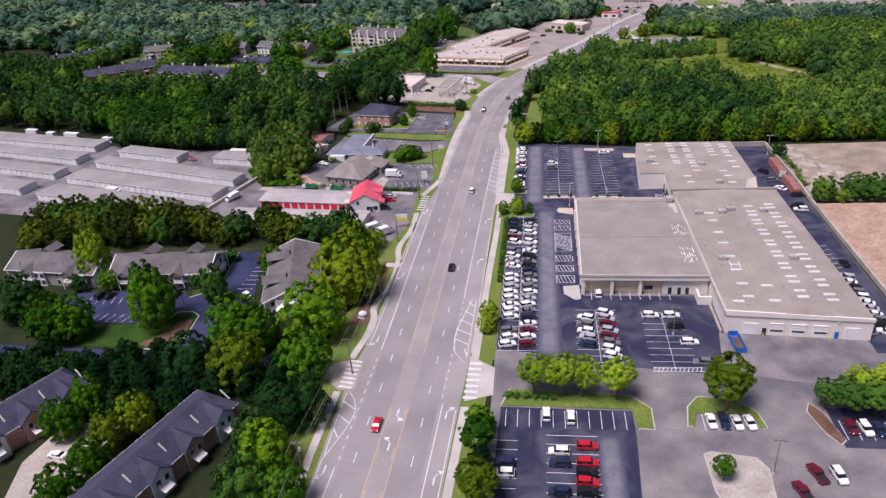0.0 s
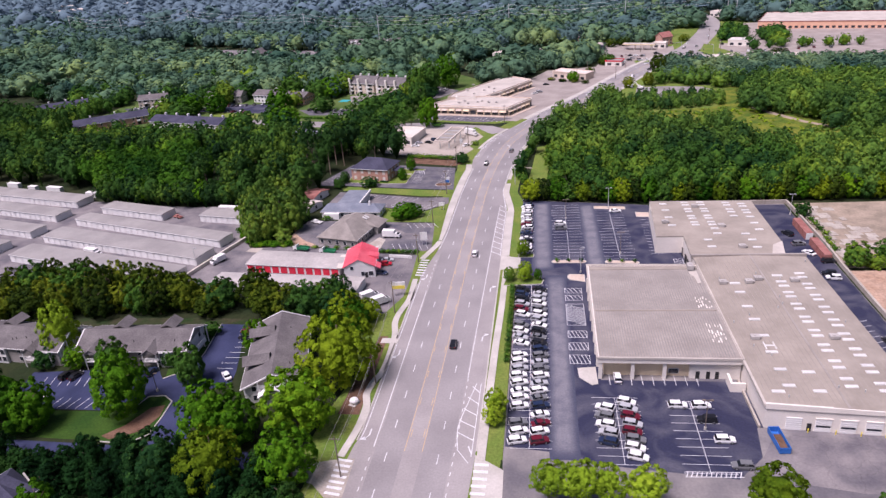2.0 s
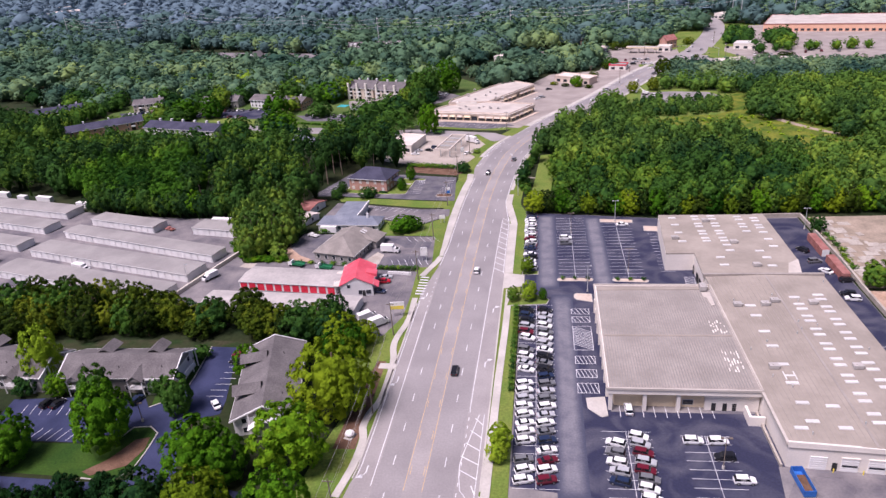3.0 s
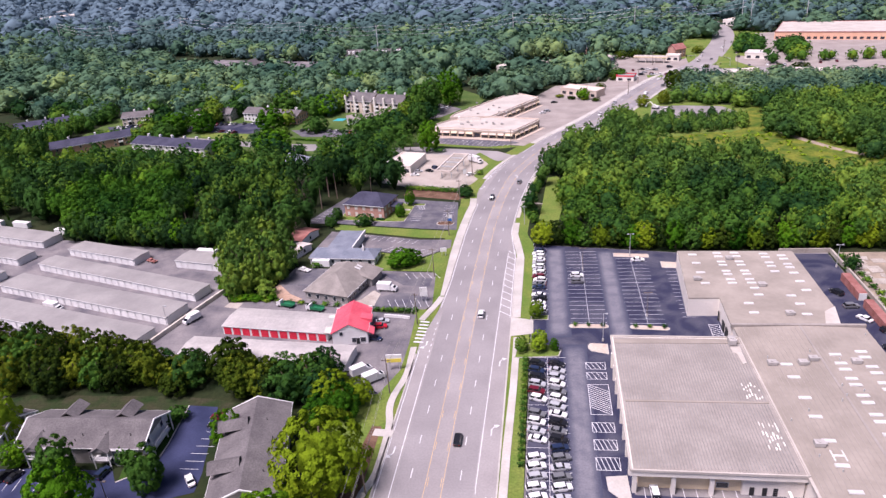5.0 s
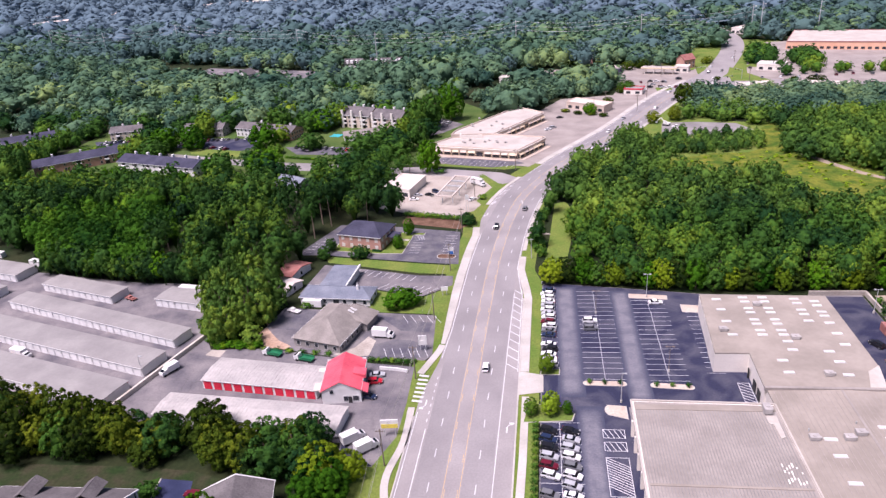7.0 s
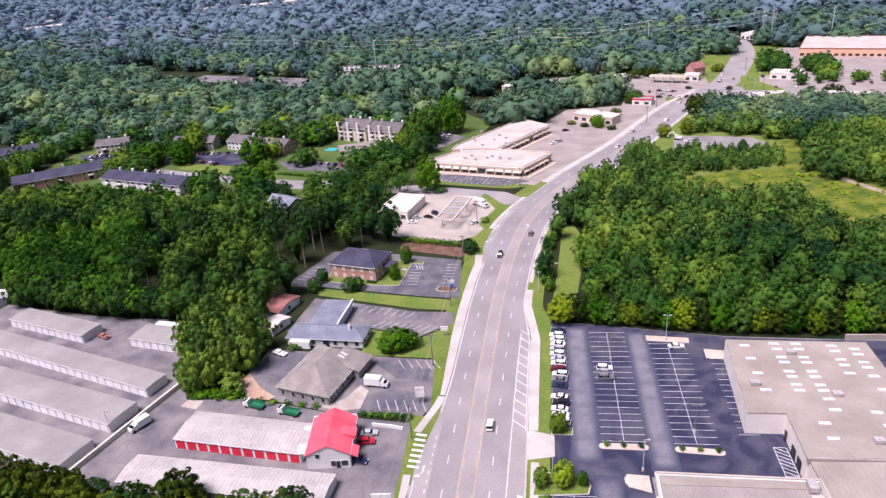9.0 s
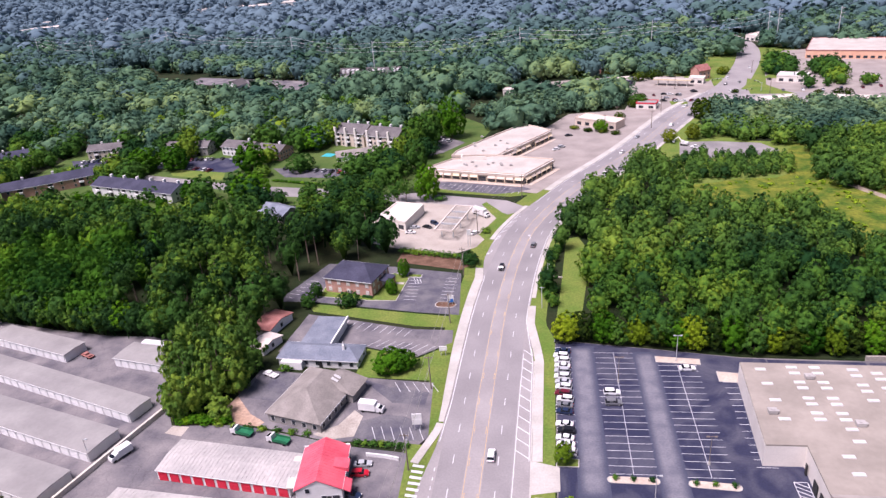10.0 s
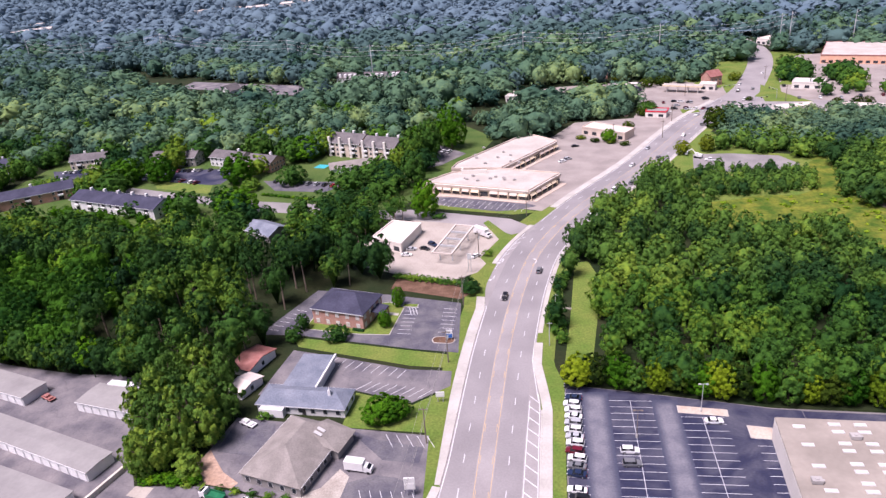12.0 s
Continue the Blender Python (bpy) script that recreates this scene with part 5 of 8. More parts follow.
for x, w in ((-2.6, 6.0), (6, 4)):
    part("foundation_shrub", Shape().box(x, -8.6, 0, x + w, -7.6, 0.9), LEAF, brick, "clipped shrubs along the wall")

# gas station
shop = flat_building("gas_station_shop", [(-88.4, 404.6), (-74.6, 397.2), (-69.5, 418.6), (-83, 422.4)], 4.2, STUCCO, ROOF_WHITE, "flat white gas-station shop", "shop")
canopy = thing("fuel_canopy", "skeletal white fuel canopy frame over the pumps", "canopy", pose(-52.8, 399.8, 0, 0, 0, -12.5))
fr = Shape()
for x in (-4.0, 4.0):
    fr.box(x - 0.3, -14.5, 4.7, x + 0.3, 14.5, 5.4)
part("side_beam", fr, ROOF_WHITE, canopy)
for y in (-14.2, -7, 0, 7, 14.2):
    part("cross_beam", Shape().box(-4.2, y - 0.3, 4.6, 4.2, y + 0.3, 5.3), ROOF_WHITE if abs(y) > 10 else STEEL, canopy)
for x in (-2.6, 2.6):
    for y in (-10, 0, 10):
        part("column", Shape().box(x - 0.22, y - 0.22, 0, x + 0.22, y + 0.22, 4.7), STEEL, canopy)
for y in np.arange(-12.6, 13.0, 1.4):
    part("joist", Shape().box(-3.7, y - 0.12, 4.75, 3.7, y + 0.12, 5.05), ROOF_PALE, canopy)

# shopping centre
mall_s = flat_building("shopping_centre", [(-75.7, 470.8), (-23.3, 454.5), (-8.2, 478.8), (-38.6, 488.9), (-63.5, 484.8)], 4.9, TAN, ROOF_PALE, "low tan shopping centre with a pale roof", "shop", parapet=0.7, band=SHOPBAND)
mall_n = flat_building("shopping_centre", [(-64.5, 491), (-62.6, 500), (-26.1, 554.2), (-8.6, 536.3), (-38.6, 489.6)], 4.9, TAN, ROOF_PALE, "low tan shopping-centre wing with a pale roof", "shop", parapet=0.7, band=SHOPBAND)


def arcade(parent, a, b, n, out):
    """Sloping awnings, bay by bay, over dark shop windows and slim posts along a wall from a to b (world)."""
    o = parent.matrix_basis.translation
    a, b = Vector(a) - Vector((o.x, o.y)), Vector(b) - Vector((o.x, o.y))
    d = (b - a).normalized()
    w, rz = (b - a).length / n, math.degrees(math.atan2(d.y, d.x))
    rr = random.Random(n)
    nrm = Vector((d.y, -d.x))
    part("fascia", strip([a + nrm * 0.35, b + nrm * 0.35], 0.7, 3.7, 4.75), SHOPBAND, parent, "pale pinkish fascia")
    part("fascia_cap", strip([a + nrm * 0.3, b + nrm * 0.3], 1.0, 4.75, 4.95), STUCCO, parent)
    part("walkway", strip([a + nrm * (out + 0.4), b + nrm * (out + 0.4)], 2 * out + 0.8, -0.1, 0.2), TANSTONE, parent, "tan paved walkway")
    for i in range(n):
        q = a + (b - a) * (i + 0.5) / n
        part("shop_window", Shape().box(-0.46 * w, -0.15, 0.4, 0.46 * w, 0.1, 2.7), GLASS, parent, at=pose(q.x, q.y, 0, 0, 0, rz))
        if rr.random() < 0.8:
            k = w * rr.uniform(0.36, 0.47)
            part("awning", Shape().slab((-k, -out, 2.5), (k, -out, 2.5), (k, -0.3, 3.7), (-k, -0.3, 3.7), 0.15), rr.choice((SHOPBAND, CREAM, SHOPBAND)), parent, "pale sloping awning", at=pose(q.x, q.y, 0, 0, 0, rz))
        q = a + (b - a) * i / n + nrm * (out - 0.1)
        part("post", Shape().box(-0.16, -0.16, 0, 0.16, 0.16, 3.2), CREAM, parent, at=pose(q.x, q.y, 0, 0, 0, rz))


arcade(mall_s, (-75.7, 470.8), (-23.3, 454.5), 11, 1.7)
arcade(mall_s, (-23.3, 454.5), (-8.2, 478.8), 6, 1.7)
arcade(mall_n, (-37.6, 491.1), (-8.9, 535.9), 11, 1.7)
part("raised_wall", Shape().box(-16.5, 6.6, 4.8, -3, 7.2, 7.0).box(-16.5, 7.2, 4.8, -15.9, 12, 7.0), STUCCO, mall_s, "raised white parapet")
for p, q in ((mall_s, 9), (mall_n, 9)):
    rr = random.Random(q)
    for i in range(q):
        rooftop_unit(p, rr.uniform(-14, 14), rr.uniform(-6, 4) if p is mall_s else rr.uniform(-20, 18), 4.9, 1.3, 1.1, 0.9)

# apartments and houses west of the road
APT = "grey-shingled two-storey apartment house with white gables"


def apartment(cx, cy, w, d, rot, porches):
    b = gable_house("apartment_house", cx, cy, w, d, rot, 5.4, 8.6, SIDING, SHINGLE, APT, "apartment house", "apartment houses", over=0.7, rows=2, bays=6, sides=(-90, 0, 180), trim=SIDING_W)
    for end in (-1, 1):
        e = end * (w / 2 + 0.9)
        for side in (-1, 1):
            part("bargeboard", Shape().slab((e - 0.15, side * (d / 2 + 0.9), 5.2), (e + 0.15, side * (d / 2 + 0.9), 5.2), (e + 0.15, 0, 8.75), (e - 0.15, 0, 8.75), 0.35 * -side), SIDING_W, b)
        for py in (-d / 2 + 0.3, -d / 4, d / 4, d / 2 - 0.3):
            part("end_post", Shape().box(e - 0.14, py - 0.14, 0, e + 0.14, py + 0.14, 5.4 + 3.0 * (1 - abs(py) / (d / 2))), SIDING_W, b)
        part("end_panel", Shape().box(end * w / 2 - 0.05, -d / 2 + 0.1, 0, end * w / 2 + 0.06, d / 2 - 0.1, 5.3), SIDING_W, b, "white end wall")
        part("end_balcony", Shape().box(e - 0.5, -d / 4, 2.6, e + 1.0 * end, d / 4, 2.85).box(e + 0.7 * end, -d / 4, 2.6, e + 0.9 * end, d / 4, 3.8), SIDING_W, b)
    for x in porches:
        part("bay_wall", Shape().box(x + 2.4, -d / 2 - 0.8, -0.2, x + 6.2, -d / 2, 5.3), SIDING_W, b, "white front bay")
        for wx in (3.3, 5.3):
            for wz in (0.8, 3.3):
                window(b, x + wx, -d / 2 - 0.8, wz, 1.3, 1.5, -90)
        part("porch_roof", Shape().slab((x - 2.4, -d / 2 - 2.2, 5.1), (x, -d / 2 - 2.2, 6.8), (x, 0, 7.6), (x - 2.4, 0, 5.9), 0.2), SHINGLE, b)
        part("porch_roof", Shape().slab((x, -d / 2 - 2.2, 6.8), (x + 2.4, -d / 2 - 2.2, 5.1), (x + 2.4, 0, 5.9), (x, 0, 7.6), 0.2), SHINGLE, b)
        bl = part("balcony", Shape().box(x - 2.2, -d / 2 - 2.0, 2.5, x + 2.2, -d / 2, 2.75), SIDING_W, b)
        part("railing", Shape().box(x - 2.2, -d / 2 - 2.0, 3.6, x + 2.2, -d / 2 - 1.9, 3.75), SIDING_W, bl)
        for i in range(10):
            part("baluster", Shape().box(-0.035, -0.03, 0, 0.035, 0.03, 1.0), SIDING_W, bl, at=pose(x - 2.11 + 0.47 * i, -d / 2 - 1.95, 2.7))
        for dx in (-2.1, 2.1):
            part("post", Shape().box(x + dx - 0.12, -d / 2 - 2.0, 0, x + dx + 0.12, -d / 2 - 1.76, 5.2), SIDING_W, b)
        part("porch_gable", Shape().face((x - 2.2, -d / 2 - 1.9, 5.1), (x + 2.2, -d / 2 - 1.9, 5.1), (x, -d / 2 - 1.9, 6.7)), SIDING, b)
    for x in (-w * 0.22, w * 0.24):
        for side in (1,):
            part("dormer_roof", Shape().slab((x - 2.4, d / 2 + 0.8, 7.2), (x, d / 2 + 0.8, 8.9), (x, 1.2, 9.1), (x - 2.4, 1.2, 7.6), 0.2).slab((x, d / 2 + 0.8, 8.9), (x + 2.4, d / 2 + 0.8, 7.2), (x + 2.4, 1.2, 7.6), (x, 1.2, 9.1), 0.2), SHINGLE, b)
    rr = random.Random(int(cx))
    for i in range(7):
        x, y = rr.uniform(-w / 2.4, w / 2.4), -rr.uniform(1, d / 2)
        z = 8.6 - 3.2 * abs(y) / (d / 2 + 0.7)
        part("vent_pipe", Shape().tube((x, y, z - 0.1), (x, y, z + 0.7), 0.09, 0.09, 6), DARK, b)
    return b


apartment(-122.2, 187.2, 33, 13.5, 1, (-11.5, 6.5))
apartment(-161, 188.4, 33, 13.5, -6, (-8, 8))
apartment(-77.0, 181.0, 32, 15.5, 104, ())
part("entry_gable", Shape().prism([(-17.5, -3.5), (-12, -3.5), (-12, 3.5), (-17.5, 3.5)], 0, 3.0).slab((-19, -4.2, 3.4), (-12, -4.2, 3.4), (-12, 0, 5.6), (-19, 0, 5.6), 0.2).slab((-19, 0, 5.6), (-12, 0, 5.6), (-12, 4.2, 3.4), (-19, 4.2, 3.4), 0.2), SIDING_W, bpy.data.objects["apartment_house.002"])
apt_lot = sheet("apartment_lot", [(-105, 204), (-96.6, 203.6), (-89.6, 178), (-88.8, 172), (-96, 169), (-94, 158), (-90, 149.5), (-100.6, 149), (-101.5, 157), (-102.6, 164.3), (-105.3, 166.5), (-110, 166), (-112, 159.7), (-150, 160), (-152, 176.5), (-134, 178), (-113, 178), (-110, 174), (-103, 180.5)], LOT_BLUE, 0.03, "dark sealed apartment parking lot")
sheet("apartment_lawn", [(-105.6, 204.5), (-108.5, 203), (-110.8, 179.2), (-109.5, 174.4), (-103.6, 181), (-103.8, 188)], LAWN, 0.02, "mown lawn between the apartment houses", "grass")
sheet("apartment_lawn_south", [(-144, 159.2), (-111.6, 159.3), (-109.5, 165.6), (-105.3, 166.1), (-102.4, 164), (-101.9, 157), (-102, 150.6), (-105.8, 147.2), (-113, 147.8), (-144, 149)], LAWN, 0.02, "lawn darkened for tree shade", "grass")
sheet("apartment_bed", [(-106.7, 161.3), (-103.3, 162.4), (-102.4, 157.9), (-104, 152), (-111.3, 148.4), (-114.1, 149.6), (-109.7, 154.2)], MULCH, 0.05, "reddish mulch bed", "ground")
for i in range(8):
    stripe(apt_lot, (-91.2 + 0.15 * i, 179.5 + 2.75 * i), (-96.0 + 0.15 * i, 179.5 + 2.75 * i), 0.13, WHITE, 0.035)
for i in range(11):
    stripe(apt_lot, (-147 + 2.7 * i, 160.2), (-145.6 + 2.7 * i, 164.8), 0.13, WHITE, 0.035)
for i in range(9):
    stripe(apt_lot, (-146 + 2.7 * i, 174.2), (-145.4 + 2.7 * i, 170.2), 0.13, WHITE, 0.035)
setting("lawn_kerb", strip([(-111.9, 159.5), (-109.8, 165.9), (-105.3, 166.4), (-102.1, 164), (-101.6, 157), (-101.7, 150.4), (-105.8, 146.9), (-113, 147.5)], 0.3, -0.2, 0.18), CONC, "pale concrete kerb round the lawn", "kerb")
setting("apartment_kerb", strip([(-105.2, 204), (-103.4, 188), (-103.3, 181), (-106, 177.2), (-110, 174.2)], 0.3, -0.2, 0.18), CONC, "concrete kerb", "kerb")

TOWN = "two-storey brick townhouse row with a dark shingle roof"


def townhouse(cx, cy, w, d, rot, units):
    b = gable_house("townhouse_row", cx, cy, w, d, rot, 5.6, 9.0, BRICK, SHINGLE_DARK, TOWN, "townhouse", "townhouses", hip=3.0, over=0.5, rows=2, bays=units * 2, sides=(-90, 90), trim=SIDING_W)
    for i in range(units):
        x = -w / 2 + w * (i + 0.5) / units
        part("front_gable", Shape().slab((x - 3.0, -d / 2 - 1.2, 5.6), (x, -d / 2 - 1.2, 7.9), (x, 0, 8.8), (x - 3.0, 0, 6.5), 0.2).slab((x, -d / 2 - 1.2, 7.9), (x + 3.0, -d / 2 - 1.2, 5.6), (x + 3.0, 0, 6.5), (x, 0, 8.8), 0.2), SHINGLE_DARK, b)
        part("bay_wall", Shape().prism([(x - 2.7, -d / 2 - 0.9), (x + 2.7, -d / 2 - 0.9), (x + 2.7, -d / 2), (x - 2.7, -d / 2)], 0, 5.7).face((x - 2.7, -d / 2 - 0.9, 5.6), (x + 2.7, -d / 2 - 0.9, 5.6), (x, -d / 2 - 0.9, 7.7)), SIDING_W if i % 2 else BRICK, b)
        window(b, x - 1.1, -d / 2 - 0.9, 3.6, 1.0, 1.4, -90), window(b, x + 1.1, -d / 2 - 0.9, 3.6, 1.0, 1.4, -90)
        part("party_wall", Shape().slab((x + w / units / 2 - 0.18, -d / 2 + 1.6, 6.55), (x + w / units / 2 + 0.18, -d / 2 + 1.6, 6.55), (x + w / units / 2 + 0.18, -2.0, 8.55), (x + w / units / 2 - 0.18, -2.0, 8.55), 0.2), CONC, b, "white ridge capping")
        part("awning", Shape().slab((x - 1.4, -d / 2 - 2.6, 2.5), (x + 1.4, -d / 2 - 2.6, 2.5), (x + 1.4, -d / 2 - 0.8, 3.1), (x - 1.4, -d / 2 - 0.8, 3.1), 0.12), SIDING_W, b)
    return b


townhouse(-83.6, 103.6, 38, 12, 70, 4)
townhouse(-127.2, 111.4, 38, 12, 62, 4)
sheet("townhouse_court", [(-118, 104), (-116, 114), (-107, 119), (-101, 118), (-101.5, 108), (-100, 96), (-100, 84), (-112, 84)], CONC_OLD, 0.03, "pale concrete court between townhouses", "driveway")

# farther west
def condo(cx, cy, w, d, rot, wall, roof, label, chim, eave=5.6, ridge=8.6, rows=2, bays=7, name="apartment_block"):
    b = gable_house(name, cx, cy, w, d, rot, eave, ridge, wall, roof, label, "apartment building", "far apartments", over=0.5, rows=rows, bays=bays, sides=(-90, 0), trim=WHITE)
    for i in range(chim):
        x = -w / 2 + w * (i + 0.7) / chim
        if rows > 1:
            # no opening is built; a near-black box stands for its shade
            st = part("balcony_recess", Shape().box(x - 3.4, -d / 2 - 0.12, 0.2, x - 0.8, -d / 2 + 0.3, eave - 0.3), DARK, b, "dark panel standing for a balcony's shade")
            for fl in range(1, rows):
                part("balcony", Shape().box(x - 3.5, -d / 2 - 1.2, 2.8 * fl - 0.1, x - 0.7, -d / 2, 2.8 * fl + 0.8), SIDING_W, st, "white balcony front")
        part("chimney", Shape().box(x - 0.6, 1.0, ridge - 1.6, x + 0.6, 2.4, ridge + 1.0), SIDING_W, b)
    return b


condo(-234, 456, 60, 15, -17.5, SIDING_W, SHINGLE_DARK, "white apartment row with dark roof and white chimneys", 6)
condo(-300, 470, 48, 16, 34, BRICK, SHINGLE_DARK, "brick apartment row with a dark roof", 3)
PINK = "three-storey pale pink apartment block with white balconies"
for cx, cy, n in ((-132.5, 543.5, 3), (-109.0, 532.0, 3)):
    block = condo(cx, cy, 23, 17, -21, SHOPBAND, SHINGLE, PINK, n, 8.6, 12.8, 3, 5)
    for x in (-9.6, -1.9, 5.8):
        part("chimney_breast", Shape().box(x - 0.7, -9.6, 0, x + 0.7, -8.4, 12.2), STUCCO, block, "tall chimney breast on the front wall")
    part("verge_board", Shape().box(11.4, -9.2, 8.3, 11.9, 9.2, 8.7), WHITE, block)
condo(-125, 511, 24, 10, 20, SIDING_W, SHINGLE_TAN, "white clubhouse with a pale tan roof", 0, 3.2, 5.6, 1, 3, "clubhouse")
condo(-204, 529, 24, 13, -20, SIDING_W, SHINGLE, "white apartment house with grey roof", 1)
condo(-179, 518.5, 19, 13, -20, BRICK, SHINGLE, "brick apartment house with grey roof", 1)
condo(-242, 533, 30, 12, -2, SIDING, SHINGLE, "grey apartment house among trees", 2)
condo(-302, 535, 22, 12, 12, TAN, SHINGLE, "tan apartment house among trees", 2)
condo(-141, 419, 17, 12, -30, SIDING, SHINGLE_BLUE, "house with a blue-grey roof among trees", 0, 3.2, 6.0, 1, 3, "house")
condo(-370, 520, 36, 13, 30, SIDING_W, SHINGLE_DARK, "white apartment row with dark roof", 3)
sheet("apartment_court", [(-259, 505), (-250, 519.5), (-193, 519.5), (-196, 492), (-201, 490.5)], LOT, 0.03, "dark apartment parking lot")
sheet("apartment_court_west", [(-323, 525), (-284, 524), (-276, 505), (-313, 512)], LOT, 0.03, "dark apartment parking lot")
sheet("apartment_court_east", [(-172, 495), (-159, 478), (-130, 474), (-119, 489)], LOT_FADE, 0.03, "grey apartment parking lot")
sheet("apartment_court_north", [(-89, 550), (-80, 554), (-61.2, 534.2), (-73, 514), (-84, 507), (-90, 528)], LOT_GREY, 0.03, "grey apartment parking lot")
sheet("apartment_street", [(-250, 482), (-200, 464), (-165, 450), (-126, 442), (-122, 455), (-160, 462), (-200, 473), (-250, 490)], LOT_WORN, 0.04, "pale apartment street", "road")
sheet("apartment_green", [(-243, 502.5), (-200, 490), (-196, 476), (-232, 487)], GRASS, 0.02, "lawn strip", "grass")
sheet("apartment_pool", [(-149, 516), (-142, 514), (-140, 520), (-147, 522)], POOL, 0.1, "turquoise swimming pool", "pool")
# a darker copy of the grass: shade between the trees put into its colour
sheet("apartment_grounds", [(-330, 452), (-180, 428), (-100, 438), (-84, 452), (-62, 488), (-46, 566), (-70, 600), (-330, 600)], mat("shaded_lawn", (0.05, 0.1, 0.018), (0.085, 0.13, 0.03), 12, 0.9, 0.95, bump=0.5, grain=0.3), 0.01, "lawns around the apartment houses, darkened for shade", "grass", False)
# rough grass browned by earth and litter, and darkened for shade as well
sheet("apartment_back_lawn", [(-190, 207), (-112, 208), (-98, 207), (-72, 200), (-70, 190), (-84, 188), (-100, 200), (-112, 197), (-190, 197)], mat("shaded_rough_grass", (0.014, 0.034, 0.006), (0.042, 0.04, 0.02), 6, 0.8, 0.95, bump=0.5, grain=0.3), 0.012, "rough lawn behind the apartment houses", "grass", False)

# ---- far along the road ----
sheet("cross_street", [(104, 592), (124, 585), (160, 599), (197, 582), (330, 530), (340, 556), (210, 607), (168, 626), (134, 641), (112, 654)], ROAD, 0.055, "grey crossing street", "road")
sheet("junction_lots", [(40, 548), (75, 600), (116, 652), (104, 678), (68, 680), (50, 642), (46, 602), (30, 572)], LOT_PALE, 0.03, "pale forecourts and lots at the junction")
sheet("junction_lot_west", [(-40, 694), (-30, 664), (6, 652), (52, 636), (42, 600), (30, 596), (56, 557), (87, 612), (112, 650), (116, 689), (78, 708), (42, 709), (-2, 705)], LOT_PALE, 0.028, "pale parking lots of small shops")
sheet("roadside_green", [(139.5, 776), (145, 746), (133, 714), (120, 686), (112, 692), (108, 702), (114, 726), (124, 760), (130, 780)], GRASS, 0.07, "mown verge inside the road's bend", "grass")
sheet("bend_verge_east", [(183, 803), (178, 749), (169, 705), (152, 678), (162, 676), (174, 700), (188, 745), (194, 800)], GRASS, 0.07, "mown verge outside the road's bend", "grass")
sheet("corner_island", [(74, 617), (86, 622), (85, 608), (74, 606)], GRASS, 0.07, "small green corner between driveways", "grass")
sheet("junction_grass", [(62, 585), (200, 585), (215, 810), (70, 810)], GRASS, 0.012, "rough grass between the roads and lots of the junction", "grass", False)
sheet("brick_house_lawn", [(96, 681), (113, 676), (122, 700), (118, 716), (108, 706), (98, 696)], GRASS, 0.05, "lawn round the brick house", "grass")
sheet("corner_green", [(131, 629), (160, 623.5), (154, 637), (142, 681), (134.5, 655)], GRASS, 0.07, "mown corner lawn at the junction", "grass")
sheet("low_shop_lot", [(-12, 560), (-7, 552), (6, 486), (27, 519), (56, 557), (44, 600), (4, 594)], LOT_PALE, 0.032, "pale lot of a low shop")
sheet("gravel_verge", [(38, 484), (66, 488), (116, 487), (126, 494), (112, 514), (100, 518), (86, 548), (80, 566), (58, 528)], GRASS, 0.025, "rough grass beside the gravel pad", "grass")
sheet("mall_lot", [(140, 620), (205, 590), (330, 590), (420, 700), (400, 790), (200, 790), (165, 720)], LOT_PALE, 0.03, "wide pale mall parking lot")
flat_building("low_shop", [(7.2, 566), (31, 548.4), (37.5, 558), (14, 576)], 4.6, SHOPBAND, ROOF_WHITE, "low white shop by the road", "shop")
flat_building("gas_station_shop", [(97, 672), (107, 668), (110, 676), (100, 680)], 4.2, STUCCO, ROOF_WHITE, "small white gas-station shop at the junction", "shop")
fuel = thing("fuel_canopy", "long pale fuel canopy on slim columns", "canopy", pose(84.5, 668, 0, 0, 0, -22))
part("roof", Shape().box(-14, -3.4, 4.4, 14, 3.4, 5.3), CREAM, fuel)
part("roof_top", Shape().box(-13.6, -3.0, 5.3, 13.6, 3.0, 5.36), ROOF_PALE, fuel)
for x in (-11, -3.7, 3.7, 11):
    for y in (-2, 2):
        part("column", Shape().box(x - 0.2, y - 0.2, 0, x + 0.2, y + 0.2, 4.4), STUCCO, fuel)
gable_house("brick_house", 108.6, 688, 11, 9.5, 30, 7, 11, BRICK, RUST, "brick house with a steep red roof", "house", bays=3, rows=2)
flat_building("red_shop", [(49.5, 601), (62, 597), (65, 606), (52, 610)], 3.8, STUCCO, ROOF_FLAT, "low shop with a red band by the road", "shop", band=RED)
flat_building("low_shop", [(127, 602), (152, 606), (151, 596), (133, 593)], 4, STUCCO, ROOF_WHITE, "low pale shop among trees", "shop")
flat_building("far_store", [(205, 748), (330, 700), (360, 760), (230, 808)], 6.5, ORANGE, ROOF_PALE, "long pale big-box store with an orange band", "store", band=RUST)
flat_building("white_shop", [(158, 664), (176, 656), (182, 668), (164, 676)], 4.5, STUCCO, SKYL, "small white building in the mall lot", "shop")
flat_building("far_shop", [(166, 594), (198, 582), (201, 590), (169, 602)], 4.0, STUCCO, ROOF_WHITE, "low pale shop behind trees", "shop")
flat_building("far_office", [(184, 854), (200, 833), (216, 846), (200, 868)], 5, STUCCO, ROOF_WHITE, "pale flat-roofed office by the road", "office")
navy_shop = flat_building("dark_shop", [(33, 676), (54, 671), (57, 684), (36, 689)], 4.4, SHINGLE_DARK, ROOF_FLAT, "dark blue shop with a raised white roof", "shop")
part("raised_roof", Shape().box(-6, -2, 4.4, 9, 4, 5.4), ROOF_WHITE, navy_shop, "raised white roof")
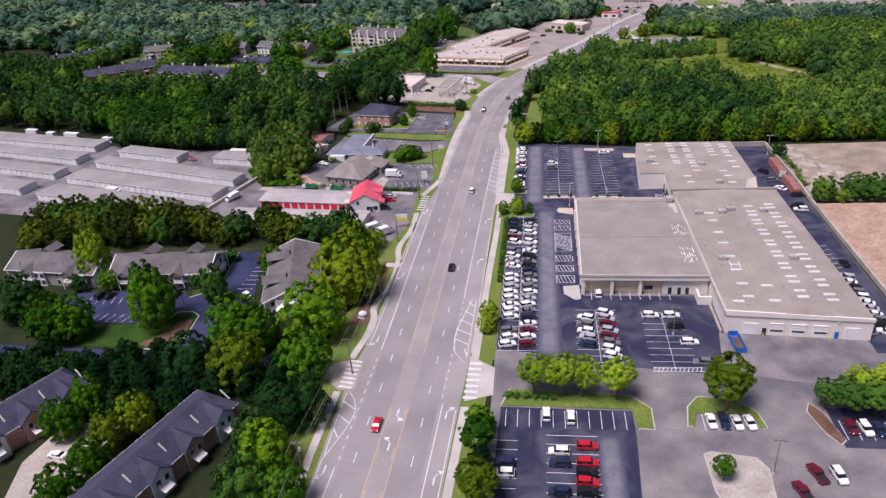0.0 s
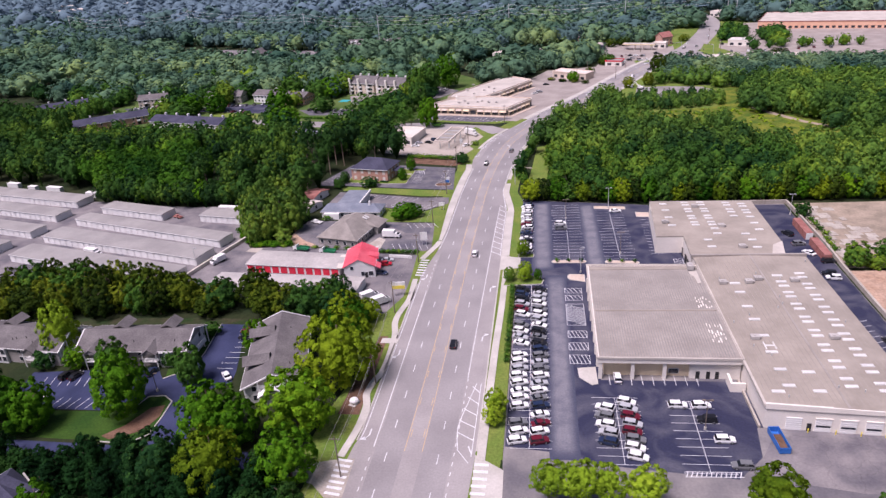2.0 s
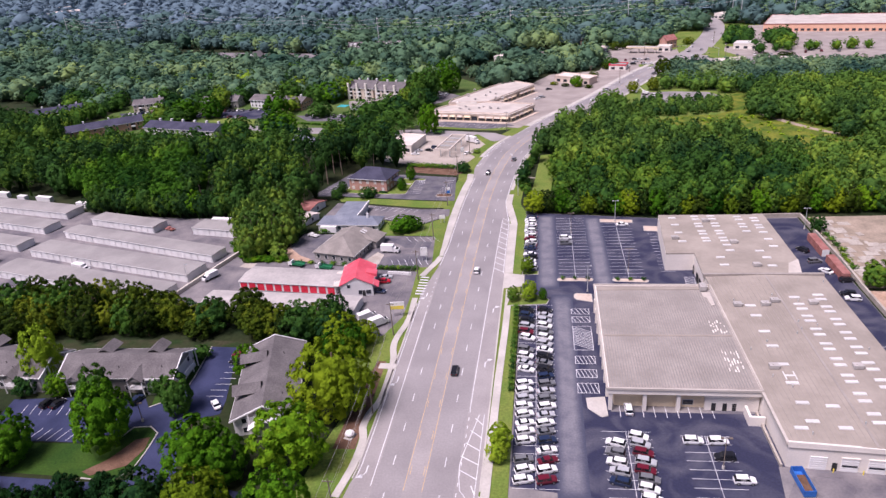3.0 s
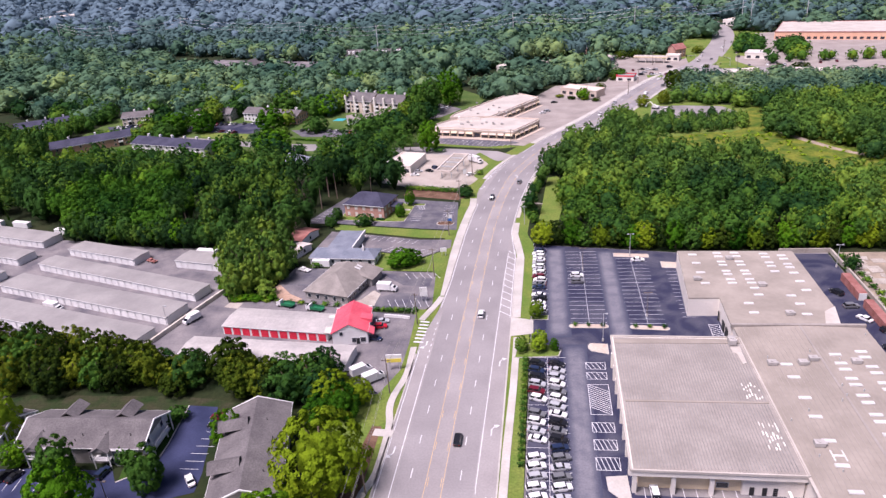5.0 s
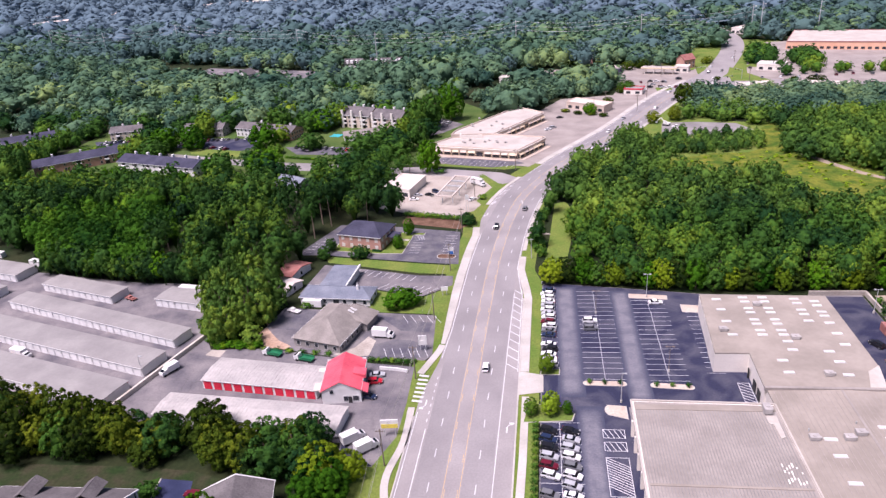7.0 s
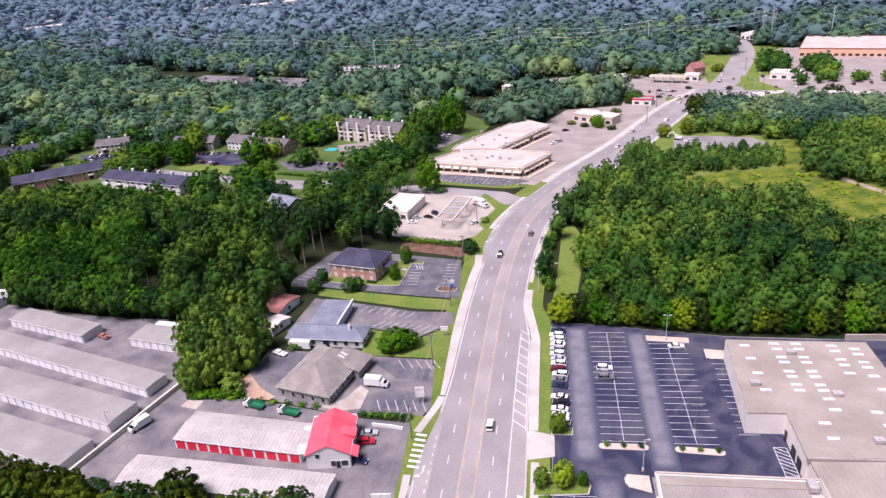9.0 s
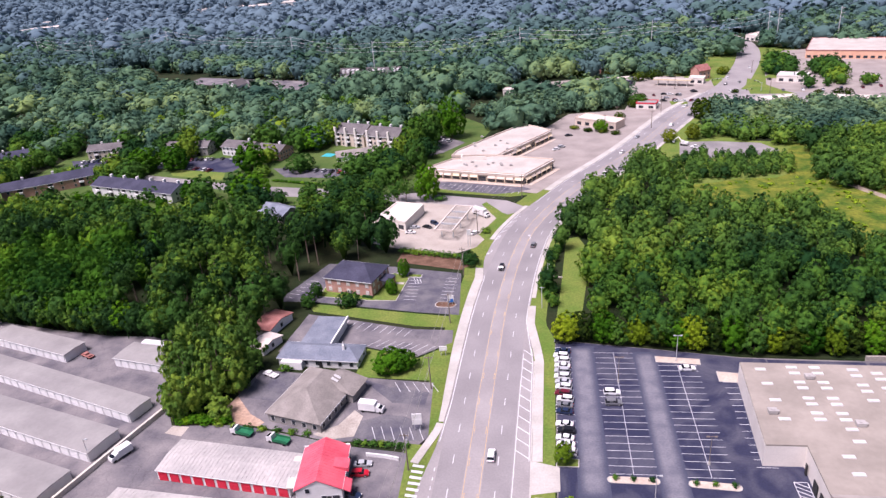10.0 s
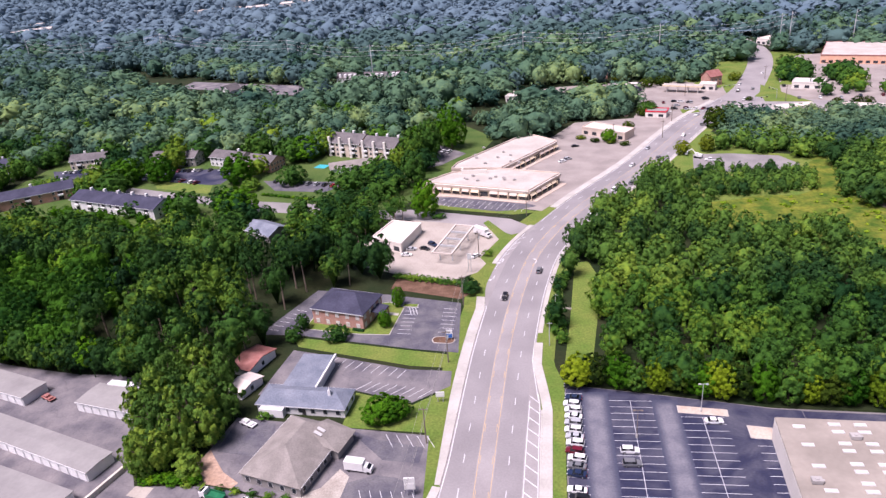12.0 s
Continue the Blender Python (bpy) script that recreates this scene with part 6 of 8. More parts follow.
flat_building("low_shop", [(-44, 660), (-14, 654), (-10, 668), (-40, 674)], 4.5, STUCCO, ROOF_WHITE, "low white flat-roofed roadside shop", "shop")
gable_house("house", 29.5, 731, 11, 10, 10, 4.4, 8.5, BRICK, SHINGLE, "brick house with grey roof", "house", bays=3)
for x, y, w in ((-192, 770, 22), (-166, 766, 22), (-143, 764, 18)):
    row = gable_house("white_house", x, y, w, 9, -10, 4, 8.6, SIDING_W, SHINGLE, "white house row with steep grey roof and dormers", "house", bays=4)
    for i in range(4):
        dx = w * (i - 1.5) / 4.6
        part("dormer", Shape().prism([(dx - 1.2, -4.6), (dx + 1.2, -4.6), (dx + 1.2, -1.2), (dx - 1.2, -1.2)], 4.2, 7.4), SIDING_W, row, "white dormer")
gable_house("white_house", -292, 735, 14, 10, 70, 5, 10, SIDING_W, SHINGLE, "white house with a steep gable", "house", bays=3)
for x, y, w, d, r in ((-752, 1104, 58, 34, 32), (-782, 1162, 20, 14, 20), (-680, 1192, 30, 40, 8), (-688, 1236, 14, 16, 0), (-626, 1180, 44, 26, 30), (-622, 1216, 34, 22, 15), (-540, 1284, 78, 20, 6), (-488, 1304, 44, 34, 5), (-424, 1350, 66, 34, 12)):
    q = [(x + a * math.cos(radians(r)) - b * math.sin(radians(r)), y + a * math.sin(radians(r)) + b * math.cos(radians(r))) for a, b in ((-w / 2, -d / 2), (w / 2, -d / 2), (w / 2, d / 2), (-w / 2, d / 2))]
    flat_building("far_warehouse", q, 12, STUCCO, ROOF_WHITE, "pale distant warehouse above the trees", "warehouse", group="far warehouses")
sheet("power_cut", [(-480, 862), (-372, 812), (-294, 782), (-208, 752), (-140, 742), (-140, 716), (-208, 712), (-279, 741), (-380, 786), (-480, 838)], LOT_GREY, 0.2, "grey open lot under the power line", "parking lot", True)
CLEAR.append([(-372, 812), (-294, 782), (-208, 752), (-208, 676), (-290, 700), (-384, 748)])
sheet("meadow_edge", [(34, 428), (56, 456), (84, 466), (102, 470), (112, 500), (121, 512), (133, 510), (126, 488), (124, 462), (140, 440), (164, 415), (176, 380), (150, 360), (112, 356), (96, 372), (88, 398), (60, 398)], MEADOW, 0.02, "rough grass at the meadow edge", "grass", False)
sheet("young_tree_grass", [(38, 440), (48, 470), (60, 492), (110, 488), (112, 464), (98, 454), (60, 448)], GRASS, 0.022, "rough grass under young trees", "grass", False)
sheet("meadow", [(50, 430), (60, 446), (80, 454), (104, 454), (110, 474), (117, 500), (126, 508), (130, 506), (120, 484), (117, 460), (124, 447), (140, 424), (160, 400), (158, 384), (136, 370), (113, 366), (103, 376), (105, 392), (98, 406), (80, 403), (66, 404), (58, 414)], MEADOW, 0.03, "open yellow-green meadow", "grass")
sheet("meadow_path", [(121, 452), (124.5, 452), (131, 437), (141, 418), (154, 402), (152, 399.5), (138, 416), (127.5, 435)], SAND, 0.05, "worn bare track through the meadow", "path")
sheet("woods_track", [(-10.5, 314), (-2.5, 314), (1.5, 346), (3, 378), (0.5, 388), (-4.5, 386), (-7.5, 346)], GRASS, 0.03, "mown grass track beside the trees", "grass")
sheet("gravel_pad", [(60, 495), (64, 519), (84, 518), (106, 512), (112, 497), (104, 489), (70, 488)], LOT_WORN, 0.04, "pale gravel pad", "dirt lot")
setting("woods_kerb", strip([(-15.5, 352), (-7, 350.5)], 0.4, 0, 0.5), CONC_OLD, "low rail across the verge", "wall")


# ---- trees ----
def ico(sub):
    bm = bmesh.new()
    bmesh.ops.create_icosphere(bm, subdivisions=sub, radius=1)
    v = np.array([p.co for p in bm.verts])
    bm.verts.index_update()
    f = np.array([[p.index for p in q.verts] for q in bm.faces])
    bm.free()
    return v, f


ICO1 = ico(1)


def outline(form, h):
    """Half width of a crown at the height h (0 to 1) above its lowest leaves."""
    if form == "oak":
        return np.where(h < 0.32, 0.62 + 1.19 * h, np.sqrt(np.clip(1 - ((h - 0.32) / 0.7) ** 2, 0.02, 1)))
    if form == "ball":
        return np.sqrt(np.clip(1 - ((h - 0.46) / 0.54) ** 2, 0.02, 1))
    if form == "spire":
        return np.where(h < 0.2, 0.6 + 2.0 * h, np.clip(1 - (h - 0.2) / 0.84, 0.03, 1) ** 0.72)
    return np.where(h < 0.4, 0.45 + 1.2 * h, np.clip(1 - ((h - 0.4) / 0.64) ** 1.7, 0.05, 1) ** 0.8)  # "tall"


def crown(seed, clumps, per, leaf, form="tall", core=0.66, size=0.25, loose=0.14, ruffle=0.22):
    """A crown of leaf clumps over a dark inner heap, 1 in radius and from -1 to 1 in height: vertices and triangles.
    per: leaves to a clump; size: a clump's radius; loose: how far the clumps stray from the outline."""
    r = np.random.RandomState(seed)
    v0, f0 = ICO1
    vs = [v0 * core * r.uniform(0.82, 1.06, (len(v0), 1)) * [0.94, 0.94, 0.9] - [0, 0, 0.06]]
    fs, n = [f0], len(v0)
    hs = np.linspace(0.03, 0.97, 200)
    dens = np.cumsum(outline(form, hs) + 0.15)
    lean, turn = r.uniform(-0.12, 0.12, 2), r.uniform(0, 6.28)
    wave = 1 + 0.16 * np.sin(2 * np.arange(clumps) * 2.4 + turn)  # lopsided outline
    for i in range(clumps):
        h = float(np.interp((i + r.uniform(0.1, 0.9)) / clumps, dens / dens[-1], hs))
        a = 2.4 * i + r.uniform(-0.5, 0.5)
        q = size * r.uniform(0.7, 1.3) * (1.15 - 0.45 * h)
        rad = max(0.0, float(outline(form, np.array(h))) * wave[i] - 0.7 * q) * (1 - loose * r.uniform(-0.5, 1.3))
        c = np.array([rad * math.cos(a) + lean[0] * h, rad * math.sin(a) + lean[1] * h, (2 * h - 1) * (1 - 0.5 * q) + r.uniform(-0.5, 0.8) * loose * 0.6])
        out = np.array([math.cos(a) * (0.3 + rad), math.sin(a) * (0.3 + rad), 0.35 + 0.9 * (h - 0.3)])
        d = r.normal(size=(per, 3)) + out * 1.25
        d /= np.linalg.norm(d, axis=1)[:, None]
        p = c + d * q * r.uniform(0.62, 1.12, (per, 1)) * [1, 1, 0.8]
        nn = d * 0.8 + out * 0.3 + r.normal(size=(per, 3)) * ruffle
        nn /= np.linalg.norm(nn, axis=1)[:, None]
        u = np.cross(nn, r.normal(size=(per, 3)))
        u /= np.linalg.norm(u, axis=1)[:, None]
        t = np.cross(nn, u)
        k = leaf * r.uniform(0.65, 1.35, (per, 1))
        tip = np.stack([p - u * k - t * k * 0.5, p + u * k * 0.8 - t * k * 0.7, p + t * k], 1)
        vs.append(tip.reshape(-1, 3))
        fs.append(n + np.arange(3 * per).reshape(-1, 3))
        n += 3 * per
    return np.concatenate(vs), np.concatenate(fs)


def tri_mesh(name, v, f, material, tint=None, smooth=False):
    me = bpy.data.meshes.new(name)
    me.vertices.add(len(v))
    me.vertices.foreach_set("co", np.ascontiguousarray(v, np.float32).ravel())
    me.loops.add(3 * len(f))
    me.loops.foreach_set("vertex_index", np.ascontiguousarray(f, np.int32).ravel())
    me.polygons.add(len(f))
    me.polygons.foreach_set("loop_start", np.arange(0, 3 * len(f), 3, dtype=np.int32))
    if tint is not None:
        me.attributes.new("tint", "FLOAT", "POINT").data.foreach_set("value", np.ascontiguousarray(tint, np.float32))
    if smooth:
        me.polygons.foreach_set("use_smooth", np.ones(len(f), bool))
    me.materials.append(material)
    me.update(calc_edges=True)
    me.validate()
    return me


def trunk_mesh(h, r, limbs, seed, reach):
    """A tapered trunk from the ground with limbs into the crown."""
    s, q = Shape(), random.Random(seed)
    top = (q.uniform(-0.2, 0.2), q.uniform(-0.2, 0.2), h)
    s.tube((0, 0, -0.3), (top[0] * 0.5, top[1] * 0.5, h * 0.5), r, r * 0.75, 7).tube((top[0] * 0.5, top[1] * 0.5, h * 0.5), top, r * 0.75, r * 0.4, 7)
    for i in range(limbs):
        a, z = 2.4 * i, h * q.uniform(0.45, 0.8)
        s.tube((top[0] * 0.5, top[1] * 0.5, z), (reach * math.cos(a), reach * math.sin(a), z + reach * q.uniform(0.5, 1.0)), r * 0.4, r * 0.12, 5)
    return s.mesh("trunk", BARK)


def crowns(seeds, material, *shape, **more):
    return [tri_mesh("crown", *crown(q, *shape, **more), material) for q in seeds]


KINDS = {
    "broad": crowns((1, 2, 3, 4), LEAF, 90, 44, 0.06, "oak", core=0.78, size=0.2, loose=0.12),
    "bright": crowns((5, 6, 7), LEAF_BRIGHT, 120, 46, 0.052, "oak", core=0.68, size=0.18, loose=0.14),
    "olive": crowns((43, 44), LEAF_OLIVE, 100, 56, 0.048, "oak", core=0.72, size=0.2, loose=0.12),
    "golden": crowns((45, 46), LEAF_GOLD, 150, 50, 0.046, "oak", core=0.7, size=0.17, loose=0.1),
    "pine": crowns((8, 9), LEAF_PINE, 64, 30, 0.066, "spire", size=0.22),
    "belt": crowns((14, 15, 16), LEAF_BELT, 84, 38, 0.06, "oak", size=0.21),
    "belt_dark": crowns((17, 18), LEAF, 84, 38, 0.06, "oak", size=0.21),
    "copse": crowns((80, 81, 82), LEAF_EAST, 60, 34, 0.072, "tall", core=0.5, size=0.25, loose=0.3),
    "shrub": crowns((10, 11), LEAF, 16, 20, 0.12, "oak", size=0.36),
    "shrub_bright": crowns((12, 13), LEAF_BRIGHT, 16, 20, 0.12, "oak", size=0.36),
}
TRUNKS = [trunk_mesh(1.0, 0.05, 5, s, 0.35) for s in (1, 2)]
tree_rnd = random.Random(9)


def tree(x, y, h, r, kind="broad", label="leafy green broadleaf tree", low=0.2, z0=0.0):
    """h: height of its top; r: crown radius; low: where the crown begins, as part of h."""
    if x < -52 and h >= 6.5 and kind in ("broad", "olive", "bright", "golden", "belt", "belt_dark", "copse"):
        h *= 1.2
    ob = thing("tree" if h > 3 else "shrub", label, "tree" if h > 3 else "shrub", pose(x, y, z0 + float(ground_z(x, y)), 0, 0, tree_rnd.uniform(0, 360)))
    if h > 3:
        h, r, low = h * 1.3, r * 1.17, low * (1.9 if x > -20 and y < 135 else 0.5 if x > -52 else 0.15)
    half = h * (1 - low) / 2
    if h > 3.9:
        part("trunk", tree_rnd.choice(TRUNKS), BARK, ob, at=Matrix.Diagonal((h * 0.6, h * 0.6, h * 0.75, 1)))
    part("crown", tree_rnd.choice(KINDS[kind]), LEAF, ob, at=Matrix.Translation((0, 0, h - half)) @ Matrix.Diagonal((r, r, half, 1)))
    return ob


BR = "bright yellow-green young broadleaf tree"
for x, y, h, r, k, l in (
        (-112.5, 159.4, 12, 6.0, "bright", BR), (-141, 151.7, 10, 6.2, "bright", BR), (-134.3, 153.1, 9, 5.0, "bright", BR), (-158.4, 162.3, 10, 6, "broad", 0), (-83.6, 149.7, 11, 6.5, "bright", BR), (-77.3, 147.8, 9, 5.0, "bright", BR),
        (-62.4, 153.6, 12, 7.0, "bright", BR), (-57.5, 174, 14, 8.4, "golden", "large dense rounded oak tree"), (-59.5, 135.7, 10, 5.4, "bright", BR), (-89.8, 134.3, 9, 5.5, "broad", 0), (-77.0, 134.4, 10, 5.8, "golden", BR), (-86.7, 188.4, 7, 3.2, "bright", BR),
        (-67.6, 138.1, 6, 3.2, "pine", "dark slender evergreen beside the road"), (-54.1, 121.7, 11, 4.5, "pine", "dark slender evergreen beside the road"), (-58, 117.9, 10, 4.2, "pine", "dark slender evergreen beside the road"), (-58, 103.8, 9, 4.6, "bright", BR), (-58.9, 93.7, 9, 4.8, "broad", 0), (-52.6, 95.6, 8, 4.0, "bright", BR), (-63.8, 110.2, 8, 3.8, "broad", 0),
        (-109.9, 120.9, 7.5, 3.8, "bright", BR), (-111.9, 112.6, 7.5, 3.8, "bright", BR), (-94.6, 115.4, 7.5, 3.5, "golden", BR), (-98.8, 109.6, 7, 3.2, "golden", BR), (-97.4, 100.2, 7.5, 3.7, "bright", BR), (-99.3, 92.2, 7.5, 3.8, "bright", BR), (-103.5, 104, 4, 1.6, "bright", BR), (-60.4, 106.5, 8, 4.0, "bright", BR),
        (-64, 206, 7, 4.6, "golden", BR), (-60, 201, 6.5, 4.2, "bright", BR), (-66, 199.5, 6, 4.0, "bright", BR), (-57.5, 207.5, 5.5, 3.4, "golden", BR), (-86, 211, 7, 4.5, "belt", 0), (-81, 206.5, 6.5, 4.2, "belt", 0), (-92, 210, 7, 4.2, "belt", 0), (-1.8, 131.8, 9.0, 3.5, "olive", BR), (9.6, 131.0, 9.0, 3.2, "olive", BR), (4.2, 131.2, 9.5, 3.6, "olive", BR), (17.0, 130.6, 9, 3.5, "olive", BR), (40.6, 127.5, 11.5, 4.7, "golden", BR), (-13.6, 111.6, 8, 3.4, "bright", BR), (-13.2, 98.6, 8, 3.8, "golden", BR), (-12.6, 104.8, 7, 2.6, "pine", "dark slender evergreen beside the road"), (-13.8, 118, 6, 2.6, "bright", BR),
        (-14.6, 161.4, 6.0, 2.4, "olive", "thin young tree with sparse leaves"), (-15.2, 157, 5, 2.0, "olive", "thin young tree with sparse leaves"), (-8.6, 232.4, 5.5, 2.3, "olive", BR), (-13.8, 232, 4.2, 1.8, "broad", 0), (-4.2, 232.4, 3.6, 1.1, "bright", BR), (-9.6, 251.6, 5, 2.1, "olive", BR),
        (70.5, 132.5, 7, 3.0, "olive", BR), (76, 132.6, 7, 3.2, "olive", BR), (81.5, 132.6, 7, 3.0, "olive", BR), (87, 132.6, 7, 3.0, "olive", BR), (62.6, 129, 6, 2.8, "broad", 0), (67, 128, 6.5, 3.6, "broad", 0), (72.5, 128.4, 7, 4.0, "broad", 0), (79, 128.2, 6.5, 4.0, "broad", 0), (86, 128.4, 6.5, 4.0, "broad", 0),
        (35.6, 106.6, 5, 1.9, "bright", "thin young tree in a sandy bed"), (98.5, 240.5, 7, 4.0, "broad", 0), (110, 242, 7, 4.6, "broad", 0), (116, 241, 7, 4.6, "broad", 0), (122, 240, 6.5, 4.2, "broad", 0), (104, 238.6, 4, 2.6, "broad", 0), (96.2, 283, 5, 2.2, "broad", 0),
        (-147.5, 186.5, 12, 4.6, "olive", "tall thin yellowish tree beside the apartments"), (-123.6, 173.3, 9, 4.0, "broad", 0), (-139, 179, 6, 2.8, "bright", BR), (-100.5, 172.7, 8, 4.0, "broad", 0), (-110.4, 180.6, 4.5, 2.0, "broad", 0), (-150, 180, 5, 3.2, "broad", 0), (-108, 193, 3.6, 2.6, "broad", 0), (-105.5, 198, 3.4, 2.4, "broad", 0),
        (-60.6, 291, 5.2, 4.6, "bright", "wide bushy green tree on the lawn"), (-57, 291.6, 4.8, 3.8, "bright", "wide bushy green tree on the lawn"), (-98.8, 330, 4.2, 2.6, "broad", 0), (-84, 330.4, 4, 3.4, "broad", 0), (-97.6, 336.8, 4.8, 2.0, "broad", 0), (-67.5, 353, 6, 2.0, "bright", BR), (-69.6, 338.6, 5, 1.9, "bright", BR),
        (-93.6, 289.6, 2.6, 2.2, "shrub", "low rounded green garden shrub"), (-42.8, 363.4, 4.2, 3.4, "broad", 0), (-38.6, 394, 2.6, 2.4, "shrub", "low rounded green garden shrub"), (-70, 436.5, 12, 5.4, "bright", BR), (-64, 434.5, 3, 3.4, "shrub", "low rounded green garden shrub"), (22, 548, 6, 4, "bright", BR), (52, 610, 6, 5, "broad", 0),
        (-71.5, 546, 16, 7.6, "bright", "tall yellow-green broadleaf tree"), (-82, 524, 16, 7, "broad", 0), (-90, 516, 14, 6.5, "broad", 0)):
    tree(x, y, h, r, k, l or "leafy green broadleaf tree", 0.08 if r / h > 0.6 else 0.2)
for x in (2.4, 6.5, 10.8, 20.6, 24.8, 29.0):
    tree(x, 246.6 - 0.05 * x, 1.5, 0.85, "shrub", "dark clipped shrub on a parking island", 0.0, 0.2)
for i in range(6):
    tree(-8.4 + 2.2 * i, 130.6 - 0.1 * i, 1.3, 1.2, "shrub", "dark clipped shrub beside the parking island wall", 0.0, 0.2)
for i in range(18):
    tree(-13.0 + 0.02 * i, 184 + 2.55 * i, 1.7, 1.0, "shrub", "rounded shrub in a roadside row", 0.0)
for i in range(11):
    tree(-72 + 2.5 * i, 374.6 - 0.62 * i, 2.6, 2.0, "shrub", "hedge shrub beside the gas station", 0.0)
for i in range(7):
    tree(-63 + 2.2 * i, 256.6 - 0.1 * i, 1.4, 1.4, "shrub", "rough low shrub on a bank", 0.0)
for i in range(7):
    tree(-104 + 4.4 * i, 262.6 - 0.5 * i, 1.5, 1.4, "shrub", "rough green wild shrub", 0.0)
for i in range(10):
    tree(95.8 + tree_rnd.uniform(-0.6, 2.6), 252 + 4.4 * i, 2.0, 1.6, "shrub", "rough shrub on the bank", 0.0, 0.4)


for i in range(13):
    tree(-163 + 2.6 * i, 471.5 - 0.8 * i, 1.5, 1.6, "shrub_bright", "clipped bright green hedge shrub by the street", 0.0)
for i in range(10):
    tree(-290 + 2.8 * i, 492 - 0.6 * i, 1.9, 1.9, "shrub_bright", "clipped hedge shrub before the apartment row", 0.0)


# ---- woods ----
for poly in ([(-272, 466), (-198, 445), (-194, 414), (-268, 428)], [(-318, 458), (-284, 480), (-264, 458), (-300, 424)], [(-152, 550), (-100, 516), (-106, 498), (-150, 520)], [(-220, 540), (-166, 526), (-166, 506), (-218, 518)],
             [(-166, 518), (-148, 508), (-150, 498), (-166, 506)], [(-153, 430), (-130, 424), (-126, 388), (-146, 388)], [(-50, 650), (0, 640), (0, 655), (-40, 660)], [(-206, 780), (-126, 768), (-124, 705), (-204, 720)], [(-302, 735), (-282, 732), (-280, 690), (-300, 694)], [(-480, 850), (-350, 790), (-270, 755), (-270, 728), (-350, 760), (-480, 815)]):
    CLEAR.append(poly)


CLEAR.append([(-172, 495), (-119, 492), (-122, 440), (-165, 446)])
CLEAR.append([(-168, 488), (-110, 484), (-104, 508), (-124, 524), (-164, 527)])
CLEAR.append([(-250, 480), (-215, 470), (-172, 456), (-172, 500), (-200, 500), (-250, 508)])


def woods(name, label, xy, radius, height, templates, material, seed, base=0.1, domed=True, swell=0.0):
    """Many trees in one mesh; xy: their feet. domed: round crowns over shade; swell: how the canopy rises and sinks."""
    r = np.random.RandomState(seed)
    vs, fs, ts, n = [], [], [], 0
    for x, y in xy:
        v, f = templates[r.randint(len(templates))]
        k = r.uniform(0.66, 1.34)
        rad, h = radius * k, height * (0.5 + 0.5 * k) * r.uniform(0.9, 1.1)
        a = r.uniform(0, 6.28)
        c, s = math.cos(a) * rad, math.sin(a) * rad
        h *= 1 + swell * math.sin(x / 37 + 1.3 * math.sin(y / 61)) * math.sin(y / 43 + 1.1 * math.sin(x / 71))
        half = min(h * (1 - base) / 2, max(1.15 * rad, 0.3 * h)) if domed else h * (1 - base) / 2
        w = np.empty_like(v)
        w[:, 0], w[:, 1] = v[:, 0] * c - v[:, 1] * s + x, v[:, 0] * s + v[:, 1] * c + y
        w[:, 2] = v[:, 2] * half + h - half + float(ground_z(x, y))
        if domed:  # the inner leaves reach down round the trunk
            low = np.flatnonzero(v[:42, 2] < -0.5)
            w[low, 2] = float(ground_z(x, y))
        vs.append(w), fs.append(f + n), ts.append(np.full(len(v), r.uniform(0, 1) ** 1.25))
        n += len(v)
    me = tri_mesh(name, np.concatenate(vs), np.concatenate(fs), material, np.concatenate(ts), smooth=radius > 10)
    return tagged(new(name, me), label, "woods", kind="stuff")


def scatter(x0, x1, y0, y1, step, seed, poly=None, margin=0.0):
    """Feet on a jittered grid, outside every clearing."""
    r = np.random.RandomState(seed)
    gx, gy = np.meshgrid(np.arange(x0, x1, step), np.arange(y0, y1, step * 0.87))
    gx = gx + (np.arange(gx.shape[0]) % 2)[:, None] * step / 2
    x, y = gx.ravel() + r.uniform(-0.38, 0.38, gx.size) * step, gy.ravel() + r.uniform(-0.38, 0.38, gx.size) * step
    ok = np.ones(len(x), bool)
    if poly:
        ok &= inside(x, y, poly)
    for c in CLEAR:
        ok &= ~inside(x, y, c)
        if margin:
            for dx, dy in ((margin, 0), (-margin, 0), (0, margin), (0, -margin)):
                ok &= ~inside(x + dx, y + dy, c)
    return np.stack([x[ok], y[ok]], 1)


NEAR = [crown(q, 34, 18, 0.092, f, 0.78, 0.27, 0.1, 0.16) for q, f in zip(range(20, 26), ("ball", "tall", "ball", "ball", "ball", "oak"))]
HERO = [crown(q, 44, 30, 0.07, f, 0.76, 0.27, 0.12, 0.18) for q, f in zip(range(46, 52), ("ball", "oak", "tall", "ball", "ball", "oak"))]
PINES = [crown(q, 28, 18, 0.085, "tall", 0.5, 0.25, 0.28) for q in range(26, 30)]
CONE = [crown(q, 38, 24, 0.078, "tall", 0.72, 0.24, 0.06, 0.15) for q in range(100, 105)]
YOUNG = [crown(q, 26, 16, 0.1, "spire", 0.7, 0.26, 0.12) for q in range(90, 94)]
MIDDLE = [crown(q, 22, 10, 0.12, f, 0.88, 0.28, 0.02, 0.12) for q, f in zip(range(30, 36), ("ball", "oak", "ball", "ball", "ball", "tall"))]
FAR = [crown(q, 14, 6, 0.18, f, 0.92, 0.26, 0.01, 0.08) for q, f in zip(range(36, 42), ("ball", "oak", "ball", "ball", "oak", "ball"))]


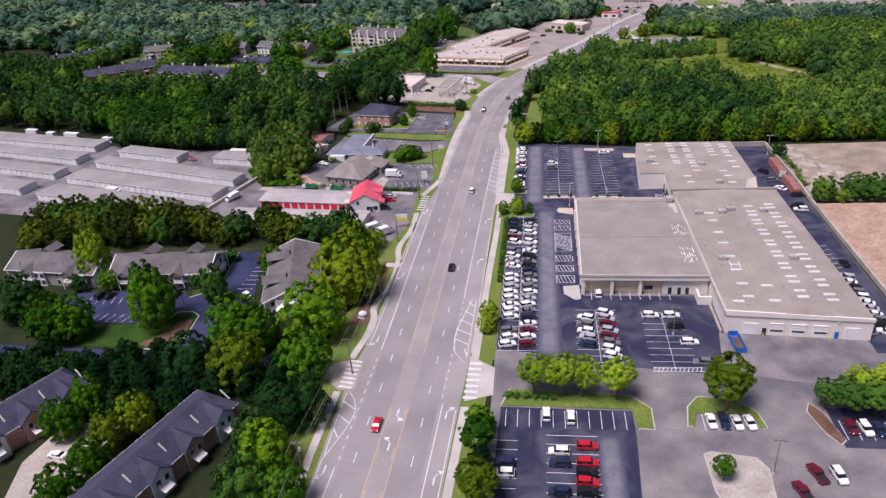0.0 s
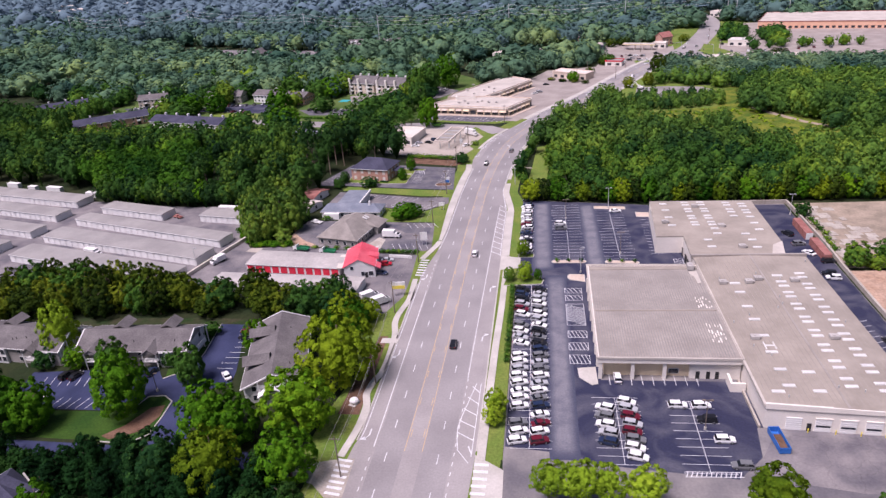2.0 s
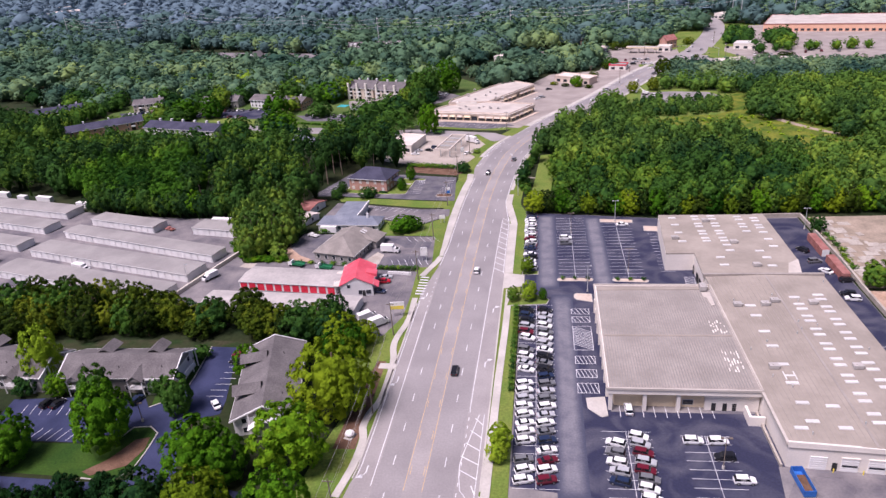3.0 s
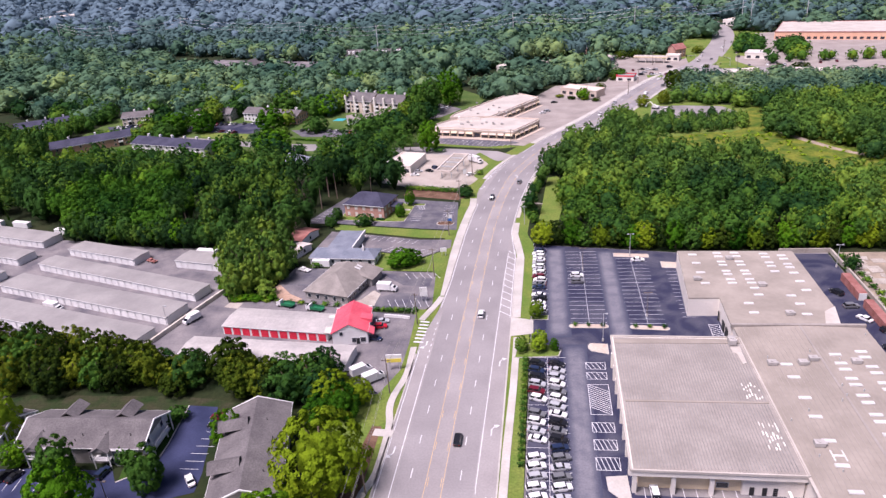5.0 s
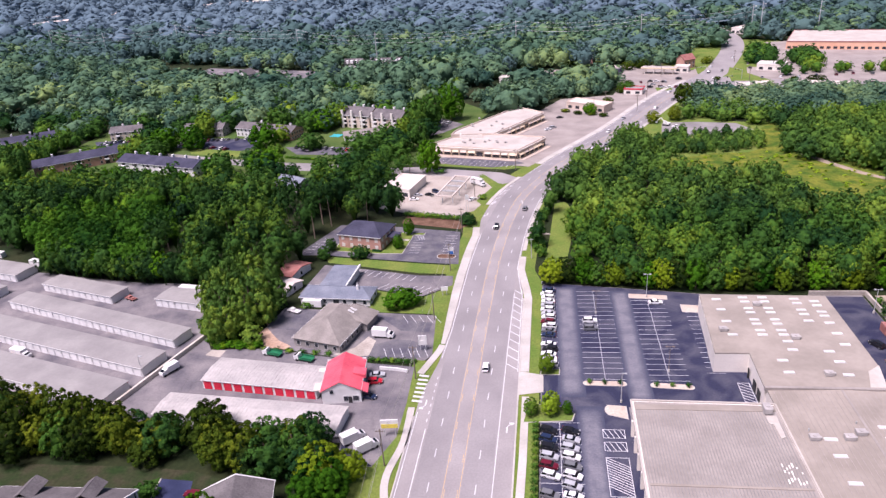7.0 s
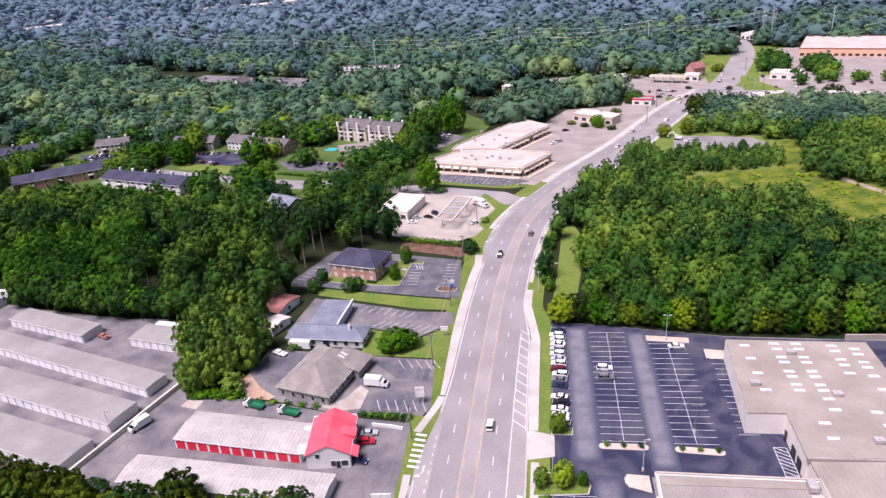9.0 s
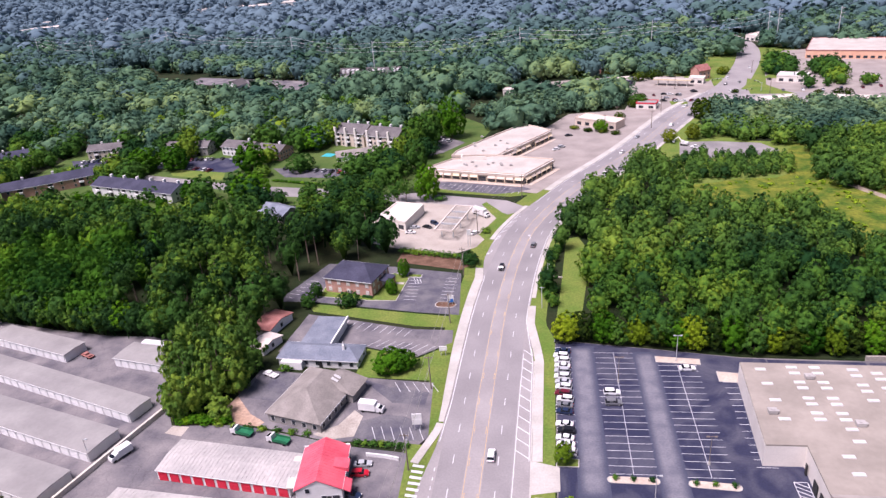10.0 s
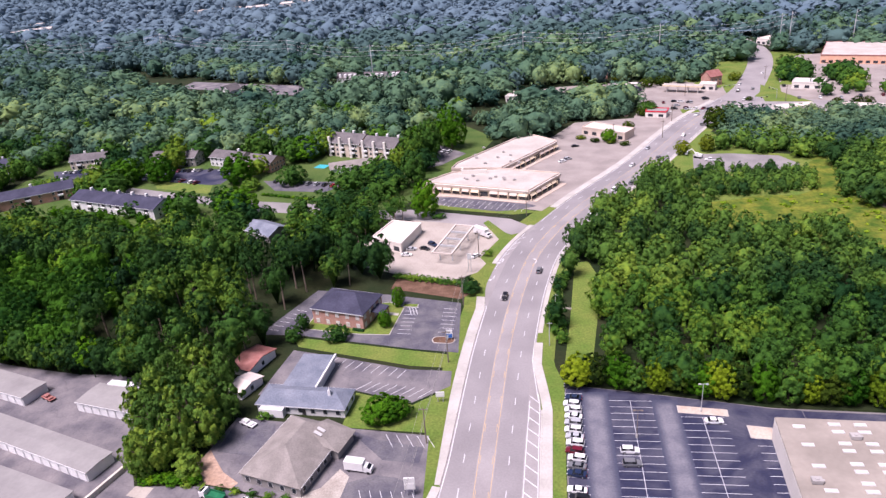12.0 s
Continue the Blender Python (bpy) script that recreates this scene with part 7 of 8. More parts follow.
def trunks(name, label, xy, height, radius, seed):
    """Bare lower trunks of many tall trees in one mesh."""
    s, q = Shape(), random.Random(seed)
    for x, y in xy:
        z, k = float(ground_z(x, y)), q.uniform(0.8, 1.2)
        s.tube((x, y, z - 0.3), (x + q.uniform(-0.6, 0.6), y + q.uniform(-0.6, 0.6), z + height * k), radius * k, radius * 0.6 * k, 6)
    return tagged(new(name, s.mesh(name, BARK_PINE)), label, "tree trunks", kind="stuff")


woods_east_poly = [(-10, 309), (17, 304.5), (43, 301), (95, 300), (140, 300), (240, 520), (60, 520), (46, 500), (14, 449), (0, 420), (-9, 394), (-12, 352), (-18, 326)]
east_xy = scatter(-22, 300, 302, 520, 8.4, 1, woods_east_poly, 1.0)
east_xy = east_xy[(east_xy[:, 0] < 46) | (east_xy[:, 1] < 440) | ((east_xy[:, 0] > 126) & (east_xy[:, 1] < 500))]
east_near = (east_xy[:, 1] < 352) & (east_xy[:, 0] < 110)
woods("woods_east_front", "dense low green woods behind the car lot", east_xy[east_near], 4.8, 13.5, CONE, LEAF, 50, 0.0, True, 0.08)
woods("woods_east", "dense low green woods east of the road", east_xy[~east_near], 4.8, 13.5, CONE, LEAF_EAST, 51, 0.0, True, 0.1)
woods_west_poly = [(-420, 350), (-330, 338), (-236, 323), (-216, 320), (-189, 314), (-164, 310), (-152, 310), (-132, 306), (-112, 308), (-100, 324), (-114, 333), (-103, 366), (-74, 365), (-80, 382), (-98, 390), (-103, 406), (-77, 430), (-82, 436), (-150, 436), (-190, 424), (-300, 440), (-420, 500)]
west_xy = scatter(-420, -70, 308, 560, 9.2, 2, woods_west_poly, 0.5)
west_xy = west_xy[(west_xy[:, 0] > -221) | (west_xy[:, 1] > 331.5 - 0.265 * (west_xy[:, 0] + 222))]  # clear of the longest block
west_near = (west_xy[:, 1] < 372) & (west_xy[:, 0] > -240)
west_leafy = west_near & (west_xy[:, 0] < -168)
west_pine = west_near & ~west_leafy & (np.random.RandomState(15).uniform(0, 1, len(west_xy)) < 0.6)
woods("woods_west_leafy", "lighter broadleaf trees along the storage yard", west_xy[west_leafy], 5.0, 17, HERO, LEAF_VIVID, 53, 0.05, True, 0.1)
woods("woods_west_pines", "tall pines with bare lower trunks", west_xy[west_pine], 4.7, 21, PINES, LEAF_WEST, 55, 0.42, False, 0.06)
trunks("pine_trunks", "bare grey-brown pine trunks", west_xy[west_pine], 13, 0.3, 5)
woods("woods_west_front", "tall mixed woods along the storage yard", west_xy[west_near & ~west_leafy & ~west_pine], 5.2, 16, HERO, LEAF_WEST, 78, 0.05, True, 0.1)
west_low = ~west_near & (west_xy[:, 1] > 384) & (west_xy[:, 0] > -300)
woods("woods_west", "tall dark mixed woods behind the storage yard", west_xy[~west_near & ~west_low], 5.6, 19, NEAR + PINES, LEAF_WEST, 52, 0.05, True, 0.08)
woods("woods_west_back", "lower mixed woods before the apartments", west_xy[west_low & (west_xy[:, 0] > -176)], 5.0, 10, NEAR, LEAF, 82, 0.0)
woods("woods_west_rear", "lower mixed woods before the apartments", west_xy[west_low & (west_xy[:, 0] <= -176)], 5.6, 13, NEAR + PINES, LEAF, 54, 0.05)
for x, y in scatter(-136, -92, 262, 314, 5.4, 3, [(-130, 276), (-118, 264), (-106, 264), (-103, 275), (-100, 290), (-104, 300), (-100, 312), (-112, 314), (-128, 306), (-132, 296)], 0):
    tree(x, y, tree_rnd.uniform(9.0, 11.5) - (2.6 if y < 274 else 0) - (2.0 if x > -106 else 0), tree_rnd.uniform(3.2, 4.6), "copse", "tall bushy tree in a copse", 0.1)
for x, y in scatter(-190, -60, 204, 228, 6.4, 4, [(-190, 224), (-175, 231), (-140, 220.5), (-66, 217.5), (-62, 208), (-64, 198), (-72, 203), (-88, 209.5), (-112, 210), (-190, 206)], 0):
    tree(x, y, tree_rnd.uniform(6.5, 10) * (0.84 if x > -125 else 1), tree_rnd.uniform(3.8, 5.4), tree_rnd.choice(("belt", "belt", "belt_dark")), "dense broadleaf tree in a shelter belt", 0.05)
for x, y in scatter(-180, -62, 124, 142, 5.0, 5, [(-180, 124), (-100, 128.5), (-66, 124), (-62, 131), (-66, 136), (-100, 142), (-114, 139.5), (-180, 142)], 0):
    tree(x, y, tree_rnd.uniform(5.5, 7.5), tree_rnd.uniform(3.0, 4.2), "pine", "dark evergreen in a shelter belt", 0.0)
woods("thicket_south", "shady thicket beside the townhouses", scatter(-70, -56, 76, 132, 4.4, 6, [(-70, 76), (-57, 76), (-57, 132), (-66, 130)], 0), 2.6, 5.5, NEAR, LEAF_PINE, 56, 0.0)
apt_xy = scatter(-420, -80, 430, 640, 14.0, 7, [(-420, 560), (-300, 505), (-180, 430), (-100, 452), (-84, 500), (-60, 500), (-50, 560), (0, 600), (0, 640), (-420, 640)], 2.0)
# farther back, a growing share of trees takes the haze-tinted leaves
apt_pick = np.random.RandomState(6).uniform(0, 1, len(apt_xy)) < np.clip((apt_xy[:, 1] - 460) / 160, 0, 0.8)
woods("apartment_trees", "mixed trees around the apartment houses", apt_xy[~apt_pick], 7.4, 12.5, NEAR, LEAF, 57, 0.0)
woods("apartment_woods", "mixed trees around the apartment houses, tinted for haze", apt_xy[apt_pick], 8.2, 14.5, MIDDLE, LEAF_MID_HAZE, 63, 0.0)
woods("verge_trees", "young trees along the verge", scatter(-20, -9, 322, 420, 4.6, 8, [(-16, 322), (-10.6, 322), (-9.6, 352), (-4.5, 388), (3, 420), (-6, 402), (-12.6, 372), (-16.4, 340)], 0), 2.0, 4.5, NEAR, LEAF, 58, 0.0)
low_xy = scatter(40, 320, 500, 650, 9.6, 13, [(60, 521), (240, 521), (310, 640), (140, 624), (118, 640), (92, 596)], 1.0)
woods("woods_junction", "low green woods short of the junction", low_xy, 6.2, 9.5, NEAR, LEAF_MID_HAZE, 61, 0.0, True, 0.15)
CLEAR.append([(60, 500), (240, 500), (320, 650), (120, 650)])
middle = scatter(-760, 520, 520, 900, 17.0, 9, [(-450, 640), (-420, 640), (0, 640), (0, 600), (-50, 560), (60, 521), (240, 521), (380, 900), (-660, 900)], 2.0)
# the farther the tree, the likelier the stronger haze tint
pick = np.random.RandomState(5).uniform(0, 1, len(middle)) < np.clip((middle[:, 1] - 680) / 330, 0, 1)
woods("woods_middle", "rolling green woods beyond the shops", middle[~pick], 11.4, 18, MIDDLE, LEAF_MID_HAZE, 59, 0.0, True, 0.22)
woods("woods_ridge", "woods on the rise beyond the shops, tinted for haze", middle[pick], 11.4, 18, MIDDLE, LEAF_RIDGE_HAZE, 62, 0.0, True, 0.25)
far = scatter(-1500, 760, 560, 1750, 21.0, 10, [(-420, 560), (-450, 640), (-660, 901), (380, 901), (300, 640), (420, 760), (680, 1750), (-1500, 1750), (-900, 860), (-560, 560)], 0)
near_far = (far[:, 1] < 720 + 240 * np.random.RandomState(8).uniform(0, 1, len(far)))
woods("woods_distant_west", "green woods far beyond the apartment houses", far[near_far], 12, 18, MIDDLE, LEAF_MID_HAZE, 64, 0.0, True, 0.25)
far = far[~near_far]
# first the ridge's haze tint, then the palest one
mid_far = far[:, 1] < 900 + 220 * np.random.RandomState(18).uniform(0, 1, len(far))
woods("woods_distant_ridge", "green woods on the distant rise", far[mid_far], 14.5, 19, FAR, LEAF_RIDGE_HAZE, 68, 0.0, True, 0.3)
canopy, cr = Shape(), random.Random(4)  # sheets in the haze-tinted leaf colour, added to lighten gaps between far crowns
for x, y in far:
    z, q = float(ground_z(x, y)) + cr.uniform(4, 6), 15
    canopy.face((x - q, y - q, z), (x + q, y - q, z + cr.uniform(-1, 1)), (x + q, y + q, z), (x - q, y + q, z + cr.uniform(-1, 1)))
tagged(new("far_understorey", canopy.mesh("far_understorey", LEAF_FAR_HAZE)), "pale sheets added to lighten gaps in the distant woods", "woods", kind="stuff")
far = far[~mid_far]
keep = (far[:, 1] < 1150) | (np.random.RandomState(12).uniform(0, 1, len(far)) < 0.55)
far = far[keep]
woods("woods_far", "distant woods reaching the horizon, tinted blue for haze", far, 15.5, 20, FAR, LEAF_FAR_HAZE, 60, 0.0, True, 0.35)
hedge = [(-7.5 + 5.5 * i, 308.8 - 0.115 * 5.5 * i if i < 10 else 302.0) for i in range(33)]
for i, (x, y) in enumerate(hedge):
    tree(x + tree_rnd.uniform(-1, 1), y + tree_rnd.uniform(-0.6, 0.8), tree_rnd.uniform(6.6, 8.6), tree_rnd.uniform(3.3, 4.2), ("golden", "belt", "bright", "belt_dark", "golden", "belt", "bright")[i % 7], "rounded yellow-green tree on the woodland edge", 0.05)
scrub = []
for i in range(300):
    x, y = tree_rnd.uniform(42, 175), tree_rnd.uniform(362, 480)
    if bool(inside(np.array([x]), np.array([y]), [(52, 430), (60, 444), (80, 453), (104, 453), (116, 458), (138, 424), (158, 396), (156, 376), (114, 356), (102, 366), (105, 388), (98, 399), (66, 398)])[0]):
        scrub.append((x, y))
woods("meadow_scrub", "scattered scrubby bushes in the meadow", scrub, 1.3, 1.2, [crown(q, 7, 8, 0.24, "oak", 0.6, 0.45) for q in (61, 62, 63)], LEAF_OLIVE, 70, 0.0)
for i in range(22):  # bright undergrowth along the edge of the yard and round the copse
    t = i / 21
    x, y = -128 + 26 * t + tree_rnd.uniform(-1, 1), 277 - 13.2 * min(1, t * 2.4) + tree_rnd.uniform(-1, 1.5)
    tree(x, y, tree_rnd.uniform(1.4, 2.8), tree_rnd.uniform(1.2, 2.2), "shrub_bright", "rough bright green undergrowth shrub", 0.0)
edge = []
for i in range(32):
    x = -214 + 2.6 * i
    edge.append((x, float(np.interp(x, [-240, -189, -164, -132], [323, 313, 309.5, 307])) + tree_rnd.uniform(-0.5, 2)))
woods("woods_edge", "leafy young trees along the woodland edge", [(x, y + 1.5) for x, y in edge[1::4]], 4.0, 13, HERO, LEAF_BRIGHT, 66, 0.0)
woods("woods_edge_dark", "dark trees along the woodland edge", [p for i, p in enumerate(edge) if i % 4 != 1], 4.4, 13, HERO, LEAF_WEST, 76, 0.0)
mall_xy = [(172 + 12 * (i % 8) + tree_rnd.uniform(-3, 3), 642 + 18 * (i // 8) + tree_rnd.uniform(-5, 5)) for i in range(9)]
woods("mall_trees", "leafy trees in the islands of the mall lot", mall_xy, 4.6, 8.5, MIDDLE, LEAF, 67, 0.0)


def fill(poly, step, seed):
    """Feet on a jittered grid inside poly, clearings or not."""
    r = np.random.RandomState(seed)
    p = np.array(poly)
    gx, gy = np.meshgrid(np.arange(p[:, 0].min(), p[:, 0].max(), step), np.arange(p[:, 1].min(), p[:, 1].max(), step))
    x, y = gx.ravel() + r.uniform(-0.45, 0.45, gx.size) * step, gy.ravel() + r.uniform(-0.45, 0.45, gx.size) * step
    ok = inside(x, y, poly)
    return np.stack([x[ok], y[ok]], 1)


woods("mall_grove", "leafy grove between the small shop and the store", np.concatenate([fill([(158, 688), (172, 742), (190, 738), (184, 690), (170, 680)], 8.5, 36), fill([(183, 658), (198, 720), (216, 712), (204, 648)], 8.5, 37)]), 5.6, 10, MIDDLE, LEAF, 79, 0.0)
woods("road_bend_trees", "trees inside the bend of the far road", fill([(66, 690), (98, 698), (122, 752), (128, 790), (84, 760), (60, 720)], 10, 38), 6.4, 11, MIDDLE, LEAF_MID_HAZE, 81, 0.0)
woods("woods_meadow", "round-topped trees beyond the meadow track", fill([(118, 466), (135, 505), (210, 520), (210, 400), (152, 398), (137, 424), (127, 434), (117, 446)], 9.0, 31), 5.8, 10, NEAR, LEAF_EAST, 71, 0.0, True, 0.12)
woods("pad_trees", "rough trees behind the gravel pad", fill([(76, 524), (88, 546), (112, 540), (134, 528), (134, 510), (118, 506), (108, 516), (90, 520)], 7.0, 41), 4.8, 9.5, NEAR, LEAF_EAST, 85, 0.0)
woods("young_trees", "young conical trees at the edge of the meadow", fill([(46, 446), (50, 470), (60, 488), (100, 487), (113, 483), (111, 464), (98, 455), (62, 452)], 5.0, 32), 3.0, 7.0, YOUNG, LEAF_EAST, 72, 0.0, False)
woods("pine_belt", "tall pines between the street and the gas station", fill([(-128, 402), (-132, 428), (-120, 440), (-96, 446), (-80, 440), (-76, 428), (-92, 420), (-98, 402)], 7.6, 35), 4.4, 13.5, PINES, LEAF, 77, 0.35, False)
trunks("belt_trunks", "bare pine trunks behind the gas station", fill([(-128, 402), (-132, 428), (-120, 440), (-96, 446), (-80, 440), (-76, 428), (-92, 420), (-98, 402)], 7.6, 35), 7.5, 0.26, 6)
woods("court_garden_trees", "garden trees between the apartment rows", fill([(-318, 500), (-280, 500), (-262, 486), (-266, 470), (-284, 480), (-312, 492)], 8.0, 39), 4.4, 6.5, NEAR, LEAF, 83, 0.0)
woods("court_edge_trees", "tall trees west of the apartment rows", fill([(-372, 470), (-350, 512), (-330, 530), (-326, 506), (-318, 484), (-330, 462)], 9.5, 40), 5.6, 13, NEAR, LEAF, 84, 0.0)
woods("condo_garden_trees", "low garden trees before the white apartments", fill([(-268, 452), (-200, 432), (-196, 416), (-268, 432)], 8.5, 33), 3.2, 5.5, NEAR, LEAF_BRIGHT, 73, 0.0)
woods("court_trees", "low trees behind the strip of shops", fill([(-46, 560), (-30, 572), (2, 597), (38, 601), (48, 638), (20, 655), (-34, 645), (-60, 600)], 8.0, 34), 4.8, 9, NEAR, LEAF_MID_HAZE, 74, 0.0)
for x, y, h, r, k in ((-165, 443.5, 9.5, 9.0, "bright"), (-185, 495, 10.5, 8.5, "bright"), (-236, 500, 10, 8, "bright"), (-152, 488, 7, 6.5, "broad"), (-84, 481, 12, 6.5, "broad"), (-88, 532, 12, 8.5, "bright"), (-198, 446, 7.5, 6, "bright"), (-174, 481, 5, 5, "broad"), (-254, 497, 10, 8, "bright"), (-222, 446, 6, 5.5, "broad"), (-240, 526, 10, 7.5, "broad"), (-190, 538, 11, 8, "broad"), (-158, 532, 10, 8, "bright"), (-150, 545, 11, 8, "broad"), (-96, 506, 9, 5, "broad"), (-112, 498, 6, 4, "bright")):
    tree(x, y, h, r, k, "big rounded tree among the apartment houses", 0.0)
for i in range(9):
    tree(-112 + 3.1 * i, 120.5 + 0.8 * (i % 3), tree_rnd.uniform(5, 7), tree_rnd.uniform(2.6, 3.4), "pine", "dark evergreen in a shelter belt", 0.0)
for x, y, h, r in ((58.5, 520, 6, 3.6), (72, 524, 7, 3.8), (86, 571, 10, 6), (97, 582, 8, 5), (36, 574, 4, 3), (48, 606, 4, 3.5), (30, 540, 2.6, 3), (23, 545, 2.4, 3), (14, 549, 2.4, 3), (6, 556, 2.4, 3), (56, 628, 3.5, 3), (122, 634, 3, 2.4), (20, 690, 5, 4), (14, 676, 4, 3.4), (62, 690, 6, 4.5), (74, 694, 6, 5), (44, 715, 6, 5), (16, 722, 6, 5), (168, 607, 5, 3.4), (180, 608, 5, 3.4), (186, 606, 5, 3.2), (128, 700, 5, 4)):
    tree(x, y, h, r, "belt", "leafy roadside tree near the junction", 0.05)

# ---- vehicles ----
def car_shapes(kind):
    """Lengthwise outlines of a car: lower body stations (x, sill, belt, half width) and cabin (front base, front top, rear top, rear base, roof)."""
    return {
        "sedan": ([(-2.35, 0.45, 0.72, 0.78), (-2.2, 0.28, 0.92, 0.88), (-1.2, 0.22, 0.96, 0.91), (0.9, 0.22, 0.94, 0.91), (1.7, 0.26, 0.86, 0.89), (2.3, 0.34, 0.68, 0.8)], (1.05, 0.35, -0.95, -1.65, 1.44)),
        "suv": ([(-2.3, 0.5, 0.9, 0.82), (-2.2, 0.32, 1.04, 0.92), (-1.2, 0.28, 1.08, 0.95), (0.9, 0.28, 1.07, 0.95), (1.75, 0.32, 1.0, 0.93), (2.3, 0.42, 0.8, 0.83)], (1.15, 0.55, -1.75, -2.2, 1.72)),
        "van": ([(-2.5, 0.5, 1.0, 0.9), (-2.42, 0.34, 1.1, 0.97), (-1.2, 0.3, 1.12, 0.99), (1.2, 0.3, 1.1, 0.99), (1.9, 0.34, 1.02, 0.96), (2.45, 0.44, 0.84, 0.84)], (1.6, 0.85, -2.2, -2.45, 1.95)),
        "pickup": ([(-2.75, 0.55, 0.98, 0.92), (-2.7, 0.42, 1.05, 0.96), (-1.2, 0.38, 1.06, 0.98), (0.9, 0.38, 1.08, 0.98), (1.9, 0.42, 1.04, 0.96), (2.65, 0.5, 0.86, 0.88)], (1.15, 0.6, -0.65, -0.95, 1.82)),
    }[kind]


def make_car(kind, colour, label, lite=False):
    body, (fb, ft, rt, rb, roof) = car_shapes(kind)
    paint = PAINTS[colour]
    car = thing("car" if kind in ("sedan", "suv") else kind, label, "car" if kind in ("sedan", "suv") else kind, pose(0, 0, 0))
    s = Shape()
    rings = [[(x, -w * 0.94, z0), (x, -w, (z0 + z1) / 2), (x, -w * 0.95, z1), (x, w * 0.95, z1), (x, w, (z0 + z1) / 2), (x, w * 0.94, z0)] for x, z0, z1, w in body]
    for p, q in zip(rings, rings[1:]):
        for i in range(6):
            j = (i + 1) % 6
            s.face(p[i], p[j], q[j], q[i])
    s.face(*reversed(rings[0])), s.face(*rings[-1])
    part("body", s, paint, car)
    belt, wb = body[2][2], body[2][3] * 0.93
    wt = wb * 0.8
    B = [(fb, -wb, belt - 0.06), (rb, -wb, belt - 0.06), (rb, wb, belt - 0.06), (fb, wb, belt - 0.06)]
    T = [(ft, -wt, roof - 0.06), (rt, -wt, roof - 0.06), (rt, wt, roof - 0.06), (ft, wt, roof - 0.06)]
    part("windscreen", Shape().face(B[0], B[3], T[3], T[0]), CARGLASS, car)
    part("rear_window", Shape().face(B[2], B[1], T[1], T[2]), CARGLASS, car)
    for k, (i, j) in enumerate(((1, 0), (3, 2))):
        w = part("side_window", Shape().face(B[i], B[j], T[j], T[i]), CARGLASS, car)
        y = (-1 if k == 0 else 1)
        pil = Shape()
        for x in (0.0, 0.42, 0.8):
            xb, xt = fb + (rb - fb) * (0.35 + 0.3 * x), ft + (rt - ft) * (0.4 + 0.3 * x)
            pil.slab((xb - 0.05, y * (wb + 0.012), belt - 0.05), (xb + 0.05, y * (wb + 0.012), belt - 0.05), (xt + 0.05, y * (wt + 0.012), roof - 0.05), (xt - 0.05, y * (wt + 0.012), roof - 0.05), 0.02 * -y)
        if not lite:
            part("pillar", pil, paint, w)
    s = Shape()
    rp = [(ft + 0.08, -wt - 0.02), (ft + 0.08, wt + 0.02), (rt - 0.08, wt + 0.02), (rt - 0.08, -wt - 0.02)]
    s.prism(ccw(rp), roof - 0.09, roof - 0.03)
    s.prism(ccw([(x * 0.96 + (ft + rt) * 0.02, y * 0.85) for x, y in rp]), roof - 0.04, roof)
    part("roof", s, paint, car)
    if kind == "pickup":
        part("bed_floor", Shape().box(-2.6, -0.8, 0.95, -1.1, 0.8, 1.08), DARK, car)
    wr = 0.34 if kind == "sedan" else 0.38
    for x in (-body[0][0] * -0.62, body[-1][0] * 0.62):
        for y in (-1, 1):
            wsh = Shape().tube((0, -0.11, 0), (0, 0.11, 0), wr, wr, 12)
            wsh.tube((0, y * 0.08, 0), (0, y * 0.125, 0), wr * 0.62, wr * 0.55, 8, 1)
            part("wheel", wsh, (RUBBER, RIM), car, at=pose(x, y * (body[2][3] - 0.08), wr))
    xe, xr = body[-1][0], body[0][0]
    for y in () if lite else (-1, 1):
        part("headlight", Shape().box(xe - 0.2, y * 0.62 - 0.16, 0.6, xe + 0.01, y * 0.62 + 0.16, 0.74 if kind == "sedan" else 0.82), LAMP, car)
        part("tail_light", Shape().box(xr - 0.01, y * 0.66 - 0.12, 0.68, xr + 0.16, y * 0.66 + 0.12, 0.86), TAIL, car)
    return car


KIND_WORD = {"sedan": "sedan", "suv": "sport utility vehicle", "van": "minivan", "pickup": "pickup truck"}
CARS = {}


def car(kind, colour, x, y, rz, where="parked in a marked stall", z=0.05):
    """A car with its nose along rz (0 looks to +x)."""
    m = pose(x, y, z + float(ground_z(x, y)), 0, 0, rz)
    label = f"{colour} {KIND_WORD[kind]} {where}"
    key = (kind, colour, y > 430)
    if key not in CARS:
        CARS[key] = make_car(kind, colour, label, y > 430)
        CARS[key].matrix_basis = m
        return CARS[key]
    return tagged(copy_thing(CARS[key], m), label)


cr = random.Random(21)
MIX = ["white"] * 9 + ["silver"] * 5 + ["grey"] * 4 + ["black"] * 5 + ["maroon"] * 2 + ["navy"] * 2


def car_row(x, y0, dy, colours, kinds, rz, where="parked tightly in the dealership row"):
    """One car per letter: w s g b m n r, - for none."""
    words = {"w": "white", "s": "silver", "g": "grey", "b": "black", "m": "maroon", "n": "navy", "r": "red"}
    for i, c in enumerate(colours):
        if c != "-":
            a = rz[i] if isinstance(rz, (list, tuple)) else rz
            car(cr.choice(kinds), words[c], x + cr.uniform(-0.3, 0.3), y0 + dy * i + cr.uniform(-0.15, 0.15), a + cr.uniform(-3, 3), where)


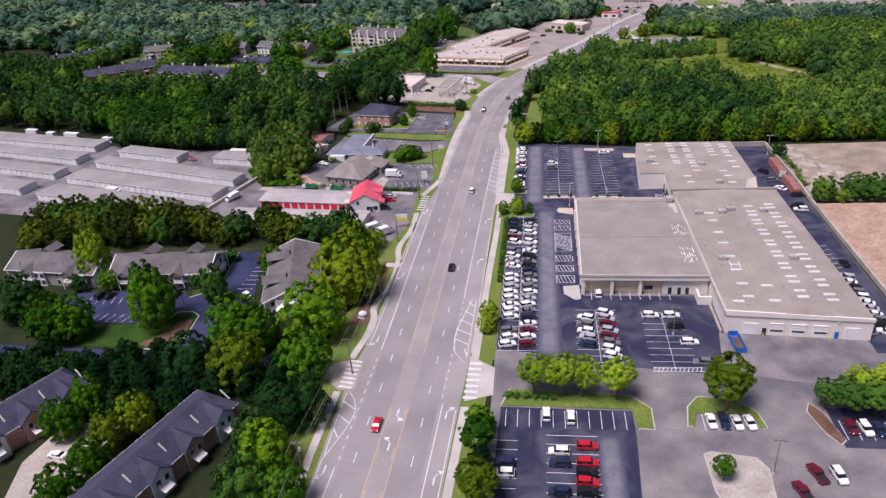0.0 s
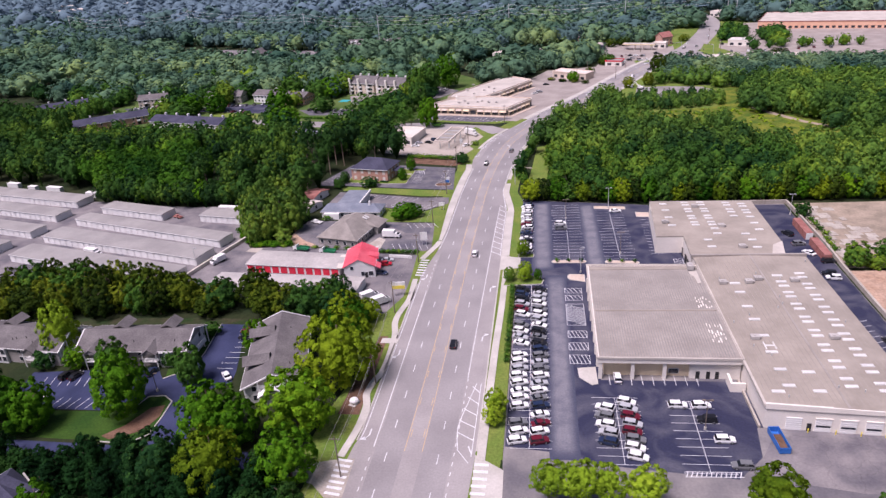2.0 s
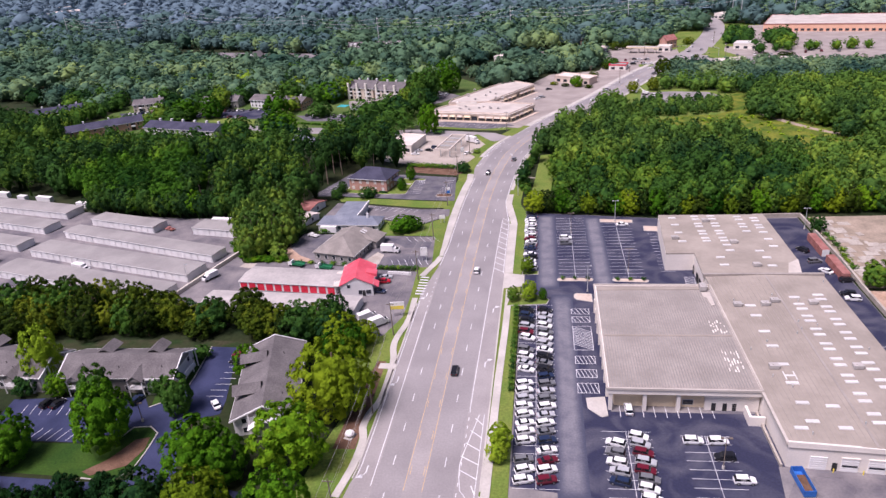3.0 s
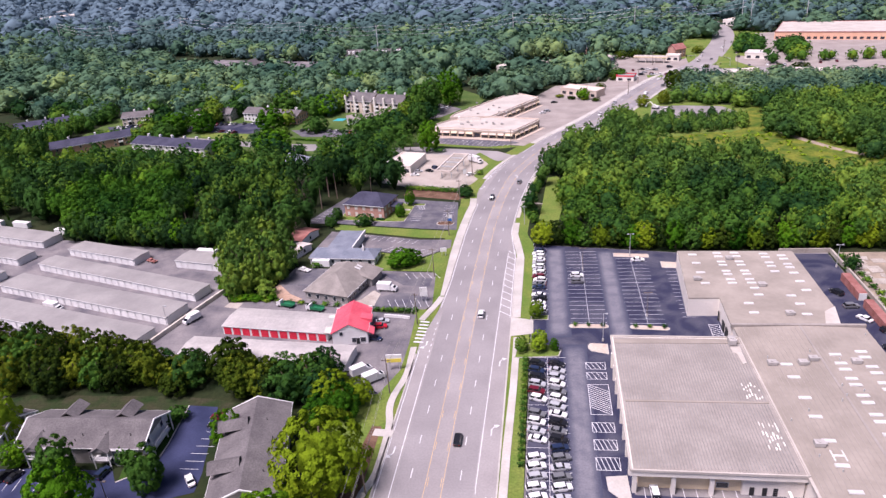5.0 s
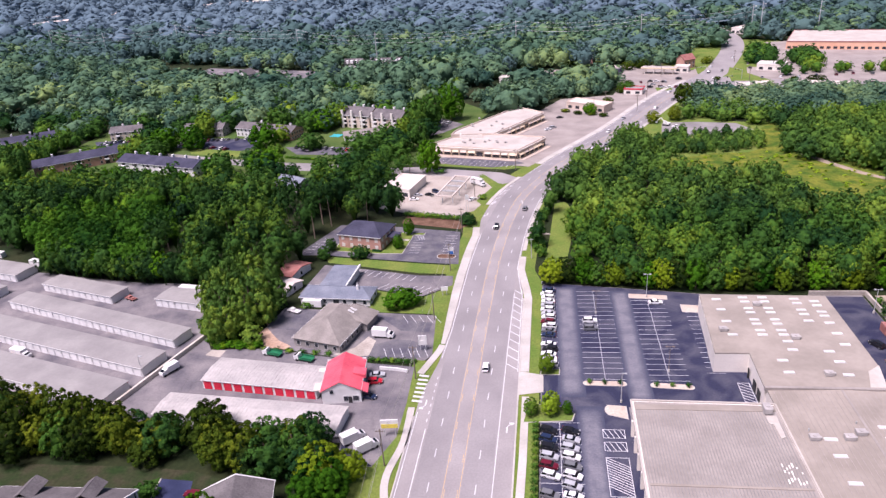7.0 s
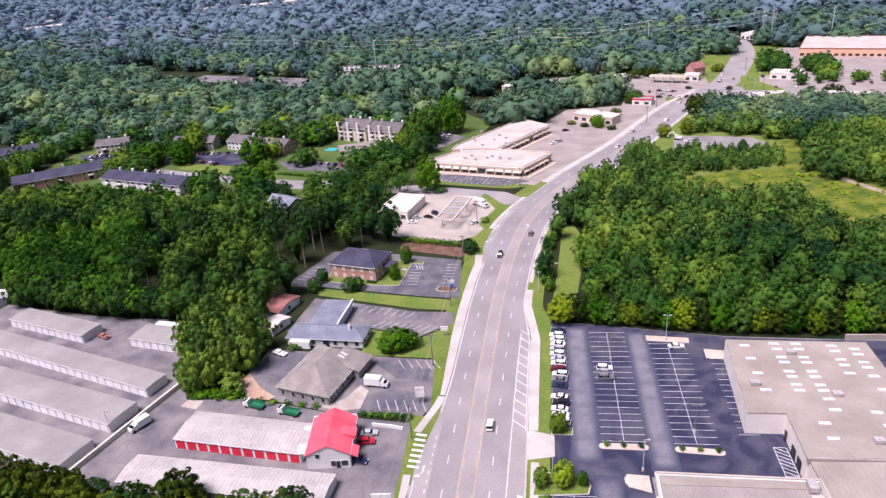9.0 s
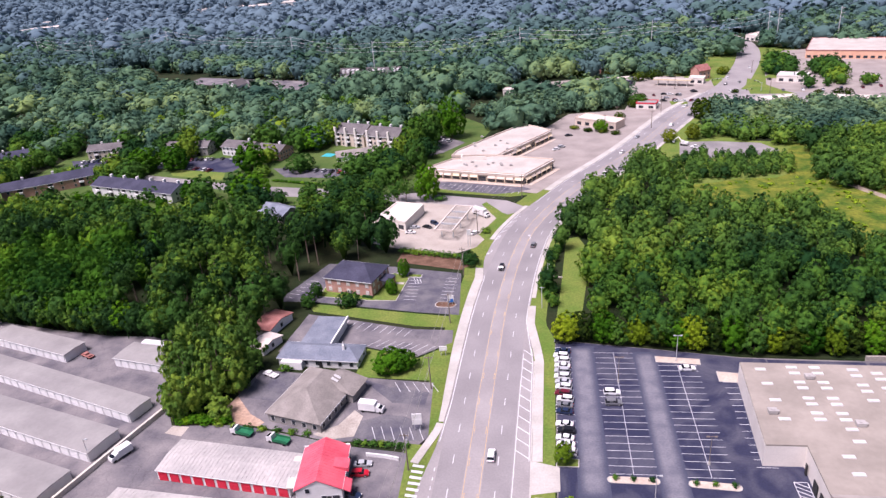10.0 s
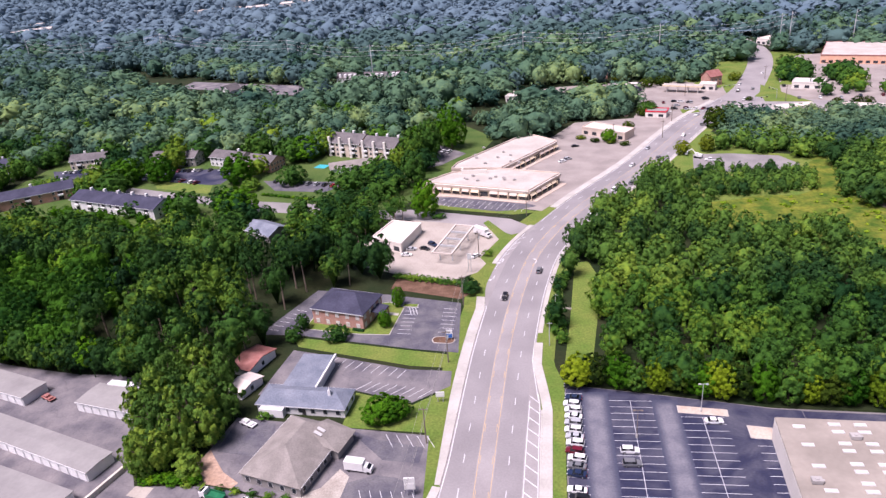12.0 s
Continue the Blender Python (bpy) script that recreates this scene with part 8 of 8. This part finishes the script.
ROWS_A = "wwg-wwwwwsww-wswg-wmsbnb"
ROWS_B = "mwmwngwswgsgnbgbwswgwssb"
car_row(-9.2, 151.0, 3.22, ROWS_A, ("suv", "suv", "sedan"), [15 if i < 13 else -16 for i in range(24)])
car_row(-3.9, 151.0, 3.22, ROWS_B, ("suv", "suv", "sedan"), [15 if i < 13 else -16 for i in range(24)])
car_row(-8.6, 255.0, 2.68, "wwwbw-ngwmwswswwwn-b", ("suv", "suv", "sedan"), 172)
car_row(11.8, 151.2, 3.15, "nswgw", ("suv",), 163, "parked in the front lot")
car_row(17.6, 146.6, 2.8, "wwgmsmsw", ("suv",), -14, "parked in the front lot")
for k, c, x, y, a in (("suv", "white", 29.4, 165.2, 0), ("suv", "white", 34.9, 165.2, 2), ("suv", "black", 35.2, 160.0, 180), ("suv", "white", 37.6, 152.9, 0), ("suv", "grey", 39.4, 144.6, 178), ("suv", "white", 16.2, 176.4, 92),
                      ("suv", "white", 4.6, 279.8, 0), ("suv", "grey", 4.6, 275.2, 2), ("sedan", "white", 27.0, 291.9, 2), ("suv", "white", 0.8, 124.2, 91), ("suv", "white", 6.3, 123.4, 90), ("suv", "white", 3.4, 112.6, 180), ("suv", "navy", 3.4, 109.2, 180),
                      ("suv", "red", 9.4, 114.4, 0), ("suv", "red", 9.2, 109.6, -2), ("suv", "black", 9.0, 106.8, -4), ("suv", "red", 8.9, 104.2, -3), ("suv", "black", 8.9, 101.6, -4), ("suv", "navy", 3.2, 101.5, 180), ("suv", "black", 3.2, 98.5, 180), ("sedan", "grey", 8.9, 98.6, 0), ("suv", "navy", -8.2, 108.7, 180), ("suv", "white", -8.2, 105.9, 180),
                      ("sedan", "white", 36.9, 123.4, -86), ("pickup", "navy", 39.6, 123.6, -86), ("sedan", "white", 42.3, 123.2, -84), ("sedan", "white", 45.0, 123.3, -82), ("sedan", "maroon", 65.6, 122.8, -84), ("suv", "white", 68.3, 122.4, -84), ("sedan", "navy", 71.0, 122.2, -84), ("suv", "silver", 73.8, 122.2, -84),
                      ("pickup", "maroon", 54.2, 108.9, 106), ("suv", "white", 58.2, 108.6, -82), ("pickup", "maroon", 50.0, 104.0, 106),
                      ("suv", "black", 85.6, 266.5, 120), ("suv", "grey", 86.6, 257.6, 6), ("sedan", "white", 87.6, 250.2, 125), ("suv", "white", 88.9, 231.6, 172), ("suv", "black", 88.6, 234.6, 172), ("suv", "black", 91.5, 243.6, 5), ("sedan", "black", 89.4, 194.2, 100)):
    car(k, c, x, y, a)
car_row(86.9, 158.6, 2.72, "wbgwswwgbws", ("suv", "sedan"), 162, "parked behind the workshop")
for k, c, x, y, a in (("sedan", "silver", -59.4, 248.6, 8), ("suv", "red", -59.4, 245.2, 6), ("sedan", "navy", -59.6, 238.2, -14), ("sedan", "silver", -66, 221, 12), ("suv", "black", -140, 174.4, 75), ("sedan", "black", -137, 174.4, 75), ("sedan", "white", -140.6, 163.2, 60), ("suv", "white", -127, 174.8, 80), ("suv", "white", -124.2, 174.8, 82), ("suv", "black", -121.2, 174.8, 82),
                      ("suv", "navy", -114.6, 176.6, 80), ("suv", "maroon", -94.0, 198.6, 174), ("suv", "black", -93.4, 195.2, 174), ("sedan", "white", -91.2, 175.2, 130), ("sedan", "white", -110.4, 106.1, 172), ("sedan", "black", -104.5, 115.6, 60), ("sedan", "black", -115.8, 264.8, 100), ("suv", "black", -181, 262, -14),
                      ("sedan", "silver", -71.1, 400.2, 10), ("sedan", "white", -72.1, 394.7, 0), ("sedan", "black", -65.4, 400.5, -25), ("suv", "navy", -62.6, 404.4, -40), ("sedan", "white", -43.4, 392.8, 50), ("sedan", "silver", -24, 540, 20), ("sedan", "white", -6, 512, 30), ("suv", "silver", -3, 516, 30), ("sedan", "black", 2, 540, 10)):
    car(k, c, x, y, a, "standing on the asphalt", 0.04)
for n, x0, y0, dx, dy, a in ((15, -247, 516.4, 3.35, 0.06, 84), (12, -250, 509.5, 3.5, -1.45, 66), (8, -311, 520.6, 3.4, 0.3, 80)):
    for i in range(n):
        if cr.random() < 0.86:
            car(cr.choice(("sedan", "suv")), cr.choice(MIX), x0 + dx * i, y0 + dy * i, a + cr.uniform(-4, 4), "in a far apartment lot", 0.04)
for i in range(9):
    car(cr.choice(("sedan", "suv")), cr.choice(MIX + ["red"]), -163 + 5.0 * i, 492 - 1.3 * i, 75, "in a far apartment lot", 0.04)
for i in range(5):
    car(cr.choice(("sedan", "suv")), cr.choice(MIX), -86 + 3.6 * i, 546 - 2.2 * i, 60, "in a far apartment lot", 0.04)
for y, off, k, c, up in ((119, -3.9, "sedan", "red", 0), (192, 3.7, "suv", "black", 1), (253, 3.8, "suv", "white", 1), (380, 5.0, "suv", "grey", 1), (358, -4.0, "suv", "black", 0), (468, 4, "suv", "white", 1), (478, 7.4, "suv", "grey", 1), (500, -4, "sedan", "white", 0), (515, 4, "suv", "grey", 1), (528, -7, "sedan", "silver", 0),
                         (556, 4, "suv", "white", 1), (580, 7, "suv", "grey", 1), (598, -4, "sedan", "white", 0), (612, -7, "sedan", "maroon", 0), (630, 4, "sedan", "grey", 1), (640, 7, "suv", "white", 1), (660, -4, "suv", "black", 0), (668, 4, "sedan", "grey", 1), (680, -7, "sedan", "white", 0), (720, 4, "sedan", "white", 1), (440, 8.2, "sedan", "white", 1)):
    p, q = road_at(y, off), road_at(y + 2, off)
    car(k, c, p.x, p.y, math.degrees(math.atan2(q.y - p.y, q.x - p.x)) + (0 if up else 180), "on the road", 0.055)
for i in range(16):
    car(cr.choice(("sedan", "suv")), cr.choice(MIX), cr.uniform(56, 100), cr.uniform(610, 648), cr.choice((0, 90, 10)), "at the junction", 0.06)


def box_truck(x, y, rz, label, box_mat=None, l=5.0, h=2.4):
    t = thing("box_truck", label, "truck", pose(x, y, 0.04, 0, 0, rz))
    part("cargo_box", Shape().box(-l / 2 - 0.6, -1.15, 0.75, l / 2 - 0.6, 1.15, 0.75 + h), box_mat or SIDING_W, t)
    part("cab", Shape().prism([(l / 2 - 0.5, -1.0), (l / 2 + 1.5, -1.0), (l / 2 + 1.5, 1.0), (l / 2 - 0.5, 1.0)], 0.5, [2.3, 1.5, 1.5, 2.3]), SIDING_W, t)
    part("windscreen", Shape().slab((l / 2 + 0.35, -0.9, 2.0), (l / 2 + 1.2, -0.9, 1.66), (l / 2 + 1.2, 0.9, 1.66), (l / 2 + 0.35, 0.9, 2.0), 0.03), CARGLASS, t)
    for wx in (-l / 2 + 0.6, l / 2 + 0.7):
        for y_ in (-1, 1):
            part("wheel", Shape().tube((0, -0.15, 0), (0, 0.15, 0), 0.42, 0.42, 10), RUBBER, t, at=pose(wx, y_ * 0.95, 0.42))
    return t


box_truck(-62.4, 270.4, -8, "white box truck parked at the clinic")
box_truck(-55.6, 216.4, 40, "white rental box truck", l=4.4)
box_truck(-60.0, 219.6, 40, "white rental box truck", l=4.4)
rental = box_truck(-183, 257.2, -16, "white rental truck with an orange stripe between storage blocks", l=5.5)
part("stripe", Shape().box(-2.6, -1.19, 1.3, 1.6, -1.155, 1.8), mat("orange_stripe", (0.75, 0.2, 0.04), (0.8, 0.25, 0.06), 3, 0.3, 0.6), rental, "orange painted stripe")
for x, y, w in ((-253.4, 336.2, 9.5), (-267.4, 338.6, 5.2), (-226.4, 326.6, 6.2), (-283, 344.6, 8)):
    c = thing("shipping_container", "white storage container behind a storage block", "container", pose(x, y, 0.04, 0, 0, -14), "white containers")
    part("body", Shape().box(-w / 2, -1.2, 0.15, w / 2, 1.2, 2.6), SIDING_W, c)
    part("roof", Shape().box(-w / 2 - 0.04, -1.24, 2.6, w / 2 + 0.04, 1.24, 2.68), SIDING_W, c)
    part("runner", Shape().box(-w / 2, -1.0, -0.2, w / 2, -0.8, 0.15), RUBBER, c)
    part("runner", Shape().box(-w / 2, 0.8, -0.2, w / 2, 1.0, 0.15), RUBBER, c)
box_truck(-142.0, 299.8, -8, "white box truck behind the storage block", l=9, h=2.8)
box_truck(-42.6, 414.2, -42, "white semi-trailer at the gas station", l=7.5, h=2.8)
box_truck(-125.6, 249.6, 242, "long white cargo van parked beside the wall", l=4.0, h=2.0)
for x, y, rz in ((-95.6, 259.2, 166), (-84.2, 256.4, 166)):
    t = thing("green_truck", "green flatbed truck with a white cab", "truck", pose(x, y, 0.04, 0, 0, rz))
    part("bed", Shape().box(-3.0, -1.1, 0.8, 1.6, 1.1, 1.0).box(-3.0, -1.1, 1.0, 1.6, -1.0, 1.7).box(-3.0, 1.0, 1.0, 1.6, 1.1, 1.7), GREEN, t)
    part("cab", Shape().prism([(1.7, -1.0), (3.4, -1.0), (3.4, 1.0), (1.7, 1.0)], 0.5, [2.4, 1.9, 1.9, 2.4]), SIDING_W, t)
    part("windscreen", Shape().slab((2.4, -0.85, 2.24), (3.3, -0.85, 1.96), (3.3, 0.85, 1.96), (2.4, 0.85, 2.24), 0.03), CARGLASS, t)
    for wx in (-2, 2.4):
        for y_ in (-1, 1):
            part("wheel", Shape().tube((0, -0.15, 0), (0, 0.15, 0), 0.42, 0.42, 10), RUBBER, t, at=pose(wx, y_ * 0.95, 0.42))

ex = thing("excavator", "white excavator parked beside the gravel pad", "excavator", pose(65.5, 512.5, 0.04, 0, 0, 150))
for y_ in (-1.1, 1.1):
    part("track", Shape().box(-1.9, y_ - 0.3, 0, 1.9, y_ + 0.3, 0.9), RUBBER, ex)
part("house", Shape().box(-2.2, -1.3, 0.95, 1.0, 1.3, 2.0), SIDING_W, ex)
part("cab", Shape().prism([(-0.2, 0.3), (1.5, 0.3), (1.5, 1.3), (-0.2, 1.3)], 1.2, 3.0), SIDING_W, ex)
part("boom", Shape().tube((0.9, -0.2, 1.6), (3.6, -0.2, 4.4), 0.3, 0.24, 6).tube((3.6, -0.2, 4.4), (6.2, -0.2, 2.4), 0.24, 0.18, 6), SIDING_W, ex)
part("bucket", Shape().prism([(5.7, -0.8), (6.8, -0.8), (6.8, 0.4), (5.7, 0.4)], 1.0, [2.4, 1.6, 1.6, 2.4]), STEEL, ex)
car("pickup", "white", 70.4, 506.6, 160, "standing by the gravel pad", 0.04)
for x, y, h in ((33.4, 566, 11), (52.8, 551, 11), (25, 555, 9), (143.2, 627, 11), (84, 655.5, 11), (108.5, 690, 11), (64, 588, 11), (150, 700, 10)):
    p = thing("utility_pole", "grey utility pole at the junction", "utility pole", pose(x, y, 0), "junction poles")
    part("pole", Shape().tube((0, 0, -0.2), (0, 0, h), 0.2, 0.14, 7), WOOD, p)
    part("crossarm", Shape().box(-1.2, -0.08, h - 0.9, 1.2, 0.08, h - 0.7), WOOD, p)
for x, y, rz in ((118.2, 657, 200), (120.6, 615, 20), (140, 636, 110)):
    p = thing("traffic_signal", "traffic signal on a long mast arm", "traffic signal", pose(x, y, 0.05, 0, 0, rz), "traffic signals")
    part("pole", Shape().tube((0, 0, 0), (0, 0, 6.4), 0.18, 0.14, 8), STEEL, p)
    part("mast_arm", Shape().tube((0, 0, 6.0), (9, 0, 6.4), 0.12, 0.08, 6), STEEL, p)
    for dx in (4.5, 8.4):
        part("signal_head", Shape().box(dx - 0.2, -0.18, 5.2, dx + 0.2, 0.18, 6.3), DARK, p)

# ---- yard furniture ----
d = thing("dumpster", "open blue roll-off dumpster half full of scrap", "dumpster", pose(49.2, 152.9, 0.03, 0, 0, 4))
part("bin", Shape().box(-1.2, -3.6, 0.2, -1.1, 3.6, 1.7).box(1.1, -3.6, 0.2, 1.2, 3.6, 1.7).box(-1.2, -3.7, 0.2, 1.2, -3.55, 1.7).box(-1.2, 3.55, 0.2, 1.2, 3.7, 1.7).box(-1.1, -3.6, 0.15, 1.1, 3.6, 0.3), BLUE, d)
part("scrap", Shape().prism([(-1.0, -2.6), (1.0, -3.0), (0.9, 1.6), (-0.8, 2.2)], 0.3, [1.0, 0.8, 1.2, 0.7]), MULCH, d, "brown scrap")
for y in (268.8, 251.0):
    c = thing("shipping_container", "weathered red shipping container", "container", pose(91.4, y, 0.06, 0, 0, 0), "containers")
    side = []
    for i in range(28):  # corrugated walls
        yy = -7.0 + 0.5 * i
        side += [(1.22, yy), (1.22, yy + 0.2), (1.29, yy + 0.25), (1.29, yy + 0.45)]
    s = Shape().prism(side + [(-x, yy) for x, yy in reversed(side)], 0.1, 2.7)
    part("body", s, RUST, c)
    part("door", Shape().box(-1.15, -7.12, 0.15, 1.15, -7.0, 2.6), SIDING_W if y > 260 else RUST, c)


def light_pole(x, y, h, label, heads=2, material=None):
    p = thing("street_lamp", label, "street lamp", pose(x, y, 0.03), "parking lot lamps")
    part("base", Shape().tube((0, 0, 0), (0, 0, 0.8), 0.32, 0.3, 10), CONC, p)
    part("pole", Shape().tube((0, 0, 0.7), (0, 0, h), 0.12, 0.08, 8), material or STEEL, p)
    for i in range(heads):
        s = 1 if i % 2 == 0 else -1
        hd = part("lamp_arm", Shape().box(0, -0.05, h - 0.15, s * 0.9, 0.05, h - 0.05) if s > 0 else Shape().box(-0.9, -0.05, h - 0.15, 0, 0.05, h - 0.05), material or STEEL, p)
        part("lamp_head", Shape().box(s * 0.9 - 0.35, -0.22, h - 0.22, s * 0.9 + 0.35, 0.22, h), material or STEEL, hd)
    return p


light_pole(10.2, 238.0, 9.5, "tall pale parking-lot lamp", 1)
light_pole(24.9, 252.6, 8.5, "dark double parking-lot lamp", 2, WOOD)
light_pole(6.9, 285.5, 8.5, "dark double parking-lot lamp", 2, WOOD)
light_pole(24.6, 296.2, 9.0, "tall pale parking-lot lamp", 2)
light_pole(45.9, 108.6, 9.5, "dark double parking-lot lamp on a concrete base", 2, WOOD)
light_pole(34.2, 157.0, 8.5, "dark double parking-lot lamp", 2, WOOD)
light_pole(92.4, 285.5, 8.5, "pale double lamp by the retaining wall", 2)
light_pole(-108.6, 168.4, 6, "dark lamp by the apartment drive", 1, WOOD)
light_pole(-134.0, 247.6, 7, "grey lamp in the storage yard", 1)

POLES = [(-51.2, 66), (-50.2, 102), (-48.4, 138), (-47.9, 173.5), (-49.6, 211), (-47.6, 247.5), (-46.6, 281), (-45.4, 318), (-44.4, 354), (-42, 392), (-24, 436)]
wires = tagged(new("power_lines"), "sagging overhead cables along the road", "cables")
for i, (x, y) in enumerate(POLES):
    p = thing("utility_pole", "weathered wooden utility pole with a crossarm", "utility pole", pose(x, y, 0), "utility poles")
    part("pole", Shape().tube((0, 0, -0.2), (0, 0, 11.5), 0.2, 0.13, 8), WOOD, p)
    part("crossarm", Shape().box(-1.2, -0.07, 10.7, 1.2, 0.07, 10.9), WOOD, p)
    for dx in (-1.1, -0.5, 0.5, 1.1):
        part("insulator", Shape().tube((dx, 0, 10.9), (dx, 0, 11.15), 0.06, 0.04, 6), STEEL, p)
    if i % 2:
        part("transformer", Shape().tube((0.35, 0, 8.6), (0.35, 0, 9.6), 0.28, 0.28, 10), STEEL, p)
    if i:
        for dx, z in ((-1.1, 11.1), (1.1, 11.1), (0.1, 9.0), (0.1, 8.0)):
            a, b = POLES[i - 1], POLES[i]
            s = Shape().pipe([(a[0] + (b[0] - a[0]) * k / 8 + dx, a[1] + (b[1] - a[1]) * k / 8, z - 3.6 * (k / 8) * (1 - k / 8)) for k in range(9)], 0.03)
            part("cable", s, WIRE, wires)
for x, y in ((-14.6, 328), (-12.4, 346)):
    p = thing("utility_pole", "short grey pole among the verge trees", "utility pole", pose(x, y, 0), "utility poles")
    part("pole", Shape().tube((0, 0, -0.2), (0, 0, 8.5), 0.16, 0.11, 8), STEEL, p)
    part("crossarm", Shape().box(-0.8, -0.06, 7.9, 0.8, 0.06, 8.05), STEEL, p)


def pole_sign(x, y, h, w, ht, face, panel, label, rz=0):
    s = thing("roadside_sign", label, "sign", pose(x, y, 0.02, 0, 0, rz))
    for dx in (-w * 0.3, w * 0.3):
        part("post", Shape().tube((dx, 0, 0), (dx, 0, h), 0.1, 0.1, 8), STEEL, s)
    part("panel", Shape().box(-w / 2, -0.18, h - ht, w / 2, 0.18, h), panel, s)
    part("face", Shape().box(-w / 2 + 0.15, -0.24, h - ht + 0.12, w / 2 - 0.15, 0.24, h - 0.1 - ht * 0.45), face, s)
    return s


pole_sign(-50.2, 222.2, 5.2, 4.6, 2.6, SIGN_Y, SIDING_W, "white and yellow roadside sign on posts", 5)
pole_sign(-47.6, 262.6, 5.4, 2.6, 3.4, SIDING_W, SIDING_W, "blank white roadside sign on posts", 5)
pole_sign(-45.2, 298.4, 3.4, 2.4, 1.6, SIDING_W, SIDING_W, "small white roadside sign", 5)
pole_sign(-46.6, 330.6, 3.8, 2.2, 2.8, BLUE, SIDING_W, "white sign with a blue band", 5)
pole_sign(-44.4, 379.0, 8.0, 1.6, 2.4, SIDING_W, SIDING_W, "tall white gas-station sign", 5)
# storage yard wall, transformers and small stuff
setting("wall_storage", strip([(-122.8, 270.2), (-126.6, 258), (-135.2, 229)], 0.7, -0.2, 1.5), mat("tan_wall", (0.55, 0.5, 0.43), (0.62, 0.57, 0.5), 4, 0.4, 0.9), "tan masonry wall beside the storage yard", "wall")
setting("wall_office", strip([(-59.4, 252.2), (-54, 251.6), (-50.6, 250.8)], 0.4, -0.1, 1.0), SIDING_W, "low white wall behind the office", "wall")
cover = thing("utility_cover", "white rounded utility cover on a mulch bed", "utility cover", pose(-51.7, 164.6, 0.15))
part("base", Shape().tube((0, 0, 0), (0, 0, 0.7), 0.9, 0.8, 10), CONC_OLD, cover)
part("dome", Shape().tube((0, 0, 0.7), (0, 0, 1.1), 1.25, 1.1, 12).tube((0, 0, 1.1), (0, 0, 1.4), 1.1, 0.5, 12), SIDING_W, cover)
sheet("utility_pad", [(-53.2, 163.6), (-51.8, 166.4), (-50.2, 165.4), (-51.2, 162.8)], CONC, 0.15, "concrete pad", "pad", False)
for i, (x, y) in enumerate(((-165.5, 296.2), (-97.6, 286.6))):
    t = thing("trailer" if i == 0 else "junk_pile", "low flatbed trailer with machinery" if i == 0 else "white pallets and crates beside the shed", "trailer" if i == 0 else "crates", pose(x, y, 0.04, 0, 0, -25))
    part("deck", Shape().box(-2.6, -1, 0.5, 2.6, 1, 0.7).box(-1.4, -0.7, 0.7, 0.2, 0.7, 1.4).box(0.8, -0.8, 0.7, 2.0, 0.5, 1.1), RUST if i == 0 else SIDING_W, t)
    for wx in (-1.2, 1.2):
        part("wheel", Shape().tube((wx, -1.1, 0.35), (wx, 1.1, 0.35), 0.35, 0.35, 10), RUBBER, t)

# ---- power line towers in the distance ----
TOWERS = [(-607, 901), (-519, 872), (-457, 929), (-273, 842), (-170, 771), (-34, 802), (86, 795), (192, 813), (204, 825), (253, 813)]
for i, (x, y) in enumerate(TOWERS):
    h = 32
    p = thing("power_pylon", "slim pale steel transmission pole", "pylon", pose(x, y, float(ground_z(x, y))), "transmission poles")
    part("pole", Shape().tube((0, 0, 0), (0, 0, h), 0.5, 0.28, 8), STEEL, p)
    for k in range(3):
        part("arm", Shape().tube((0, 0, h - 2 - 4 * k), (3.2, 0, h - 1.4 - 4 * k), 0.2, 0.12, 6), STEEL, p)
for z in (30.4, 26.4, 22.4):
    for a, b in zip(TOWERS[:-2], TOWERS[1:-1]):
        g0, g1 = float(ground_z(*a)), float(ground_z(*b))
        part("cable", Shape().pipe([(a[0] + (b[0] - a[0]) * k / 8 + 3, a[1] + (b[1] - a[1]) * k / 8, g0 + (g1 - g0) * k / 8 + z - 16 * (k / 8) * (1 - k / 8)) for k in range(9)], 0.075), STEEL, wires)
for i in range(14):
    car(cr.choice(("sedan", "suv")), cr.choice(MIX), 156 + 12 * (i % 7) + cr.uniform(-2, 2), 632 + 36 * (i // 7) + cr.uniform(-4, 4), cr.choice((80, 90, 260)), "in the far mall lot", 0.04)
